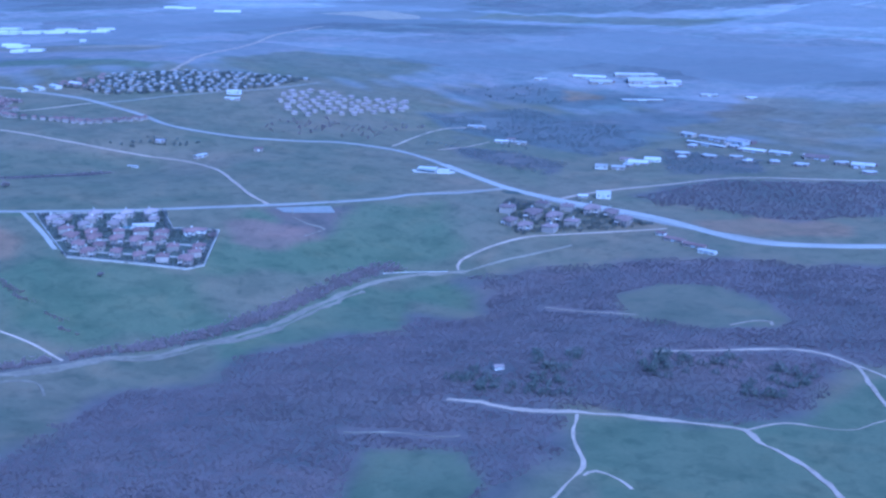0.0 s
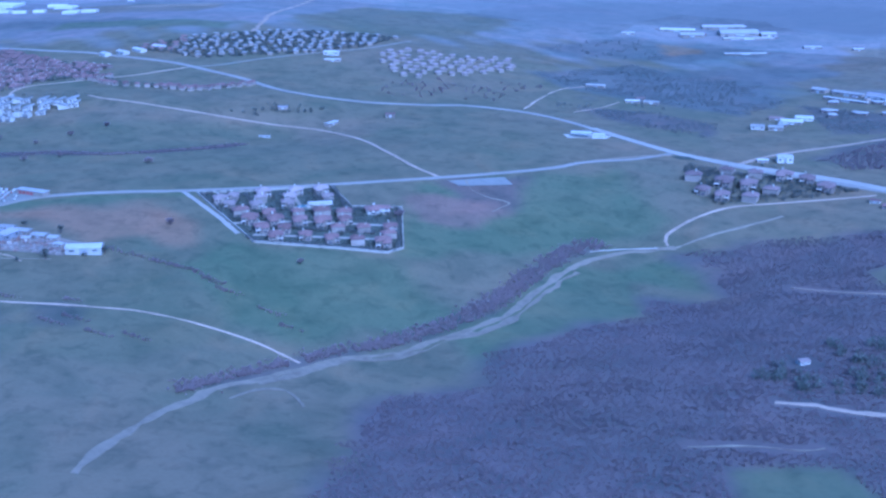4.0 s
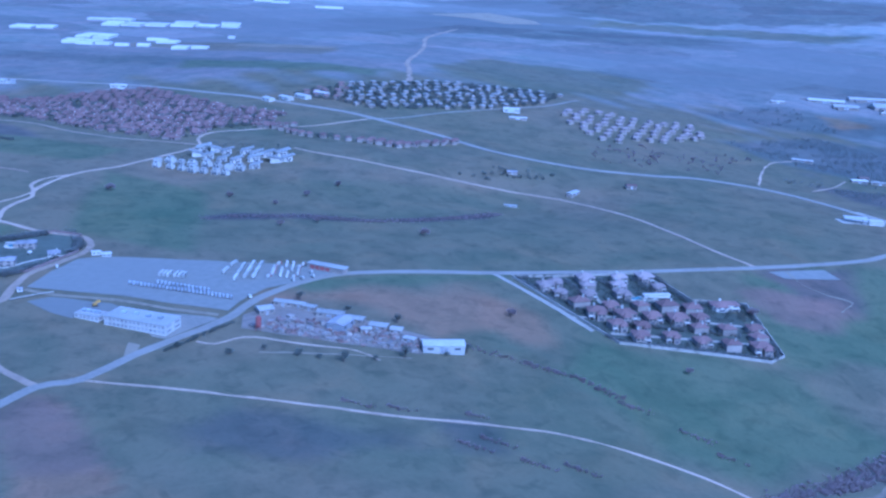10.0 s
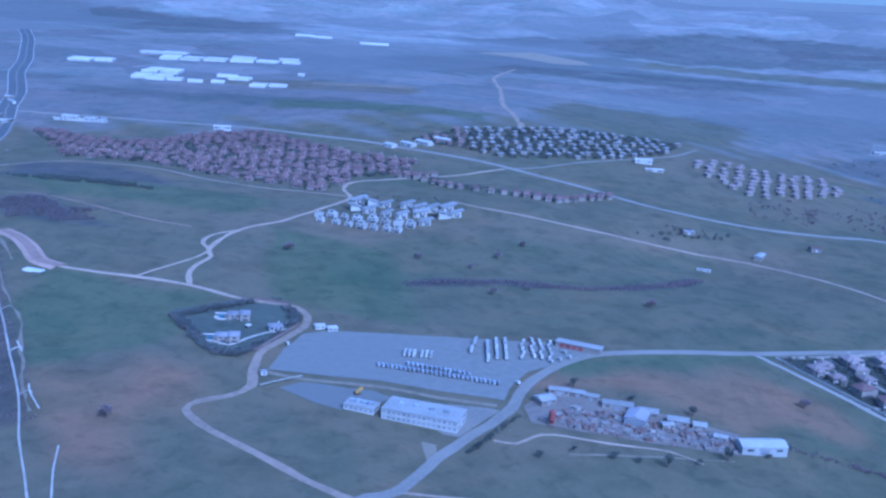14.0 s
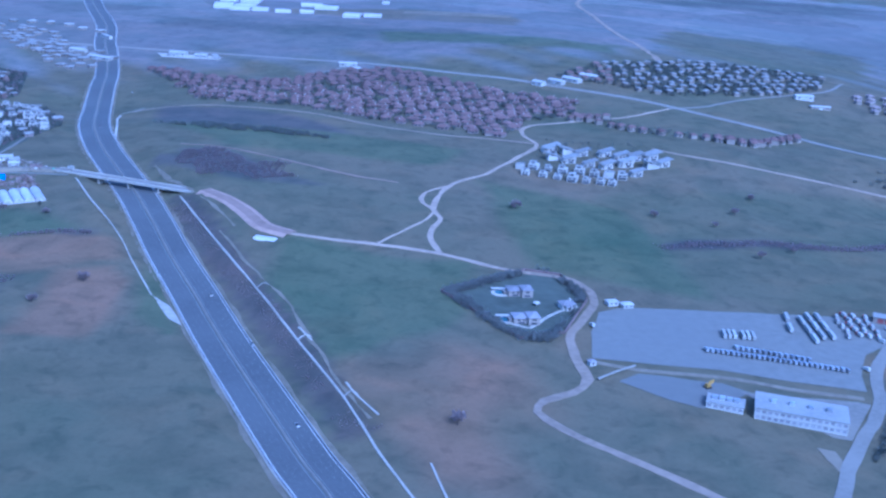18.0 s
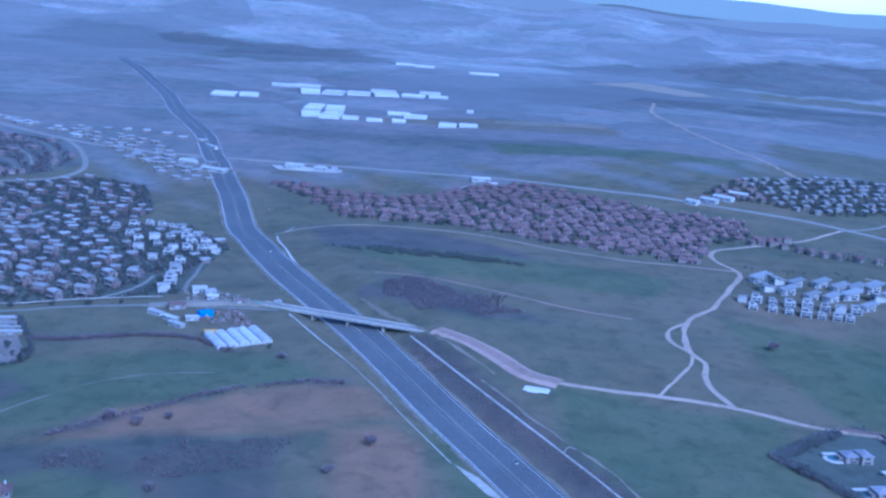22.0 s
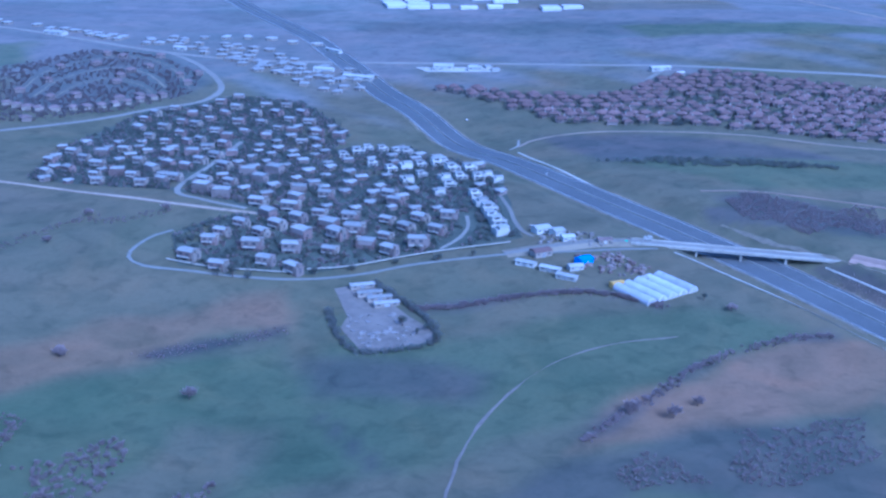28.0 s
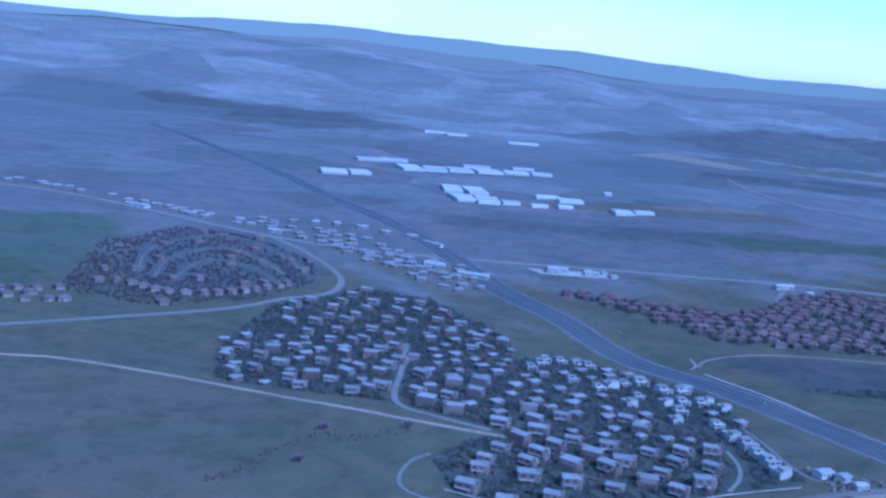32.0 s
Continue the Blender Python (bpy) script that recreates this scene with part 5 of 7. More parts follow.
TERRACES = [(-1573, 1693), (-1559, 1712), (-1548, 1738), (-1534, 1736), (-1521, 1727), (-1511, 1723), (-1548, 1649), (-1533, 1623), (-1519, 1634), (-1505, 1642), (-1508, 1598), (-1489, 1646), (-1490, 1584), (-1482, 1661), (-1479, 1618), (-1476, 1583), (-1464, 1616), (-1461, 1581), (-1453, 1590), (-1446, 1571), (-1499, 1538), (-1488, 1557), (-1522, 1578), (-1471, 1526), (-1470, 1502), (-1466, 1483), (-1466, 1465), (-1464, 1451), (-1465, 1432)]
settle([town_house("modern house with pale curved roof and brick walls", "houses of the town", s, w) for s, w in ((51, PLASTER), (52, DULL_WALL), (53, BRICKISH))], TOWN_A, -28, 22, 0.92)
settle([town_house("modern house with pale metal roof above brown walls", "houses of the town", s, w) for s, w in ((54, BRICKISH), (55, DULL_WALL), (56, PLASTER))], TOWN_B + TOWN_C, -22, 22, 0.82)
TOWN_AREA = [(-1845, 1621), (-1841, 1740), (-1788, 1925), (-1691, 2015), (-1613, 1999), (-1562, 1818), (-1583, 1734), (-1507, 1757), (-1439, 1605), (-1451, 1421), (-1539, 1400), (-1604, 1375), (-1690, 1391), (-1701, 1443), (-1646, 1494), (-1715, 1553)]
STREET = [(-1673, 1772), (-1691, 1667), (-1710, 1556), (-1685, 1518)]
street_line = [(p.x, p.y) for p in smooth(STREET + [(-1651, 1496)], 9)]
taken = street_line + TOWN_MID + TOWN_A + TOWN_B + TOWN_C + TERRACES + STREET + [(-1682, 1720), (-1702, 1612), (-1651, 1496), (-1668, 1492), (-1713, 1512)]
spare = []
for q in plots(TOWN_AREA, 9, 9, 20, 3):
    if all(math.hypot(q[0] - p[0], q[1] - p[1]) > 21 for p in taken + spare) and inside(*q, TOWN_AREA) and len(spare) < 60 and q[1] > 1530:
        spare.append(q)
infill = spare + TOWN_MID
settle([row_house("white terraced house with flat roof", "white terrace in the town", WHITE, SLATE_PALE, s, 10, 10) for s in (3, 4)], TERRACES, 12, 8)

settle([far_house("town_house", "small pale-roofed town house between gardens", "small houses of the town", SLATE_PALE, w, 10.5, 7.5, h, 1.1, s) for s, h, w in ((91, 4.8, DULL_WALL), (92, 4.2, BRICKISH))], infill, 16, 12, 0.84)

# the brown village past the town
BROWN_VILLAGE = [(-1999, 2135), (-1912, 2265), (-1815, 2236), (-1744, 2122), (-1748, 2019), (-1808, 1925), (-1914, 1851), (-2006, 1886)]
brown_spots = plots(BROWN_VILLAGE, 26, 28, 20, 7, 0.25)
far_village("brown_village", "dull brown-roofed houses among bare trees", brown_spots, TILE_DULL, DULL_WALL, 11, 8, 4.5, 2.0, 20, 25)
far_village("hill_foot_houses", "pale houses along the foot of the hill", [(p.x, p.y) for p in smooth([(-1940, 1935), (-1902, 1914), (-1866, 1923), (-1825, 1948), (-1789, 1985)], 13)], TILE_DULL, PLASTER, 10, 8, 4.5, 2.0, 20, 20)


# ---- overpass, drains and motorway furniture ----
def build_bridge():
    a, c = Vector((-1377, 1397)), Vector((-1234, 1350))
    low = ground_z(-1303, 1372)
    d = (c - a).normalized()
    n = Vector((d.y, -d.x))
    m = Matrix(((d.x, -n.x, 0, K * a.x), (d.y, -n.y, 0, K * a.y), (0, 0, 1, K * low), (0, 0, 0, 1)))
    top = thing("overpass", "grey concrete overpass carrying a lane over the motorway", "bridge")
    top.matrix_basis = m
    long = (c - a).length
    deck = part("deck", Build().box(0, -5.5, 5.2, long, 5.5, 6.6, None, 0.1), CONCRETE, top)
    part("roadway", Build().box(0, -4.4, 6.61, long, 4.4, 6.72), OLD_ASPHALT, deck, "worn asphalt roadway")
    for s in (-1, 1):
        part("parapet", Build().box(0, s * 5.0 - 0.25, 6.6, long, s * 5.0 + 0.25, 7.4), CONCRETE, deck, "low concrete parapet")
    for i in range(5):
        x = long * (0.1 + 0.2 * i)
        part("pier", Build().box(x - 0.8, -4, -2, x + 0.8, 4, 5.2, None, 0.15), CONCRETE, top, "concrete pier wall")


build_bridge()


def ramp(name, label, points, heights, width, skirt, mat):
    """A bank with a road on it; levels run along the points."""
    line = smooth(points, 6)
    n = len(line)
    hs = np.interp(np.linspace(0, 1, n), np.linspace(0, 1, len(heights)), heights)
    deck, bank = [], []
    for p, s, h in zip(line, sides(line), hs):
        row = []
        h = max(h, ground_z(p[0], p[1]) + 0.5)
        for off in (-width / 2 - skirt, -width / 2, width / 2, width / 2 + skirt):
            x, y = p[0] + s.x * off, p[1] + s.y * off
            row.append((x, y, h if abs(off) < width else ground_z(x, y) - 0.5))
        deck += row[1:3]
        bank += row
    solid(name.replace("road", "bank"), Build().add(bank, [(4 * i + k, 4 * i + k + 1, 4 * i + k + 5, 4 * i + k + 4) for i in range(n - 1) for k in (0, 2)] + [(0, 1, 2, 3)]), mat if mat is CLAY else WORN, "sandy grass bank under the overpass road", "embankment", kind="structure")
    return solid(name, Build().add(deck, [(2 * i, 2 * i + 1, 2 * i + 3, 2 * i + 2) for i in range(n - 1)]), mat, label, "road", kind="structure")


ramp("road_ramp_east", "pale clay embankment road off the overpass", [(-1236, 1351), (-1213, 1331), (-1191, 1301), (-1173, 1272), (-1150, 1258)], [8.1, 9.6, 8.8, 7.2, 6.4], 9, 7, CLAY)
road("track_east", "pale dirt track from the overpass to the estate", [(-1155, 1261), (-1130, 1254), (-1105, 1250), (-1081, 1248), (-1031, 1236), (-987, 1213), (-964, 1207)], 5, DIRT, 0.4, 1)
ramp("road_ramp_west", "grey embankment road up to the overpass", [(-1376, 1397), (-1400, 1401), (-1431, 1398), (-1468, 1392)], [8.1, 7, 5, 2], 6, 8, OLD_ASPHALT)


def gutter(label, points, width, lift=0.3, mat=None):
    return solid("drain", ribbon(Build(), smooth(points, 8), 0, width, lift, 0.3, depth=0.6), mat or CONCRETE, label, "drain", kind="structure")


gutter("pale concrete drain channel beside the motorway", [(-1256, 1347), (-1201, 1234), (-1156, 1144), (-1119, 1064), (-1087, 995), (-1062, 930), (-1040, 880), (-1014, 819)], 1.4)
gutter("short concrete drain channel in grass", [(-1036, 922), (-1028, 890), (-1017, 855)], 1.2)
gutter("concrete drain along the motorway edge", [(-1353, 1373), (-1321, 1312), (-1283, 1250), (-1255, 1190), (-1229, 1136)], 1.2)
gutter("curved concrete drain on the slope", [(-1404, 1710), (-1398, 1671), (-1384, 1618), (-1368, 1554), (-1347, 1485), (-1325, 1436), (-1300, 1387)], 2.2)
gutter("curved white drain on the bank", [(-1409, 1732), (-1399, 1743), (-1393, 1772)], 2.4)
for x, y in ((-1121, 1070), (-1086, 993), (-1160, 1153)):
    gutter("small concrete culvert crossing", [(x, y), (x + 4, y + 7), (x + 8, y + 3)], 1.0)
gutter("concrete drain below the bank", [(-1086, 1011), (-1080, 997), (-1065, 972)], 1.2)
gutter("short drain end on the bank", [(-1123, 1088), (-1112, 1068)], 1.0)
sheet("layby", "pale concrete emergency bay beside the motorway", [(-1228, 1136), (-1213, 1122), (-1199, 1092), (-1209, 1100)], CONCRETE, 0.3)


# ---- vehicle yard ----
sheet("yard_surface", "grey gravel yard for parked vehicles", [(-936, 1062), (-932, 1104), (-922, 1138), (-904, 1149), (-838, 1154), (-722, 1160), (-690, 1141), (-712, 1128), (-752, 1094), (-766, 1062), (-771, 1040), (-814, 1046), (-856, 1055), (-900, 1058)], GRAVEL, 0.2)
sheet("yard_lower", "grey gravel lot below the yard", [(-924, 1030), (-910, 1043), (-860, 1036), (-846, 1026), (-866, 1008), (-880, 1001), (-898, 1010)], GRAVEL, 0.2)
sheet("office_apron", "pale concrete apron round the office", [(-852, 1026), (-815, 1024), (-782, 1024), (-774, 1021), (-790, 996), (-802, 974), (-812, 976)], OLD_ASPHALT, 0.22)
gutter("worn earth bank along the yard", [(-936, 1056), (-907, 1048), (-854, 1044), (-815, 1034), (-776, 1029)], 4.5, 0.25, WORN)


def truck(label, group, long, body_mat, cab_mat):
    """A lorry: cab, box body, chassis and six wheels."""
    top = thing("truck", label, "truck", group)
    cab = part("cab", Build().box(-1.2, long / 2 - 2.2, 0.6, 1.2, long / 2, 2.9, None, 0.12), cab_mat, top)
    part("windscreen", Build().box(-1.0, long / 2 - 0.08, 1.7, 1.0, long / 2 + 0.03, 2.6), GLASS, cab, "dark windscreen")
    part("body", Build().box(-1.25, -long / 2, 1.0, 1.25, long / 2 - 2.5, 3.7, None, 0.06), body_mat, top)
    part("chassis", Build().box(-0.5, -long / 2, 0.6, 0.5, long / 2 - 0.3, 1.0), STEEL, top)
    for y in (long / 2 - 1.3, -long / 2 + 1.2):
        for s in (-1, 1):
            part("wheel", Build().tube(0, 0, -0.15, 0.15, 0.5, 0.5, 8, pose(s * 1.1, y, 0.5, 0, 90, 0)), RUBBER, top)
    return top


def bus(label, group):
    """A coach: body with rounded roof, window bands, wheels."""
    top = thing("coach", label, "coach", group)
    part("body", Build().box(-1.3, -6, 0.5, 1.3, 6, 3.2, None, 0.08).box(-1.15, -5.8, 3.2, 1.15, 5.8, 3.45, None, 0.2), METAL_WHITE, top)
    for s in (-1, 1):
        part("window_band", Build().box(s * 1.27 - 0.04, -5.4, 1.7, s * 1.27 + 0.04, 5.2, 2.7), GLASS, top)
        for y in (-3.6, 4.0):
            part("wheel", Build().tube(0, 0, -0.16, 0.16, 0.5, 0.5, 8, pose(s * 1.2, y, 0.5, 0, 90, 0)), RUBBER, top)
    return top


def line_up(ob, spots, size=0.9):
    for i, (x, y, turn) in enumerate(spots):
        m = at(x, y, turn, 0.2)
        if i:
            c = copy_thing(ob, m)
        else:
            ob.matrix_basis, c = m, ob
        c.scale = (size, size, size)


tip = truck("tipper truck with white cab and grey body in a long row", "trucks in the long row", 7.5, STEEL, METAL_WHITE)
row = [(-860 + 86 * i / 27, 1083 - 17 * i / 27, 12) for i in range(28)] + [(-839 + 44 * i / 13, 1089 - 11 * i / 13, 12) for i in range(14)]
line_up(tip, row, 0.72)
line_up(bus("white coach parked on gravel", "coaches in the yard"), [(-842 + 3.4 * i + (2.5 if i > 2 else 0), 1110, -4) for i in range(6)])
line_up(truck("long white trailer truck parked on gravel", "trailers in the yard", 16, METAL_WHITE, METAL_WHITE), [(-789, 1148, -8), (-792, 1129, -6)] + [(x + 0.06 * k, y + 15 * k, -2) for x, y in ((-780, 1113), (-773, 1120), (-766, 1121)) for k in range(3)])
line_up(truck("white truck with red cab parked on gravel", "red-cabbed trucks in the yard", 8, METAL_WHITE, RED), [(-754 + 7 * (i % 4) + 0.3 * (i // 4) + 0.9 * (i * 5 % 3), 1121 + 8.6 * (i // 4) + 1.5 * (i * 3 % 4), -12 + 9 * ((i * 7) % 4)) for i in range(20)], 0.8)
line_up(truck("small white van truck by the road", "vans by the yard gate", 6, METAL_WHITE, METAL_WHITE), [(-726, 1122, 40), (-733, 1117, 40), (-718, 1128, 40), (-760, 1070, 30), (-930, 1112, 20), (-721, 1138, 40)], 0.75)
for x, y in ((-911, 1154), (-901, 1151)):
    top = thing("site_cabin", "white site cabin at the yard edge", "cabin", "site cabins")
    top.matrix_basis = at(x, y, 20)
    part("wall", Build().box(-4, -3, -0.5, 4, 3, 3), METAL_WHITE, top)
    part("roof", Build().hip(-4, -3, 4, 3, 3, 0.8, 0.3), METAL_WHITE, top)
    windows(top, [(-1.8, -3, 1.8, 1.4, 1.0, 0), (1.8, -3, 1.8, 1.4, 1.0, 0)])


def build_gatehouse():
    top = thing("long_shed", "low workshop with dark front and red doors", "shed")
    top.matrix_basis = at(-708, 1149, -22, 0.2)
    part("wall", Build().box(-18, -4, -0.5, 18, 4, 4.2), PLASTER, top)
    part("roof", Build().box(-18.6, -4.8, 4.2, 18.6, 4.6, 4.7, None, 0.1), SLATE_PALE, top)
    for i in range(4):
        part("door", Build().box(-15 + i * 5, -4.08, 0, -11 + i * 5, -3.98, 3.4), DULL_RED, top, "dull red roller door")


build_gatehouse()


def block_office(x, y, turn, w, d, floors, label):
    """A long office block: wall slabs, window strips by storey, flat roof with plant."""
    top = thing("office_block", label, "office")
    top.matrix_basis = at(x, y, turn)
    h = floors * 3.6
    part("wall", Build().box(-w / 2, -d / 2, -1, w / 2, d / 2, h), WHITE, top)
    part("roof", Build().box(-w / 2 - 0.4, -d / 2 - 0.4, h, w / 2 + 0.4, d / 2 + 0.4, h + 0.5), SLATE_PALE, top)
    for f in range(floors):
        z = 1.9 + f * 3.6
        n = int(w / 3.4)
        windows(top, [(-w / 2 + (i + 0.5) * w / n, -d / 2, z, w / n * 0.62, 1.7, 0) for i in range(n)] + [(w / 2, -d / 4, z, d * 0.3, 1.7, 1), (w / 2, d / 4, z, d * 0.3, 1.7, 1)], "window", SLATE, "grey reflecting window")
        part("ledge", Build().box(-w / 2 - 0.25, -d / 2 - 0.25, z + 1.2, w / 2 + 0.25, -d / 2 + 0.05, z + 1.45), WHITE, top)
    for i in range(4):
        u = -w * 0.3 + i * w * 0.2
        part("roof_plant", Build().box(u - 1.6, -1.5, h + 0.5, u + 1.4, 1.8, h + 1.9 + 0.4 * (i % 2), None, 0.1), STEEL, top, "grey roof plant")
    return top


block_office(-825, 997, -16, 51, 22, 2, "long white two-storey office block with flat roof")
block_office(-866, 1006, -18, 21, 12, 1, "low white annex with flat roof")
sheet("annex_path", "bare clay patch beside the office", [(-826, 964), (-816, 961), (-815, 938), (-821, 936)], WORN, 0.2)


def digger(x, y, turn):
    top = thing("excavator", "yellow excavator on the gravel lot", "excavator")
    top.matrix_basis = at(x, y, turn, 0.2)
    part("tracks", Build().box(-2, -1.6, 0, 2, -0.8, 0.9).box(-2, 0.8, 0, 2, 1.6, 0.9), RUBBER, top)
    part("cab", Build().box(-1.6, -1.3, 0.9, 1.4, 1.3, 2.8, None, 0.2), YELLOW, top)
    part("boom", Build().box(1.2, -0.3, 1.5, 5, 0.3, 3.6, pose(0, 0, 0, 0, -15, 0)), YELLOW, top)


digger(-871, 1029, 30)
block = thing("estate_gate_lodge", "small white guard hut by the lane", "hut")
block.matrix_basis = at(-938, 1052, 20)
part("wall", Build().box(-2, -2, -0.5, 2, 2, 2.8), WHITE, block)
part("roof", Build().hip(-2, -2, 2, 2, 2.8, 0.8, 0.4), SLATE, block)
windows(block, [(0, -2, 1.6, 1.6, 1.0, 0)])
gutter("pale low wall of the gravel lot", [(-937, 1030), (-924, 1042), (-911, 1052)], 1.2, 1.6)

# ---- scrap and building yard ----
sheet("scrapyard_floor", "bare muddy ground of the scrap yard", [(-757, 1032), (-741, 1062), (-700, 1057), (-669, 1046), (-612, 1024), (-618, 990), (-678, 995), (-723, 1001), (-755, 1007)], MUD, 0.2)


def shed(x, y, turn, w, d, h, label, wall, roof, group="", pitch=None, lift=0.0):
    top = thing("shed", label if len(label.split()) > 3 else label + " with pitched roof", "shed", group)
    top.matrix_basis = at(x, y, turn, lift)
    part("wall", Build().box(-w / 2, -d / 2, -1, w / 2, d / 2, h), wall, top)
    part("roof", Build().hip(-w / 2, -d / 2, w / 2, d / 2, h, d * 0.16 if pitch is None else pitch, 0.4, None, 0.0), roof, top)
    part("door", Build().box(-w * 0.1, -d / 2 - 0.07, 0, w * 0.1, -d / 2 + 0.01, h * 0.75), STEEL, top)
    windows(top, [(-w * 0.32, -d / 2, h * 0.6, w * 0.14, h * 0.25, 0), (w * 0.32, -d / 2, h * 0.6, w * 0.14, h * 0.25, 0)])
    if w * d > 500:
        k = rnd.choice((-1, 1))
        part("annex", Build().box(k * w * 0.5 - 0.2 * w, d / 2 - 0.1, -1, k * w * 0.5 + 0.1 * w, d / 2 + 0.6 * d, h * 0.7), rnd.choice((SLATE, PLASTER, TILE_DULL)), top, "low annex with flat roof")
        part("loading_bay", Build().box(-k * w * 0.3 - 0.08 * w, -d / 2 - 0.5 * d, -1, -k * w * 0.3 + 0.1 * w, -d / 2 + 0.1, h * 0.6), rnd.choice((SLATE, PLASTER)), top)
    return top


shed(-603, 1003, 8, 31, 14, 6, "large white sheet-metal warehouse", METAL_WHITE, METAL_WHITE)
for x, y, t, w, d in ((-731, 1060, -8, 15, 7), (-718, 1058, -15, 9, 7), (-709, 1054, -20, 10, 6), (-692, 1045, -10, 21, 9), (-672, 1038, -12, 14, 9), (-743, 1042, 30, 12, 11), (-653, 1029, -12, 14, 9), (-639, 1025, -10, 9, 8), (-662, 1020, 10, 8, 6), (-628, 1010, -20, 9, 6)):
    shed(x, y, t, w, d, 4, "low grey-roofed shed in the scrap yard", PLASTER, SLATE_PALE, "scrap yard sheds")
shed(-682, 1024, 70, 18, 14, 6, "blue-grey roofed workshop in the scrap yard", STEEL, SLATE)
tower = thing("silo", "rusty red mixing tower in the scrap yard", "tower")
tower.matrix_basis = at(-741, 1006)
part("tank", Build().tube(0, 0, 4, 10, 2.2, 2.2, 10).tube(0, 0, 1.5, 4, 0.6, 2.2, 10).tube(0, 0, 10, 11.2, 2.2, 0.4, 10), DULL_RED, tower)
for sx in (-1, 1):
    for sy in (-1, 1):
        part("leg", Build().box(sx * 1.6 - 0.15, sy * 1.6 - 0.15, -0.5, sx * 1.6 + 0.15, sy * 1.6 + 0.15, 5), DULL_RED, tower)


def scrap_heap(name, label, corners, count, mat, seed, most=3.0, tall=2.2):
    """Heaps of odd slabs, beams and boxes."""
    r = random.Random(seed)
    b = Build()
    k = 0
    xs, ys = [p[0] for p in corners], [p[1] for p in corners]
    while k < count:
        x, y = r.uniform(min(xs), max(xs)), r.uniform(min(ys), max(ys))
        if not inside(x, y, corners):
            continue
        k += 1
        w, d, h = r.uniform(0.6, most), r.uniform(0.5, most * 0.8), r.uniform(0.4, tall)
        b.box(-w, -d, -0.3, w, d, h, pose(x, y, ground_z(x, y) + 0.2, r.uniform(-8, 8), r.uniform(-8, 8), r.uniform(0, 180)), r.uniform(0, 0.3))
    return solid(name, b, mat, label, "scrap", kind="stuff")


YARD_AREA = [(-750, 1011), (-722, 1037), (-672, 1030), (-618, 1017), (-622, 993), (-680, 997)]
scrap_heap("rust_heaps", "rusty scrap metal and machines in heaps", YARD_AREA, 150, RUST, 3)
scrap_heap("rubble_heaps", "pale rubble and panels in heaps", YARD_AREA, 170, SCRAP, 4, 3.6)
road("track_scrap", "thin dirt track round the scrap yard", [(-780, 975), (-766, 973), (-754, 986), (-740, 992), (-704, 987), (-666, 985), (-647, 972)], 2.2, DIRT, 0.2, 1)
road("track_scrap_low", "faint dirt track below the scrap yard", [(-733, 966), (-688, 973), (-625, 982)], 1.8, WORN, 0.2, 1.5)

# ---- walled estate ----
ESTATE = [(-1031, 1160), (-968, 1212), (-942, 1206), (-928, 1158), (-950, 1098), (-980, 1085)]
sheet("estate_lawn", "garden lawn inside the walled estate", ESTATE, LAWN, 0.15)


def wall_ring(name, label, corners, width, height, mat, category="wall"):
    line = [Vector(p) for p in corners]
    pts = []
    for a, c in zip(line, line[1:] + line[:1]):
        n = max(1, int((c - a).length / 6))
        pts += [a.lerp(c, i / n) for i in range(n)]
    pts.append(pts[0])
    return solid(name, ribbon(Build(), pts, 0, width, height, depth=height + 0.6), mat, label, category, kind="structure")


wall_ring("wall_estate", "dark stone wall round the estate", ESTATE, 0.8, 2.0, BRICKISH)
for x, y, t, s in ((-977, 1164, 10, 71), (-976, 1115, 10, 72)):
    top = thing("mansion", "large white villa with grey roof and round pool terrace", "house", "estate mansions")
    top.matrix_basis = at(x, y, t) @ Matrix.Diagonal((0.85, 0.85, 0.62, 1))
    part("wall", Build().box(-9, -6, -1, 6, 6, 7).box(2, -9, -1, 11, 4, 9).box(-12, -3, -1, -8.9, 4, 4), PLASTER, top)
    part("roof", Build().hip(-9, -6, 3, 6, 7, 2.4, 0.6).hip(2, -9, 11, 4, 9, 2.6, 0.6), SLATE, top)
    terrace = part("terrace", Build().tube(-14, 2, -0.5, 0.6, 8, 8, 16), CONCRETE, top, "round pale terrace")
    part("pool", Build().tube(-14, 3, 0.6, 0.64, 4.5, 4.5, 14), POOL, terrace, "round swimming pool")
    part("pergola", Build().box(-21, 5, 3.2, -8, 9, 3.5).box(-21, 5, -0.5, -20.6, 5.4, 3.2).box(-8.4, 5, -0.5, -8, 5.4, 3.2).box(-21, 8.6, -0.5, -20.6, 9, 3.2), WHITE, top)
    windows(top, [(-5, -6, 4.8, 2.4, 1.8, 0), (-1, -6, 4.8, 2.4, 1.8, 0), (-3, -6, 1.5, 5, 2, 0), (6.5, -9, 6.5, 3.5, 2, 0), (6.5, -9, 2, 5, 2.4, 0), (11, -3, 6, 3, 2, 1)])
lodge = cottage("small grey lodge inside the estate", "", SLATE, WHITE, 10, 8, 4, 1.8, 73)
lodge.matrix_basis = at(-944, 1143, 20)
road("path_estate", "pale paved drive inside the estate", [(-936, 1146), (-950, 1135), (-962, 1120), (-972, 1104), (-985, 1110)], 2.6, CONCRETE, 0.3)
solid("estate_gazebo", Build().tube(0, 0, 2.6, 3.8, 2.6, 0.2, 8, pose(-965, 1143, ground_z(-965, 1143))).tube(-965, 1143, -0.5, 2.6, 0.3, 0.3, 6), WHITE, "small white garden gazebo", "gazebo")

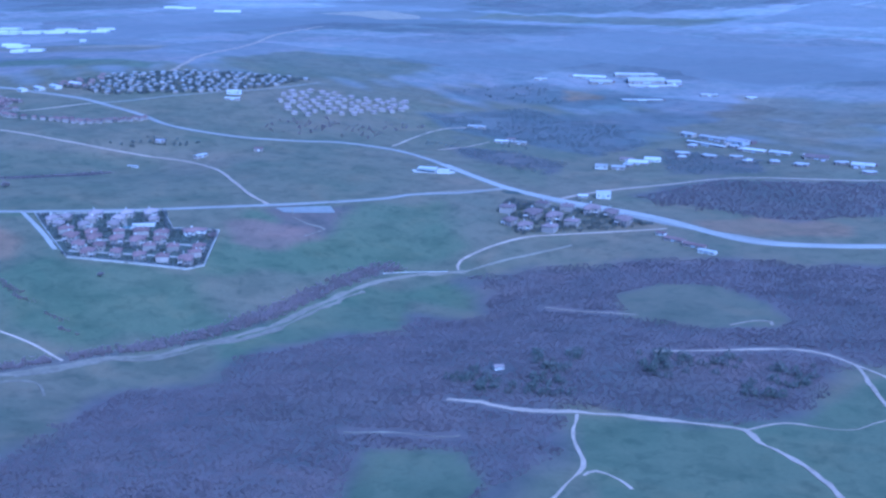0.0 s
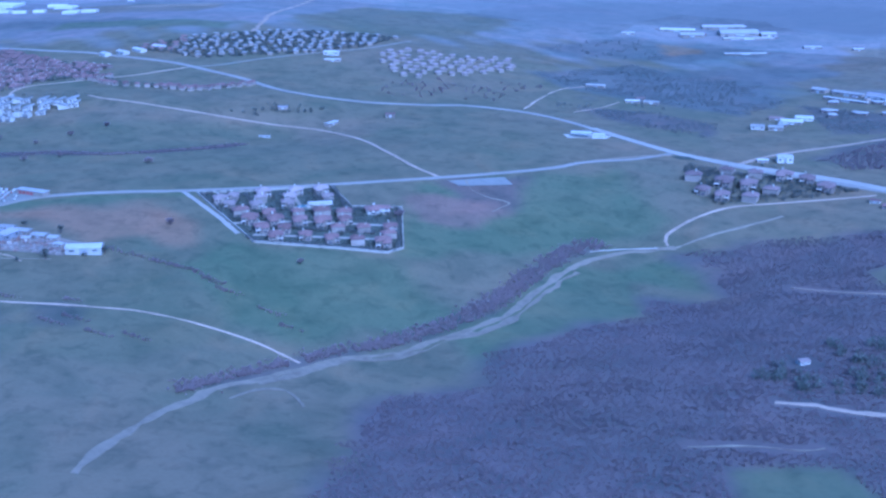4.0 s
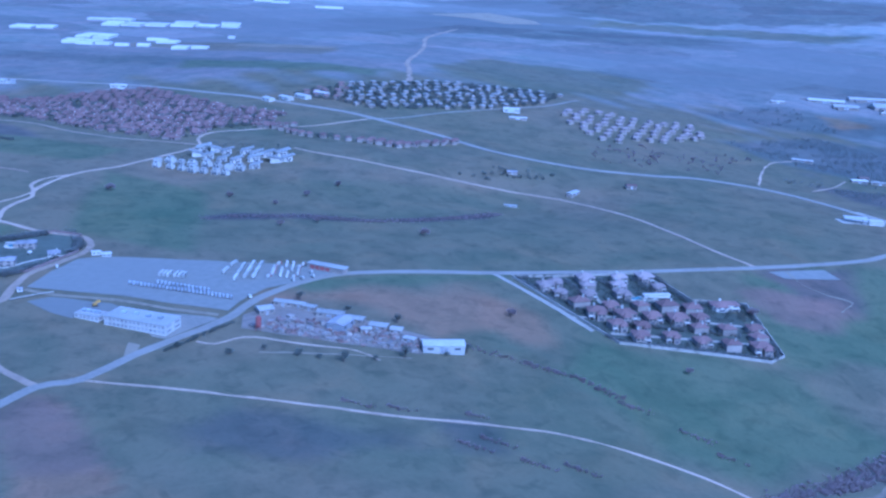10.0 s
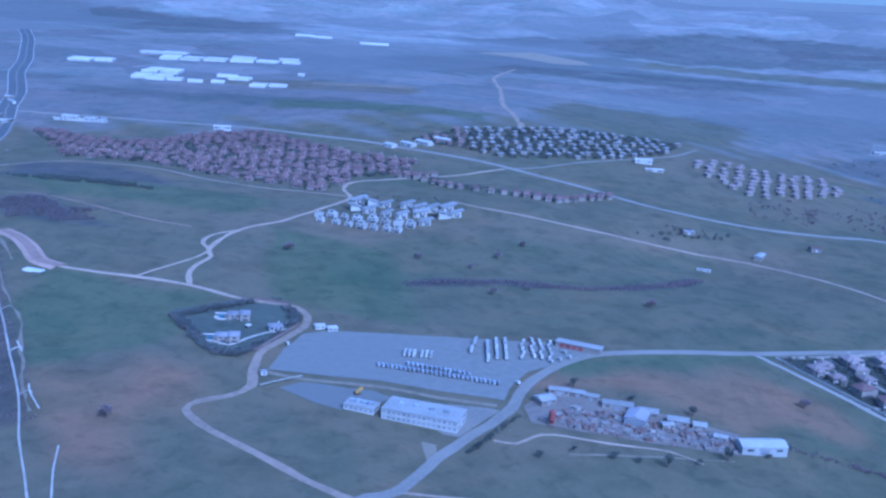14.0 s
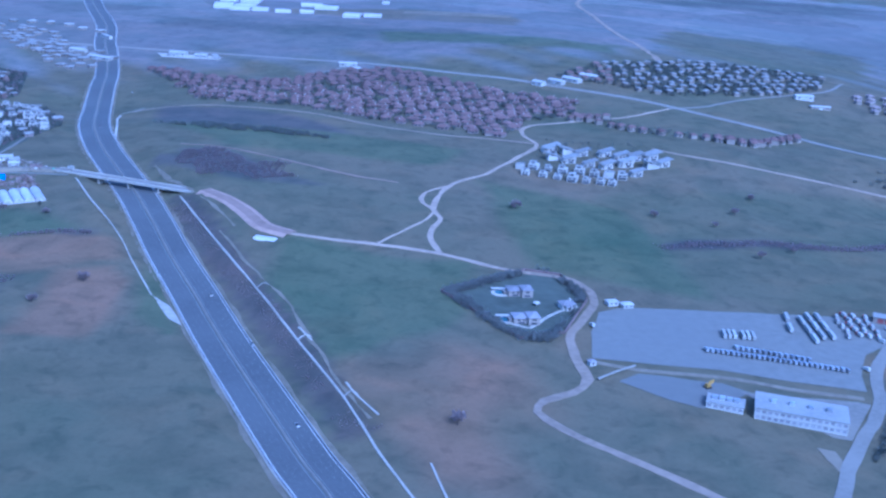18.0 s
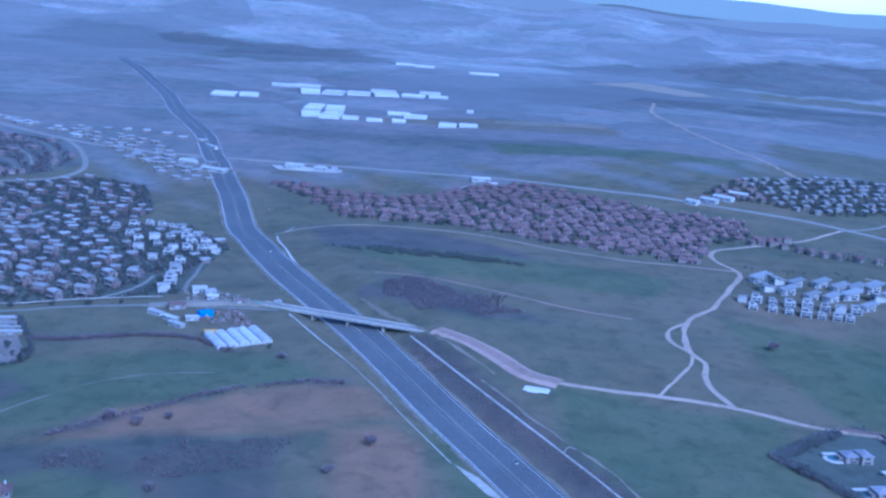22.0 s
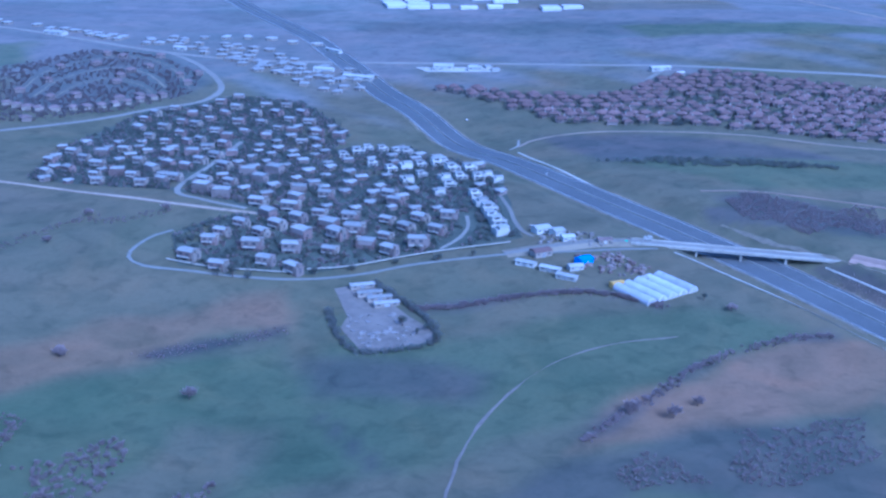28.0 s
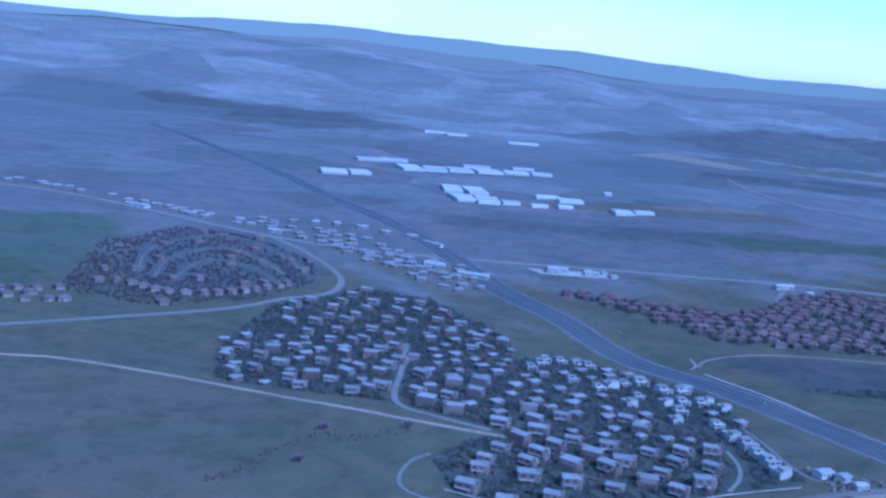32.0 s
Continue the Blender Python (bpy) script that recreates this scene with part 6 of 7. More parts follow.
# ---- villa compound wall, pool and gardens ----
COMPOUND = [(-547, 1172), (-420, 1227), (-389, 1166), (-339, 1173), (-329, 1077), (-343, 1062), (-465, 1057), (-514, 1124)]
sheet("compound_lawn", "dark gardens between the villas", COMPOUND, LAWN, 0.12)
wall_ring("wall_compound", "pale low wall round the villa compound", COMPOUND, 0.9, 2.2, CONCRETE)
pool = thing("swimming_pool", "bright blue outdoor pool with pale deck", "pool")
pool.matrix_basis = at(-434, 1160, 14)
part("deck", Build().box(-12, -6, -0.5, 14, 6, 0.5), CONCRETE, pool)
part("water", Build().box(-9, -3.5, 0.5, 0, 3.5, 0.56), POOL, pool)
part("pavilion", Build().box(2, -2, 0.5, 26, 3, 3.4).box(1.5, -2.5, 3.4, 26.5, 3.5, 3.8), WHITE, pool)
for q in ([(-487, 1190), (-475, 1149), (-470, 1136)], [(-455, 1199), (-440, 1160)], [(-500, 1098), (-440, 1116), (-352, 1125)], [(-470, 1075), (-352, 1091)]):
    road("lane_compound", "narrow paved lane between the villas", q, 4, OLD_ASPHALT, 0.22)
club = villa("long clubhouse with red roof at the compound edge", "", TILE, WHITE, 9)
club.matrix_basis = at(-362, 1159, 8) @ Matrix.Diagonal((1.7, 1, 0.8, 1))
sheet("lot_gravel", "grey gravel lot by the road fork", [(-297, 1267), (-236, 1291), (-226, 1271), (-284, 1252)], GRAVEL, 0.18)

# ---- farms, workshops and sheds on the plain ----
for x, y, t, w, d, h, lab, wall, roof in (
    (-464, 1532, 60, 22, 9, 4, "white-roofed farm barn", PLASTER, METAL_WHITE), (-390, 1573, 10, 14, 10, 5, "small farmhouse with red roof", PLASTER, TILE),
    (-536, 1577, 0, 14, 8, 4, "grey farm shed among trees", PLASTER, SLATE), (-540, 1469, -10, 16, 4, 2.5, "low white trough shed in pasture", METAL_WHITE, METAL_WHITE),
    (-527, 1965, 0, 28, 14, 6, "white-roofed hall beside the north village", WHITE, METAL_WHITE), (-518, 1918, 0, 30, 8, 4, "long pale shed by the road", PLASTER, METAL_WHITE),
    (-44, 1772, -5, 24, 10, 4, "pale-roofed farm building on the slope", PLASTER, METAL_WHITE), (-16, 1770, -12, 26, 10, 4, "long farm shed on the slope", PLASTER, SLATE_PALE), (-30, 1797, 5, 16, 9, 4, "farmhouse with faded tile roof", PLASTER, TILE_DULL), (-90, 1892, -18, 34, 9, 4, "pale low building on the hill", PLASTER, METAL_WHITE),
    (96, 1402, -5, 20, 15, 8, "white roadside hall by the junction", WHITE, SLATE_PALE), (70, 1400, -5, 14, 8, 3.5, "low workshop by the junction", PLASTER, METAL_WHITE),
    (104, 1592, -8, 22, 14, 7, "white factory block on the slope", WHITE, SLATE_PALE), (128, 1590, -8, 24, 14, 6, "pale factory hall on the slope", PLASTER, SLATE_PALE), (160, 1636, -10, 36, 22, 5, "white factory hall with bright roof", WHITE, METAL_WHITE), (184, 1664, -10, 30, 20, 5, "bright-roofed hall behind the factory", WHITE, METAL_WHITE), (146, 1664, -10, 26, 14, 4, "red-roofed store behind the factory", PLASTER, TILE_DULL),
    (268, 1900, -42, 30, 20, 7, "pale works building on the hill", PLASTER, SLATE_PALE), (304, 1868, -42, 60, 18, 6, "long pale works building", PLASTER, SLATE_PALE), (336, 1824, -42, 40, 30, 9, "tall blue-grey works hall", STEEL, SLATE), (284, 1812, -42, 90, 8, 5, "long low white works range", WHITE, METAL_WHITE),
    (350, 1752, -30, 42, 16, 5, "white works hall beyond the copse", WHITE, METAL_WHITE), (384, 1728, -30, 40, 18, 5, "pale works hall", PLASTER, METAL_WHITE), (430, 1690, -20, 42, 26, 5.0, "red-roofed works hall", PLASTER, TILE_DULL), (478, 1620, -20, 39, 22, 5.0, "white works hall by the road", WHITE, METAL_WHITE),
    (163, 1211, -35, 25, 11, 3.5, "farm building with red tile roof", PLASTER, TILE), (182, 1188, -35, 28, 10, 3.5, "long red-roofed stable", PLASTER, TILE), (192, 1164, -35, 22, 8, 3.5, "white farm shed", WHITE, METAL_WHITE), (151, 1235, -30, 11, 9, 3.5, "white cottage by the lane", WHITE, TILE),
    (130, 2520, -12, 90, 24, 5, "long bright white warehouse far off", WHITE, METAL_WHITE), (152, 2462, -8, 60, 30, 6, "bright white warehouse of the complex", WHITE, METAL_WHITE), (232, 2562, 0, 110, 26, 5, "long white distribution hall", WHITE, METAL_WHITE), (250, 2484, 3, 100, 46, 7, "large white warehouse complex", WHITE, METAL_WHITE), (308, 2470, 5, 40, 30, 6, "white hall at the complex edge", WHITE, METAL_WHITE), (262, 2432, 3, 130, 12, 4, "low pale loading range", PLASTER, METAL_WHITE), (224, 2274, 2, 100, 10, 3, "long low pale shed far off", PLASTER, METAL_WHITE),
    (365, 2333, 0, 42, 16, 3.7, "pale sheds far off", WHITE, METAL_WHITE), (444, 2300, 0, 25, 14, 3.7, "pale shed far off", PLASTER, METAL_WHITE), (21, 2477, 0, 34, 14, 3.7, "pale shed in the far wood", PLASTER, METAL_WHITE),
):
    far = 0.8 if y > 1500 and x > 0 else 0.9
    shed(x, y, t, w * far, d * far, h * far, lab, PLASTER if wall is WHITE and w > 35 else wall, roof, "buildings on the plain")
fuel = thing("fuel_station", "roadside fuel station with white canopy", "fuel station")
fuel.matrix_basis = at(-138, 1500, -10)
part("canopy", Build().box(-13, -7, 5, 13, 7, 6), METAL_WHITE, fuel)
for sx in (-8, 0, 8):
    part("column", Build().box(sx - 0.4, -0.4, -0.5, sx + 0.4, 0.4, 5), WHITE, fuel)
part("kiosk", Build().box(15, -5, -0.5, 30, 5, 4.2).box(14.5, -5.5, 4.2, 30.5, 5.5, 4.6), WHITE, fuel)
sheet("fuel_forecourt", "pale concrete forecourt", [(-160, 1508), (-118, 1520), (-98, 1512), (-108, 1492), (-156, 1488)], CONCRETE, 0.25)
hut = shed(-20, 839, 20, 8, 6, 3.2, "small white hut in a wood clearing", WHITE, TILE_PALE)

# ---- greenhouses ----
def polytunnel(x, y, turn, w, long, label, group, lift=0.0):
    """A film tunnel on hoops."""
    top = thing("greenhouse", label, "greenhouse", group)
    top.matrix_basis = at(x, y, turn, lift)
    n = 8
    vs, fs = [], []
    for k in (0, 1):
        for i in range(n + 1):
            a = math.pi * i / n
            vs.append((-long / 2 + k * long, -w / 2 * math.cos(a), 0.6 + w * 0.42 * math.sin(a)))
    for i in range(n):
        fs.append((i, i + 1, n + 2 + i, n + 1 + i))
    fs += [tuple(range(n, -1, -1)), tuple(range(n + 1, 2 * n + 2))]
    part("film", Build().add(vs, fs), FILM, top)
    part("base", Build().box(-long / 2, -w / 2, -0.8, long / 2, w / 2, 0.62), CONCRETE, top)
    for x in (-long / 2 - 0.02, long / 2 - 0.06):
        part("end_door", Build().box(x, -1, 0.1, x + 0.08, 1, 2.6), STEEL, top)
    return top


for i in range(5):
    polytunnel(-1399 + 7.6 * i, 1306 + 3.6 * i, -62, 8.2, 32, "white plastic polytunnel beside its neighbours", "polytunnels below the town")
for i, (x, y, w, l) in enumerate([(-1463, 2783, 80, 34), (-1422, 2772, 80, 36), (-1462, 2676, 66, 36), (-1421, 2660, 66, 38), (-1384, 2642, 26, 30), (-1295, 2739, 20, 44), (-1261, 2702, 36, 44), (-1292, 2622, 18, 26), (-1338, 2620, 14, 30), (-1201, 2585, 44, 32), (-1163, 2588, 22, 34), (-1502, 3083, 80, 44), (-1448, 3086, 66, 48), (-1393, 3099, 60, 52), (-1331, 3106, 56, 56), (-1268, 3113, 50, 52), (-1211, 3117, 30, 44), (-1575, 3200, 36, 60), (-1520, 3215, 40, 60), (-1670, 2930, 60, 50), (-1620, 2945, 50, 40), (-1300, 4061, 30, 60), (-1240, 4030, 30, 60), (-1063, 3926, 24, 90), (-1149, 2835, 14, 14), (-1340, 3190, 20, 60), (-1230, 3210, 16, 50)]):
    top = thing("greenhouse", "broad white glasshouse block far off", "greenhouse", "far glasshouses")
    top.matrix_basis = at(x, y, -4 + 5 * (i % 3))
    part("wall", Build().box(-l / 2, -w / 2, -2, l / 2, w / 2, 4), FILM, top)
    b = Build()
    n = max(2, int(w / 14))
    for k in range(n):
        part("roof_bay", Build().hip(-l / 2, -w / 2 + k * w / n, l / 2, -w / 2 + (k + 1) * w / n, 4, 2.0, 0.1, None, 0.0), FILM, top)
sheet("sand_far", "pale bare field far off", [(-1106, 2710), (-1044, 2737), (-886, 2719), (-899, 2658), (-1019, 2650), (-1109, 2663)], WORN, 0.3)
sheet("sand_far_b", "pale bare fields beyond the wood", [(-741, 3933), (-541, 4174), (-394, 3974), (-378, 3838), (-495, 3758), (-600, 3891)], WORN, 0.5)

# ---- along the motorway near the overpass ----
for x, y, t, w, d, h, wall, roof, lab in ((-1435, 1431, 20, 12, 9, 4, WHITE, METAL_WHITE, "white workshop by the town"), (-1425, 1423, 30, 9, 8, 4, WHITE, METAL_WHITE, "white shed by the town"), (-1420, 1410, 10, 9, 7, 3.5, WHITE, METAL_WHITE, "small white shed"), (-1444, 1385, 20, 13, 9, 4, PLASTER, TILE, "cottage with red roof"), (-1457, 1369, -35, 14, 5, 3, WHITE, METAL_WHITE, "row of white cabins"), (-1443, 1356, -35, 14, 5, 3, WHITE, METAL_WHITE, "row of white cabins"), (-1435, 1341, -35, 14, 5, 3, WHITE, METAL_WHITE, "row of white cabins"), (-1426, 1356, 10, 10, 6, 3, WHITE, METAL_WHITE, "white cabin beside sheds"), (-1396, 1399, 5, 10, 6, 3.5, PLASTER, TILE_DULL, "brown-roofed shed by the ramp"), (-1406, 1323, 20, 9, 5, 3, YELLOW, YELLOW, "yellow-roofed shed by the tunnels"), (-1386, 1328, 15, 9, 5, 3, WHITE, METAL_WHITE, "white shed by the tunnels")):
    shed(x, y, t, w, d, h, lab, wall, roof, "sheds below the town")
tarp = shed(-1418, 1366, 30, 10, 8, 3.5, "blue tarpaulin-covered shed", BLUE, BLUE)
scrap_heap("builders_clutter", "builders' materials and junk beside the sheds", [(-1426, 1379), (-1391, 1378), (-1371, 1335), (-1401, 1339), (-1431, 1362)], 70, RUST, 8, 2.2)
scrap_heap("roadside_clutter", "pale crates and materials by the ramp", [(-1441, 1443), (-1402, 1422), (-1373, 1403), (-1401, 1392), (-1441, 1405)], 60, SCRAP, 9, 2.0)
net = solid("green_sheet", Build().box(-3, -2, 0, 3, 2, 1.2, pose(-1379, 1398, ground_z(-1379, 1398), 0, 0, 20), 0.5), GREEN, "green netting over stacked goods", "net")
van = truck("white van at the ramp", "", 6, METAL_WHITE, METAL_WHITE)
van.matrix_basis = at(-1365, 1398, 70, 0.2)
tarp_e = solid("pale_tarpaulin", Build().box(-9, -4, 0, 9, 4, 1.0, pose(-1168, 1245, ground_z(-1168, 1245), 0, 0, -15), 0.8).box(-6, -6, 0, 2, -3.8, 0.7, pose(-1168, 1245, ground_z(-1168, 1245), 0, 0, -15), 0.4), FILM, "pale tarpaulin over stored goods in grass", "tarpaulin")

# bare yard with hedges below the town
sheet("farmyard", "bare pale yard between hedges", [(-1586, 1353), (-1563, 1359), (-1548, 1319), (-1527, 1279), (-1527, 1269), (-1571, 1261), (-1583, 1296), (-1579, 1311)], MUD, 0.2)
for x, y in ((-1568, 1352), (-1564, 1340), (-1558, 1332), (-1554, 1323)):
    shed(x, y, 10, 16, 4.5, 2.8, "long low shed with pale roof", PLASTER, SLATE_PALE, "farmyard sheds")
scrap_heap("farm_rubble", "low earth-coloured slabs on the farmyard", [(-1582, 1311), (-1571, 1269), (-1534, 1274), (-1550, 1311)], 46, SCRAP, 12, 2.6, 0.5)
cottage_c = cottage("lone cottage with red roof below the fields", "", TILE, PLASTER, 12, 9, 4.5, 2.4, 81)
cottage_c.matrix_basis = at(-1466, 1057, 10)

# ---- industry beside the motorway, beyond the town ----
for x, y, t, w, d, lab in ((-1545, 2115, -25, 40, 12, "long white-roofed works hall"), (-1589, 2151, -20, 26, 12, "pale works hall near the motorway"), (-1432, 2137, -8, 26, 14, "white depot beside the motorway"), (-1393, 2115, -8, 18, 9, "white depot annex on a lot"), (-1167, 2044, 10, 26, 9, "red-fronted roadside hall"), (-1153, 2008, 30, 12, 8, "white roadside kiosk by the village"), (-1789, 2276, -25, 18, 9, "white store by the old road"), (-1575, 2257, -50, 30, 6, "long pale shed by the road"), (-1981, 2383, -30, 34, 14, "white works hall far off")):
    shed(x, y, t, w, d, 4.5, lab, WHITE, METAL_WHITE, "works beside the motorway")
far_village("works_cluster", "pale workshops and stores beside the motorway", plots([(-1737, 2234), (-1695, 2201), (-1550, 2181), (-1515, 2113), (-1553, 2088), (-1617, 2111), (-1683, 2143)], 20, 22, -20, 6, 0.75), SLATE_PALE, PLASTER, 15, 9, 3.5, 1.2, -20, 15)
far_village("road_works_cluster", "pale workshops along the old road", plots([(-2200, 2531), (-2041, 2456), (-1901, 2350), (-1789, 2276), (-1810, 2318), (-1941, 2412), (-2080, 2493), (-2200, 2570)], 22, 18, -30, 6, 0.8), METAL_WHITE, PLASTER, 15, 9, 3.5, 1.2, -30, 15)
far_village("depot_cluster", "small stores round the motorway depot", plots([(-1471, 2158), (-1376, 2132), (-1365, 2096), (-1459, 2129)], 22, 18, -8, 4, 0.6), SLATE_PALE, WHITE, 12, 8, 3, 1.0, -8, 10)
far_village("west_cottages", "low cottages by the west road", plots([(-2066, 1877), (-1996, 1908), (-1975, 1837), (-2056, 1805)], 20, 22, 20, 5, 0.8), TILE_DULL, PLASTER, 11, 8, 4, 2, 20, 20)
far_village("north_works", "pale stores north of the old road", plots([(-1769, 2327), (-1636, 2291), (-1555, 2268), (-1557, 2318), (-1699, 2395)], 40, 34, -10, 10, 0.5), METAL_WHITE, PLASTER, 16, 9, 3.5, 1.2, -10, 25)
sheet("depot_lot", "pale concrete lot of the depot", [(-1468, 2153), (-1377, 2127), (-1370, 2096), (-1455, 2124)], CONCRETE, 0.2)
for x, y, t, w in ((-875, 1941, -40, 22), (-852, 1958, -40, 26), (-900, 1928, -40, 16), (-826, 1983, -30, 24)):
    shed(x, y, t, w, 12, 5, "white shop hall by the old road gate", WHITE, METAL_WHITE, "shops by the old road")
gutter("pale retaining wall above the stream track", [(-152, 1134), (-120, 1144), (-84, 1149)], 1.0, 1.2)
road("track_copse", "faint sandy track inside the wood", [(19, 1033), (57, 1003), (103, 980)], 2.5, DIRT, 0.3, 1.5)
road("track_copse_b", "faint sandy track at a glade", [(-123, 704), (-88, 704), (-57, 697), (-42, 700)], 1.5, WORN, 0.3, 2)
road("track_clearing", "sandy track along the clearing", [(179, 942), (203, 952), (216, 949), (215, 940)], 3, DIRT, 0.3, 1)

far_village("west_works", "pale workshops between the brown village and the motorway", plots([(-1871, 2369), (-1753, 2362), (-1635, 2249), (-1545, 2131), (-1540, 2052), (-1582, 2059), (-1663, 2129), (-1758, 2242)], 24, 22, -30, 7, 0.6), SLATE_PALE, PLASTER, 14, 9, 3.5, 1.2, -30, 25)
far_village("east_works", "pale halls and stores of the far works", plots([(129, 1616), (267, 1872), (374, 1808), (497, 1649), (488, 1556), (341, 1632)], 40, 34, -20, 9, 0.4), SLATE_PALE, DULL_WALL, 20, 11, 4, 1.4, -20, 20)
gutter("pale garden wall along the town lane", [(-1604, 1380), (-1575, 1383), (-1544, 1393), (-1516, 1401), (-1487, 1406), (-1461, 1410)], 0.9, 2.2)
gutter("low wall beside the town lane", [(-1699, 1398), (-1670, 1387), (-1633, 1380), (-1609, 1376)], 0.8, 1.6)
road("lane_terrace", "narrow lane beside the white terraces", [(-1442, 1422), (-1448, 1435), (-1450, 1459), (-1449, 1489), (-1451, 1535)], 3, OLD_ASPHALT, 0.25, 0.5)
road("lane_gardens", "narrow lane between the town gardens", [(-1511, 1409), (-1495, 1429), (-1486, 1452), (-1484, 1477)], 3, OLD_ASPHALT, 0.25, 0.5)
settle([cottage("small cottage with red roof at the scrub edge", "cottages at the scrub edge", TILE, PLASTER, 9, 7, 3.6, 2.0, s) for s in (82, 83)], [(-1418, 1027), (-1404, 1037), (-1389, 1032), (-1397, 1000), (-1383, 1007)], 10, 20)


# ---- plants ----
def clump(r, size, n, flat=0.8):
    """A ragged ball of small leaf faces, as numpy corners."""
    u = r.normal(size=(n, 3))
    u /= np.linalg.norm(u, axis=1)[:, None]
    c = u * (size * r.uniform(0.55, 1.0, n))[:, None] * (1, 1, flat)
    a, b = r.normal(size=(n, 3)), r.normal(size=(n, 3))
    s = size * r.uniform(0.1, 0.24, n)[:, None]
    a *= s / np.linalg.norm(a, axis=1)[:, None]
    b *= s / np.linalg.norm(b, axis=1)[:, None]
    return np.stack([c - a - b, c + a - b, c + a + b, c - a + b], 1)


def twiggy(r, n):
    """A bare bush: thin upright twigs fanning from a foot, as numpy corners."""
    foot = np.stack([r.uniform(-0.35, 0.35, n), r.uniform(-0.35, 0.35, n), r.uniform(-0.7, 0.1, n)], 1)
    way = np.stack([r.normal(0, 0.55, n), r.normal(0, 0.55, n), r.uniform(0.25, 1.0, n)], 1)
    way *= (r.uniform(0.7, 1.5, n) / np.linalg.norm(way, axis=1))[:, None]
    side = np.cross(way, r.normal(size=(n, 3)))
    side *= (r.uniform(0.04, 0.11, n) / np.linalg.norm(side, axis=1))[:, None]
    tip = foot + way
    return np.stack([foot - side, foot + side, tip + side * 1.3, tip - side * 1.3], 1)


def leaf_mesh(name, quads, mat):
    v = (K * quads.reshape(-1, 3)).astype(np.float32)
    me = bpy.data.meshes.new(name)
    n = len(v) // 4
    me.vertices.add(len(v))
    me.vertices.foreach_set("co", v.ravel())
    me.loops.add(len(v))
    me.loops.foreach_set("vertex_index", np.arange(len(v)))
    me.polygons.add(n)
    me.polygons.foreach_set("loop_start", np.arange(0, 4 * n, 4))
    me.polygons.foreach_set("loop_total", np.full(n, 4))
    me.update()
    me.materials.append(mat)
    return me


def thicket(name, label, places, mat, seed, low=2.0, high=4.0, leaves=40, category="trees", squash=0.9):
    """Many bushes or far trees as one growth."""
    r = np.random.default_rng(seed)
    if mat in (TWIGS, BRUSH, DUSK):
        low, high = low * 0.55, high * 0.55
    free = [p for p in places if (int(p[0] // 4), int(p[1] // 4)) not in PAVED] or places
    kinds = [twiggy(r, leaves) if mat in (TWIGS, BRUSH, DUSK) else clump(r, 1.0, leaves, squash) for _ in range(8)]
    out = []
    for x, y in free:
        s = r.uniform(low, high)
        out.append(kinds[r.integers(8)] * s + np.array([x, y, ground_z(x, y) + s * squash * 0.75]))
    ob = new(name, leaf_mesh(name, np.concatenate(out), mat))
    return tagged(ob, label, category, kind="stuff")


def scatter(corners, gap, seed, edge=0.0, patchy=0.0, scale=45.0):
    r = random.Random(seed)
    xs, ys = [p[0] for p in corners], [p[1] for p in corners]
    area = (max(xs) - min(xs)) * (max(ys) - min(ys))
    out = []
    for _ in range(int(area / gap / gap)):
        x, y = r.uniform(min(xs), max(xs)), r.uniform(min(ys), max(ys))
        k = edge * noise.noise((x / 30, y / 30, seed))
        if inside(x + k, y + k * 0.7, corners) and (not patchy or noise.noise((x / scale, y / scale, seed + 0.5)) > patchy - 0.5):
            out.append((x, y))
    return out


def along(points, gap, wide, seed, keep=1.0):
    r = random.Random(seed)
    wide *= 1.35
    return [(p[0] + r.triangular(-wide, wide, 0), p[1] + r.triangular(-wide, wide, 0)) for p in smooth(points, gap * 0.5) if r.random() < keep * (1.0 if gap > 1.3 else 0.35 + 0.9 * (0.5 + noise.noise((p[0] / 14, p[1] / 14, seed))))]


def hedge_line(label, points, gap=2.2, wide=0.8, seed=1, low=1.3, high=2.2, mat=None, name="hedge"):
    return thicket(name, label, along(points, gap, wide, seed), mat or HEDGE, seed, low, high, 26, "hedge", 1.1)


def tree(label, group, mat, height, spread_r, seed, leaves=260):
    """A tree: tapered trunk, limbs, and a crown of many small faces in uneven clumps."""
    top = thing("tree", label, "tree", group)
    r = np.random.default_rng(seed)
    b = Build().tube(0, 0, -0.6, height * 0.45, height * 0.03 + 0.1, height * 0.018, 6)
    quads = []
    for i in range(7):
        a = i * 2.4 + r.uniform(-0.4, 0.4)
        h0, h1 = height * r.uniform(0.25, 0.45), height * r.uniform(0.5, 0.85)
        reach = spread_r * r.uniform(0.3, 0.75)
        d = Vector((math.cos(a) * reach, math.sin(a) * reach, h1 - h0))
        m = Matrix.Translation((0, 0, h0)) @ d.to_track_quat("Z", "Y").to_matrix().to_4x4()
        b.tube(0, 0, 0, d.length, 0.12 * height / 8, 0.04, 5, m)
        quads.append((twiggy(r, leaves // 7) * spread_r * 0.5 if mat in (TWIGS, BRUSH, DUSK) else clump(r, spread_r * r.uniform(0.4, 0.62), leaves // 7, 0.85)) + np.array([d.x, d.y, h1 * 0.9]))
    part("trunk", b, BARK, top)
    crown = new("crown", leaf_mesh("crown", np.concatenate(quads), mat))
    crown.parent = top
    return top


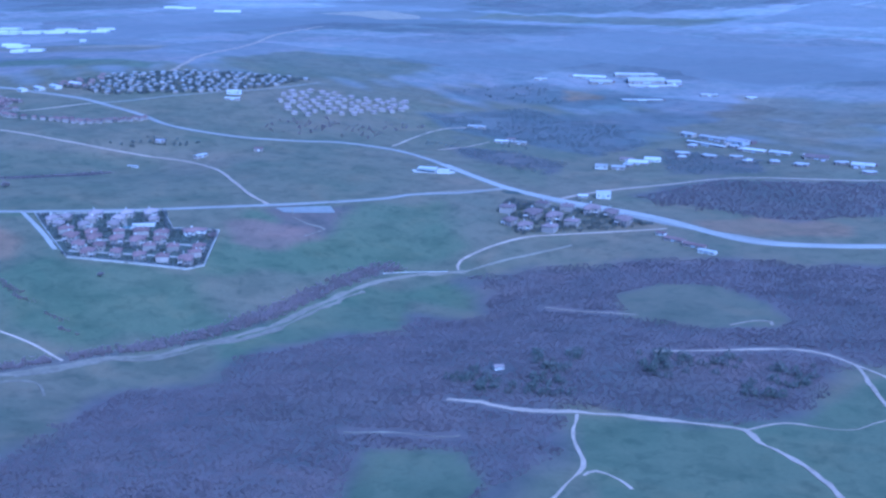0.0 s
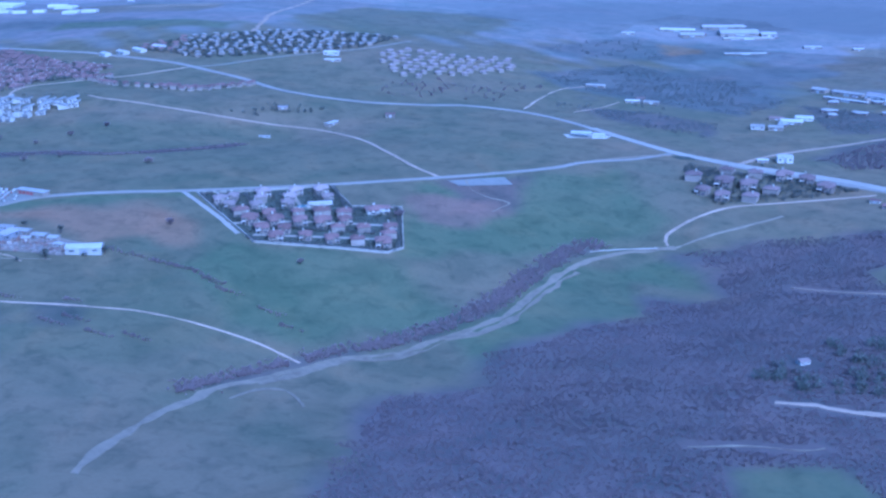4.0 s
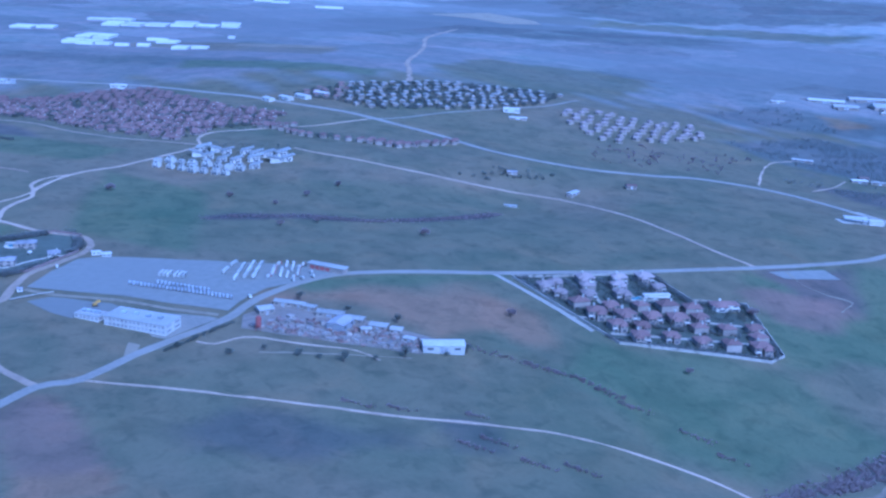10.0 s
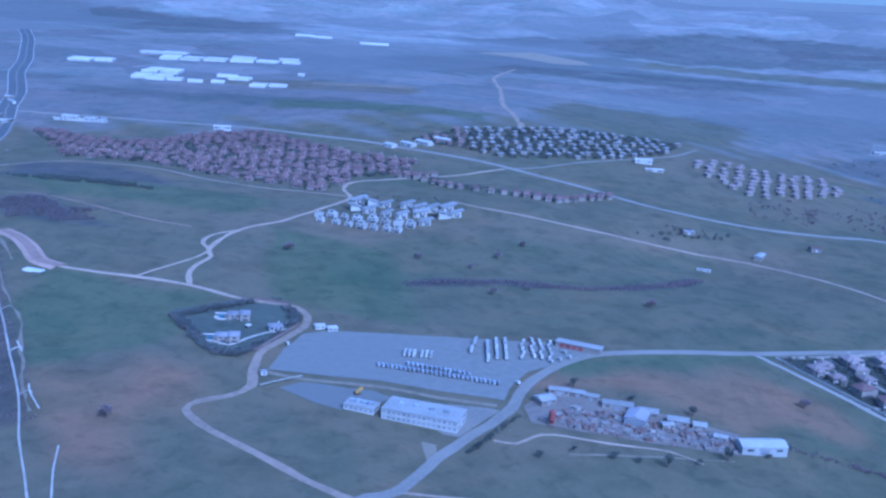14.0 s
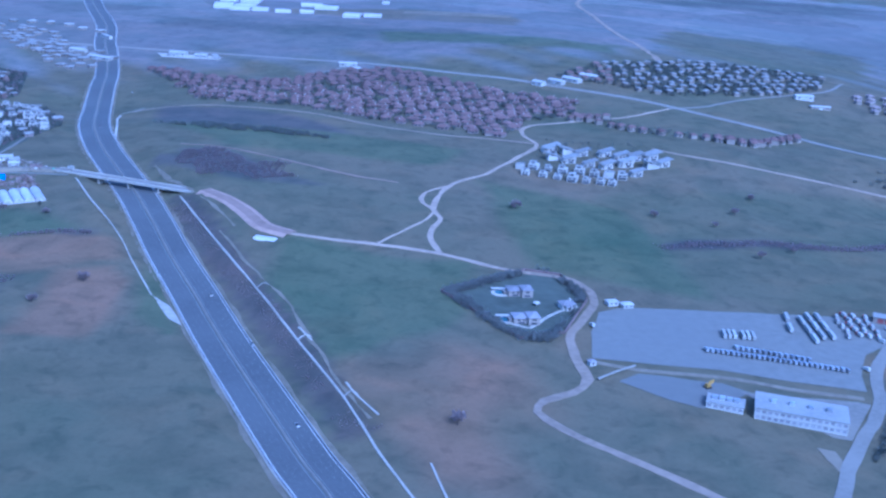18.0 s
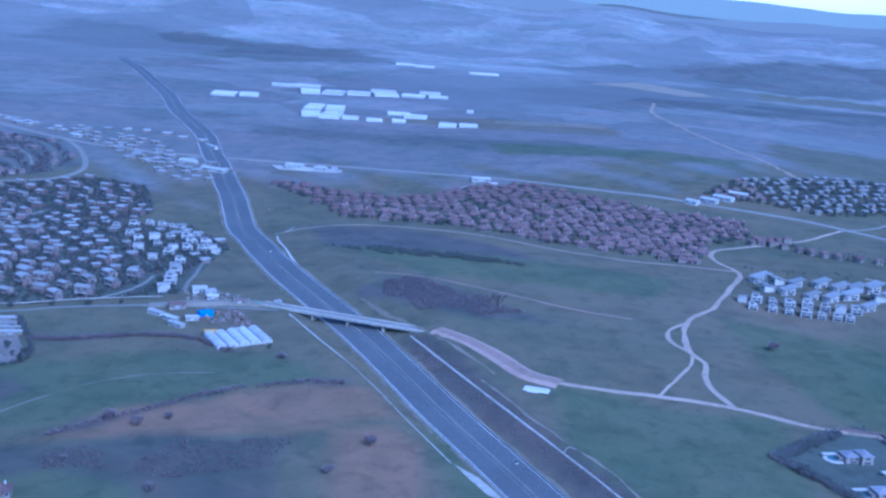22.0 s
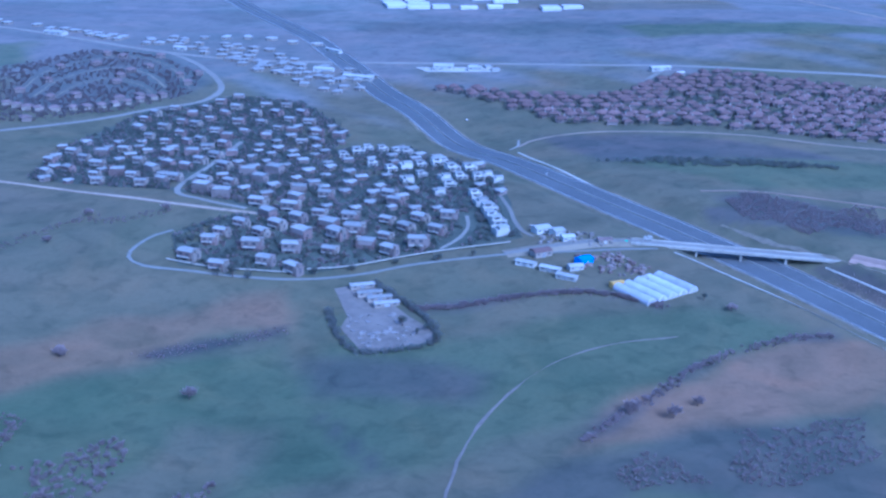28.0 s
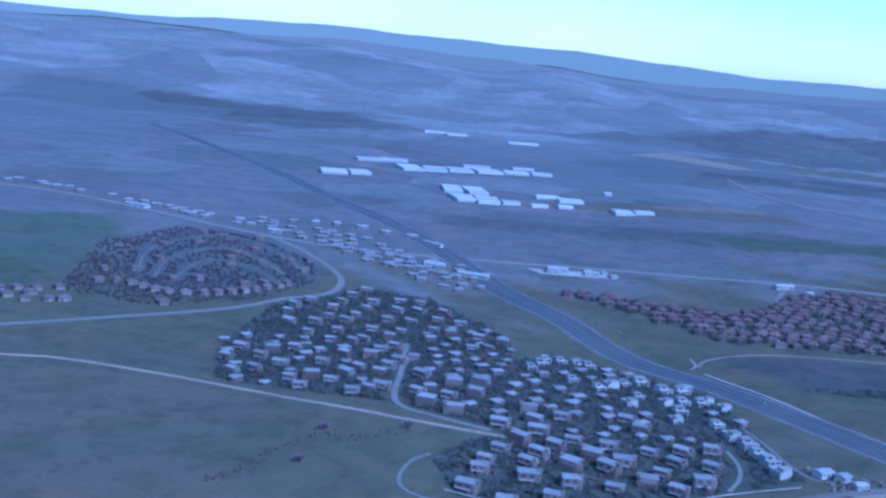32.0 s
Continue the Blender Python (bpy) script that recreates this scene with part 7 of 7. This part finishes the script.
def plant_trees(made, places, seed):
    r = random.Random(seed)
    seen = set()
    for x, y in places:
        ob = r.choice(made)
        s = r.uniform(0.55, 1.0)
        m = at(x, y, r.uniform(0, 376))
        if ob.name in seen:
            c = copy_thing(ob, m)
        else:
            seen.add(ob.name)
            ob.matrix_basis, c = m, ob
        c.scale = (s, s, s)
    for ob in made:
        if ob.name not in seen:
            for o in (*ob.children_recursive, ob):
                bpy.data.objects.remove(o)


BARE = lambda g: [tree("bare brown winter tree in grass", g, BRUSH, h, w, s, 150) for h, w, s in ((8, 5.5, 1), (6.5, 4.6, 2), (9, 6.2, 3))]
DARK = lambda g: [tree("dark evergreen tree beside a road", g, EVERGREEN, h, w, s) for h, w, s in ((9, 3.4, 4), (7, 3.8, 5), (12, 4.2, 6))]

# bare woods in the stream valley
CLEARING = [(87, 1049), (133, 1068), (188, 1052), (226, 999), (235, 952), (217, 930), (163, 934), (98, 975)]
wood_spots = [p for p in scatter(WOOD_AREA, 2.5, 5, 24) if not inside(*p, CLEARING) and not inside(*p, WOOD_GLADE) and math.hypot(p[0] + 20, p[1] - 838) > 14]
thicket("bare_wood", "bare brown winter woodland in the valley", wood_spots, TWIGS, 5, 1.0, 2.2, 17, squash=0.5)
thicket("wood_bands", "darker crowns in bands through the wood", [p for p in wood_spots if noise.noise((p[0] / 60, p[1] / 26, 4.2)) > 0.16][::2], DUSK, 7, 1.4, 2.8, 16, squash=0.5)
thicket("wood_evergreens", "dark evergreens within the bare wood", [p for p in scatter([(0, 773), (201, 776), (245, 862), (0, 886), (-123, 855)], 9, 6, 20, 0.5) if not inside(*p, CLEARING)], EVERGREEN, 6, 2.4, 4.4, 40)
thicket("stream_bushes", "bare bushes lining the stream", along(STREAM, 0.25, 11, 8), BRUSH, 8, 1.0, 3.2, 24)
thicket("far_copse", "dark bare wood beyond the old road", scatter([(133, 1405), (255, 1522), (496, 1499), (527, 1327), (308, 1293), (185, 1359)], 4.5, 9, 20), TWIGS, 9, 1.8, 3.2, 20)
PINES = [(-158, 2267), (21, 2444), (152, 2378), (286, 2286), (110, 2185), (-107, 2185)]
thicket("pine_wood", "thin dark green pines far off", [p for p in scatter(PINES, 17, 10, 40, 0.5) if p[1] < 2270 or p[0] < 40], HEDGE, 10, 1.8, 3.2, 30)
thicket("slope_scrub", "dark scrub on the slope behind the old road", scatter([(-165, 1706), (-31, 1665), (174, 1851), (110, 1983), (-65, 1892)], 11, 11, 30, 0.5), HEDGE, 11, 1.4, 2.8, 26)
thicket("north_scrub", "bare scrub beyond the old road", scatter([(-421, 1699), (-235, 1720), (-169, 1860), (-238, 1913), (-421, 1798)], 15, 12, 30, 0.5), TWIGS, 12, 2, 4, 30)

thicket("junction_wood", "dark scrub behind the road junction", [p for q in ([(-190, 1981), (-15, 2126), (113, 2011), (184, 1951), (194, 1804), (103, 1682), (-5, 1772), (-138, 1871)], [(-122, 1712), (-7, 1689), (55, 1615), (28, 1527), (-92, 1629)], [(207, 1772), (352, 1684), (327, 1573), (195, 1557)]) for p in scatter(q, 5, 13, 16, 0.3)], HEDGE, 13, 1.0, 2.2, 16)
thicket("junction_hedge", "dark hedge along the old road bank", along([(41, 1397), (89, 1360), (144, 1312), (195, 1277)], 1.2, 4, 14), EVERGREEN, 14, 1.2, 2.4, 28)
thicket("lane_bushes", "bare bushes in a row across the field", along([(-1840, 1405), (-1814, 1429), (-1800, 1451), (-1771, 1480), (-1743, 1470), (-1719, 1485), (-1707, 1491)], 1.5, 6, 15), BRUSH, 15, 0.6, 2.0, 24)

# hedges and bush rows
thicket("ditch_bushes", "dark bare bushes in a field ditch", along(DITCH, 0.5, 7, 21), BRUSH, 21, 0.7, 2.0, 20)
thicket("bank_scrub", "dark scrub on the pasture bank", scatter([(-1281, 1463), (-1269, 1501), (-1232, 1471), (-1179, 1433), (-1162, 1405), (-1207, 1387), (-1260, 1422)], 2.2, 22, 24), BRUSH, 22, 0.9, 2.4, 24)
thicket("bank_scrub_b", "dark scrub strip below the village", scatter([(-1350, 1627), (-1291, 1629), (-1154, 1578), (-1144, 1562), (-1281, 1591)], 3.6, 23, 6), EVERGREEN, 23, 1.2, 2.4, 34)
thicket("motorway_scrub", "bare scrub along the motorway bank", scatter([(-1246, 1331), (-1150, 1150), (-1060, 954), (-1085, 958), (-1175, 1160), (-1272, 1337)], 2.4, 24, 4, 0.25), BRUSH, 24, 0.5, 1.1, 18)
thicket("meadow_bushes", "low bushes scattered over pasture", [p for c in ((-574, 901), (-656, 898), (-626, 897), (-564, 870), (-579, 860), (-539, 849), (-512, 853), (-404, 910), (-467, 955), (-482, 971), (-510, 988), (-532, 995), (-427, 932)) for p in along([(c[0] - 12, c[1] + 3), c, (c[0] + 12, c[1] - 4)], 1.2, 3.5, 25)], BRUSH, 25, 0.9, 2.0, 30)
thicket("slope_bushes", "bushes along a pasture ditch", along([(-590, 1016), (-561, 1006), (-532, 995), (-501, 984), (-480, 968), (-467, 955)], 1.6, 3.5, 26, 0.7), BRUSH, 26, 1.0, 2.2, 30)
thicket("field_hedge", "bare hedge between fields below the town", along([(-1699, 1265), (-1662, 1281), (-1620, 1296)], 0.8, 6, 27), BRUSH, 27, 0.6, 1.5, 18)
thicket("field_hedge_b", "bare hedge below the pasture", along([(-1538, 1315), (-1509, 1313), (-1470, 1319), (-1430, 1318), (-1405, 1305), (-1386, 1288)], 0.45, 3, 28), BRUSH, 28, 1.4, 2.6, 34)
thicket("field_hedge_c", "bare hedge above the ploughed field", along([(-1469, 1140), (-1430, 1173), (-1385, 1212), (-1330, 1235), (-1300, 1237)], 1.0, 3, 29, 0.8), BRUSH, 29, 1.2, 2.4, 34)
thicket("gully_scrub", "tangled bare scrub in a gully", scatter([(-1469, 1119), (-1400, 1138), (-1325, 1147), (-1326, 1114), (-1380, 1089), (-1450, 1096)], 2.2, 30, 14, 0.3, 30), BRUSH, 30, 0.8, 2.0, 20)
thicket("gully_scrub_b", "bare scrub at the field corner", scatter([(-1763, 1195), (-1702, 1181), (-1644, 1106), (-1720, 1088)], 3.2, 31, 16, 0.4), BRUSH, 31, 1.4, 3.0, 34)
thicket("orchard_trees", "dark trees round the plain farm", scatter([(-610, 1598), (-540, 1590), (-480, 1599), (-500, 1568), (-580, 1533), (-600, 1554)], 9, 32, 8, 0.35), EVERGREEN, 32, 2.0, 3.6, 36)
thicket("drive_trees", "bare brush at the yard corner", along([(-797, 952), (-786, 972), (-773, 997), (-761, 1016)], 1.3, 1.6, 33), EVERGREEN, 33, 0.8, 1.6, 34)

hedge_line("tall dark hedge inside the estate wall", [(-1026, 1159), (-968, 1207), (-945, 1202), (-932, 1159), (-952, 1102), (-979, 1090), (-1026, 1159)], 0.3, 4.4, 41, 1.3, 2.4)
hedge_line("dark conifer hedge round the villa compound", [(-543, 1172), (-480, 1202), (-422, 1223), (-405, 1191), (-391, 1161), (-364, 1166), (-343, 1169), (-337, 1117), (-334, 1078), (-346, 1066), (-400, 1063), (-463, 1061), (-490, 1094), (-514, 1128), (-543, 1172)], 1.6, 1.2, 42)
for i, q in enumerate(([(-500, 1180), (-480, 1145)], [(-466, 1193), (-450, 1157)], [(-436, 1206), (-420, 1171)], [(-500, 1116), (-390, 1125)], [(-470, 1095), (-360, 1102)], [(-480, 1140), (-385, 1151)])):
    hedge_line("dark garden hedge between villas", q, 1.6, 2.4, 43 + i)
hedge_line("dark hedge beside the roadside villas", [(-29, 1350), (29, 1340), (96, 1311), (143, 1276)], 1.8, 3, 50)
hedge_line("dark hedge beside the town street", [(-1463, 1554), (-1447, 1488), (-1453, 1440), (-1459, 1424)], 1.4, 0.8, 51)
hedge_line("dark hedge round the farmyard", [(-1590, 1320), (-1585, 1286), (-1572, 1262), (-1537, 1263), (-1526, 1273), (-1533, 1305), (-1548, 1334), (-1561, 1358)], 1.6, 1.6, 52)

# gardens of the villages
GARDENS = [
    ("village_gardens", "dark garden shrubs among red roofs", RED_VILLAGE, 7.5, EVERGREEN, 1.8, 3.4),
    ("north_gardens", "dark garden trees of the north village", NORTH_VILLAGE, 6.5, EVERGREEN, 1.8, 3.6),
    ("compound_gardens", "dark garden shrubs among the villas", COMPOUND, 5.5, EVERGREEN, 1.2, 2.4),
    ("brown_gardens", "bare garden trees of the brown village", BROWN_VILLAGE, 5.0, TWIGS, 1.6, 3.4),
    ("row_gardens", "garden shrubs of the roadside row", ROW_AREA, 8, EVERGREEN, 1.4, 2.6),
    ("white_gardens", "small shrubs between the white houses", WHITE_ROWS, 11, EVERGREEN, 0.9, 1.6),
    ("roadside_gardens", "dark shrubs round the roadside villas", [(-34, 1354), (-20, 1377), (153, 1280), (82, 1248), (-10, 1237)], 5.0, EVERGREEN, 1.4, 3.0),
]
for name, lab, area, gap, mat, lo, hi in GARDENS:
    thicket(name, lab, scatter(area, gap, len(name)), mat, len(name), lo, hi, 34)
sheet("town_lawn", "dark grass gardens of the town", TOWN_AREA, LAWN, 0.1)
thicket("town_gardens", "bare and dark garden shrubs of the town", scatter(TOWN_AREA, 7, 61), BRUSH, 61, 1.6, 3.4, 30)
thicket("town_evergreens", "dark evergreen garden trees of the town", scatter(TOWN_AREA, 4.9, 62), EVERGREEN, 62, 1.2, 3.0, 26)

# single trees
plant_trees(BARE("bare trees on the fields"), [(-1439, 1165), (-1419, 1156), (-1403, 1167), (-1300, 1106), (-1278, 1145), (-1392, 1071), (-1742, 1264), (-1665, 1215), (-1347, 1276), (-1767, 1488), (-1785, 1434), (-1710, 1489), (-841, 1375), (-966, 1366), (-735, 1449), (-763, 1400), (-790, 1359), (-771, 1279), (-738, 1300), (-630, 1278), (-1022, 965), (-550, 1083), (-416, 1021), (-339, 1148)], 3)
plant_trees(DARK("dark trees by the roads"), [(-790, 960), (-782, 978), (-752, 957), (-730, 969), (-705, 966), (-690, 964), (-672, 962), (-650, 970), (-630, 981), (-600, 993), (-585, 1003), (-1663, 1375), (-1653, 1373), (-1643, 1371), (-1599, 1374), (-1574, 1378), (-1544, 1387), (-1538, 1280), (-1531, 1285), (-1546, 1293), (-1358, 1294), (-720, 1072), (-680, 1060), (-640, 1044), (-1528, 1267), (-1515, 1388), (-1490, 1391)], 4)

# vehicles on the motorway
for x, y, t in ((-1108, 959, 24), (-1190, 1143, 24), (-1149, 1065, 204), (-1398, 1603, 16), (-1434, 1873, 12)):
    top = thing("car", "white car driving on the motorway", "car", "cars on the motorway")
    top.matrix_basis = at(x, y, t, 0.36)
    part("body", Build().box(-0.9, -2.2, 0.3, 0.9, 2.2, 0.95, None, 0.08), METAL_WHITE, top)
    part("cabin", Build().box(-0.8, -1.5, 0.95, 0.8, 1.0, 1.5, None, 0.25), GLASS, top)
    for sx in (-0.85, 0.85):
        for sy in (-1.4, 1.4):
            part("wheel", Build().tube(0, 0, -0.1, 0.1, 0.33, 0.33, 8, pose(sx, sy, 0.33, 0, 90, 0)), RUBBER, top)
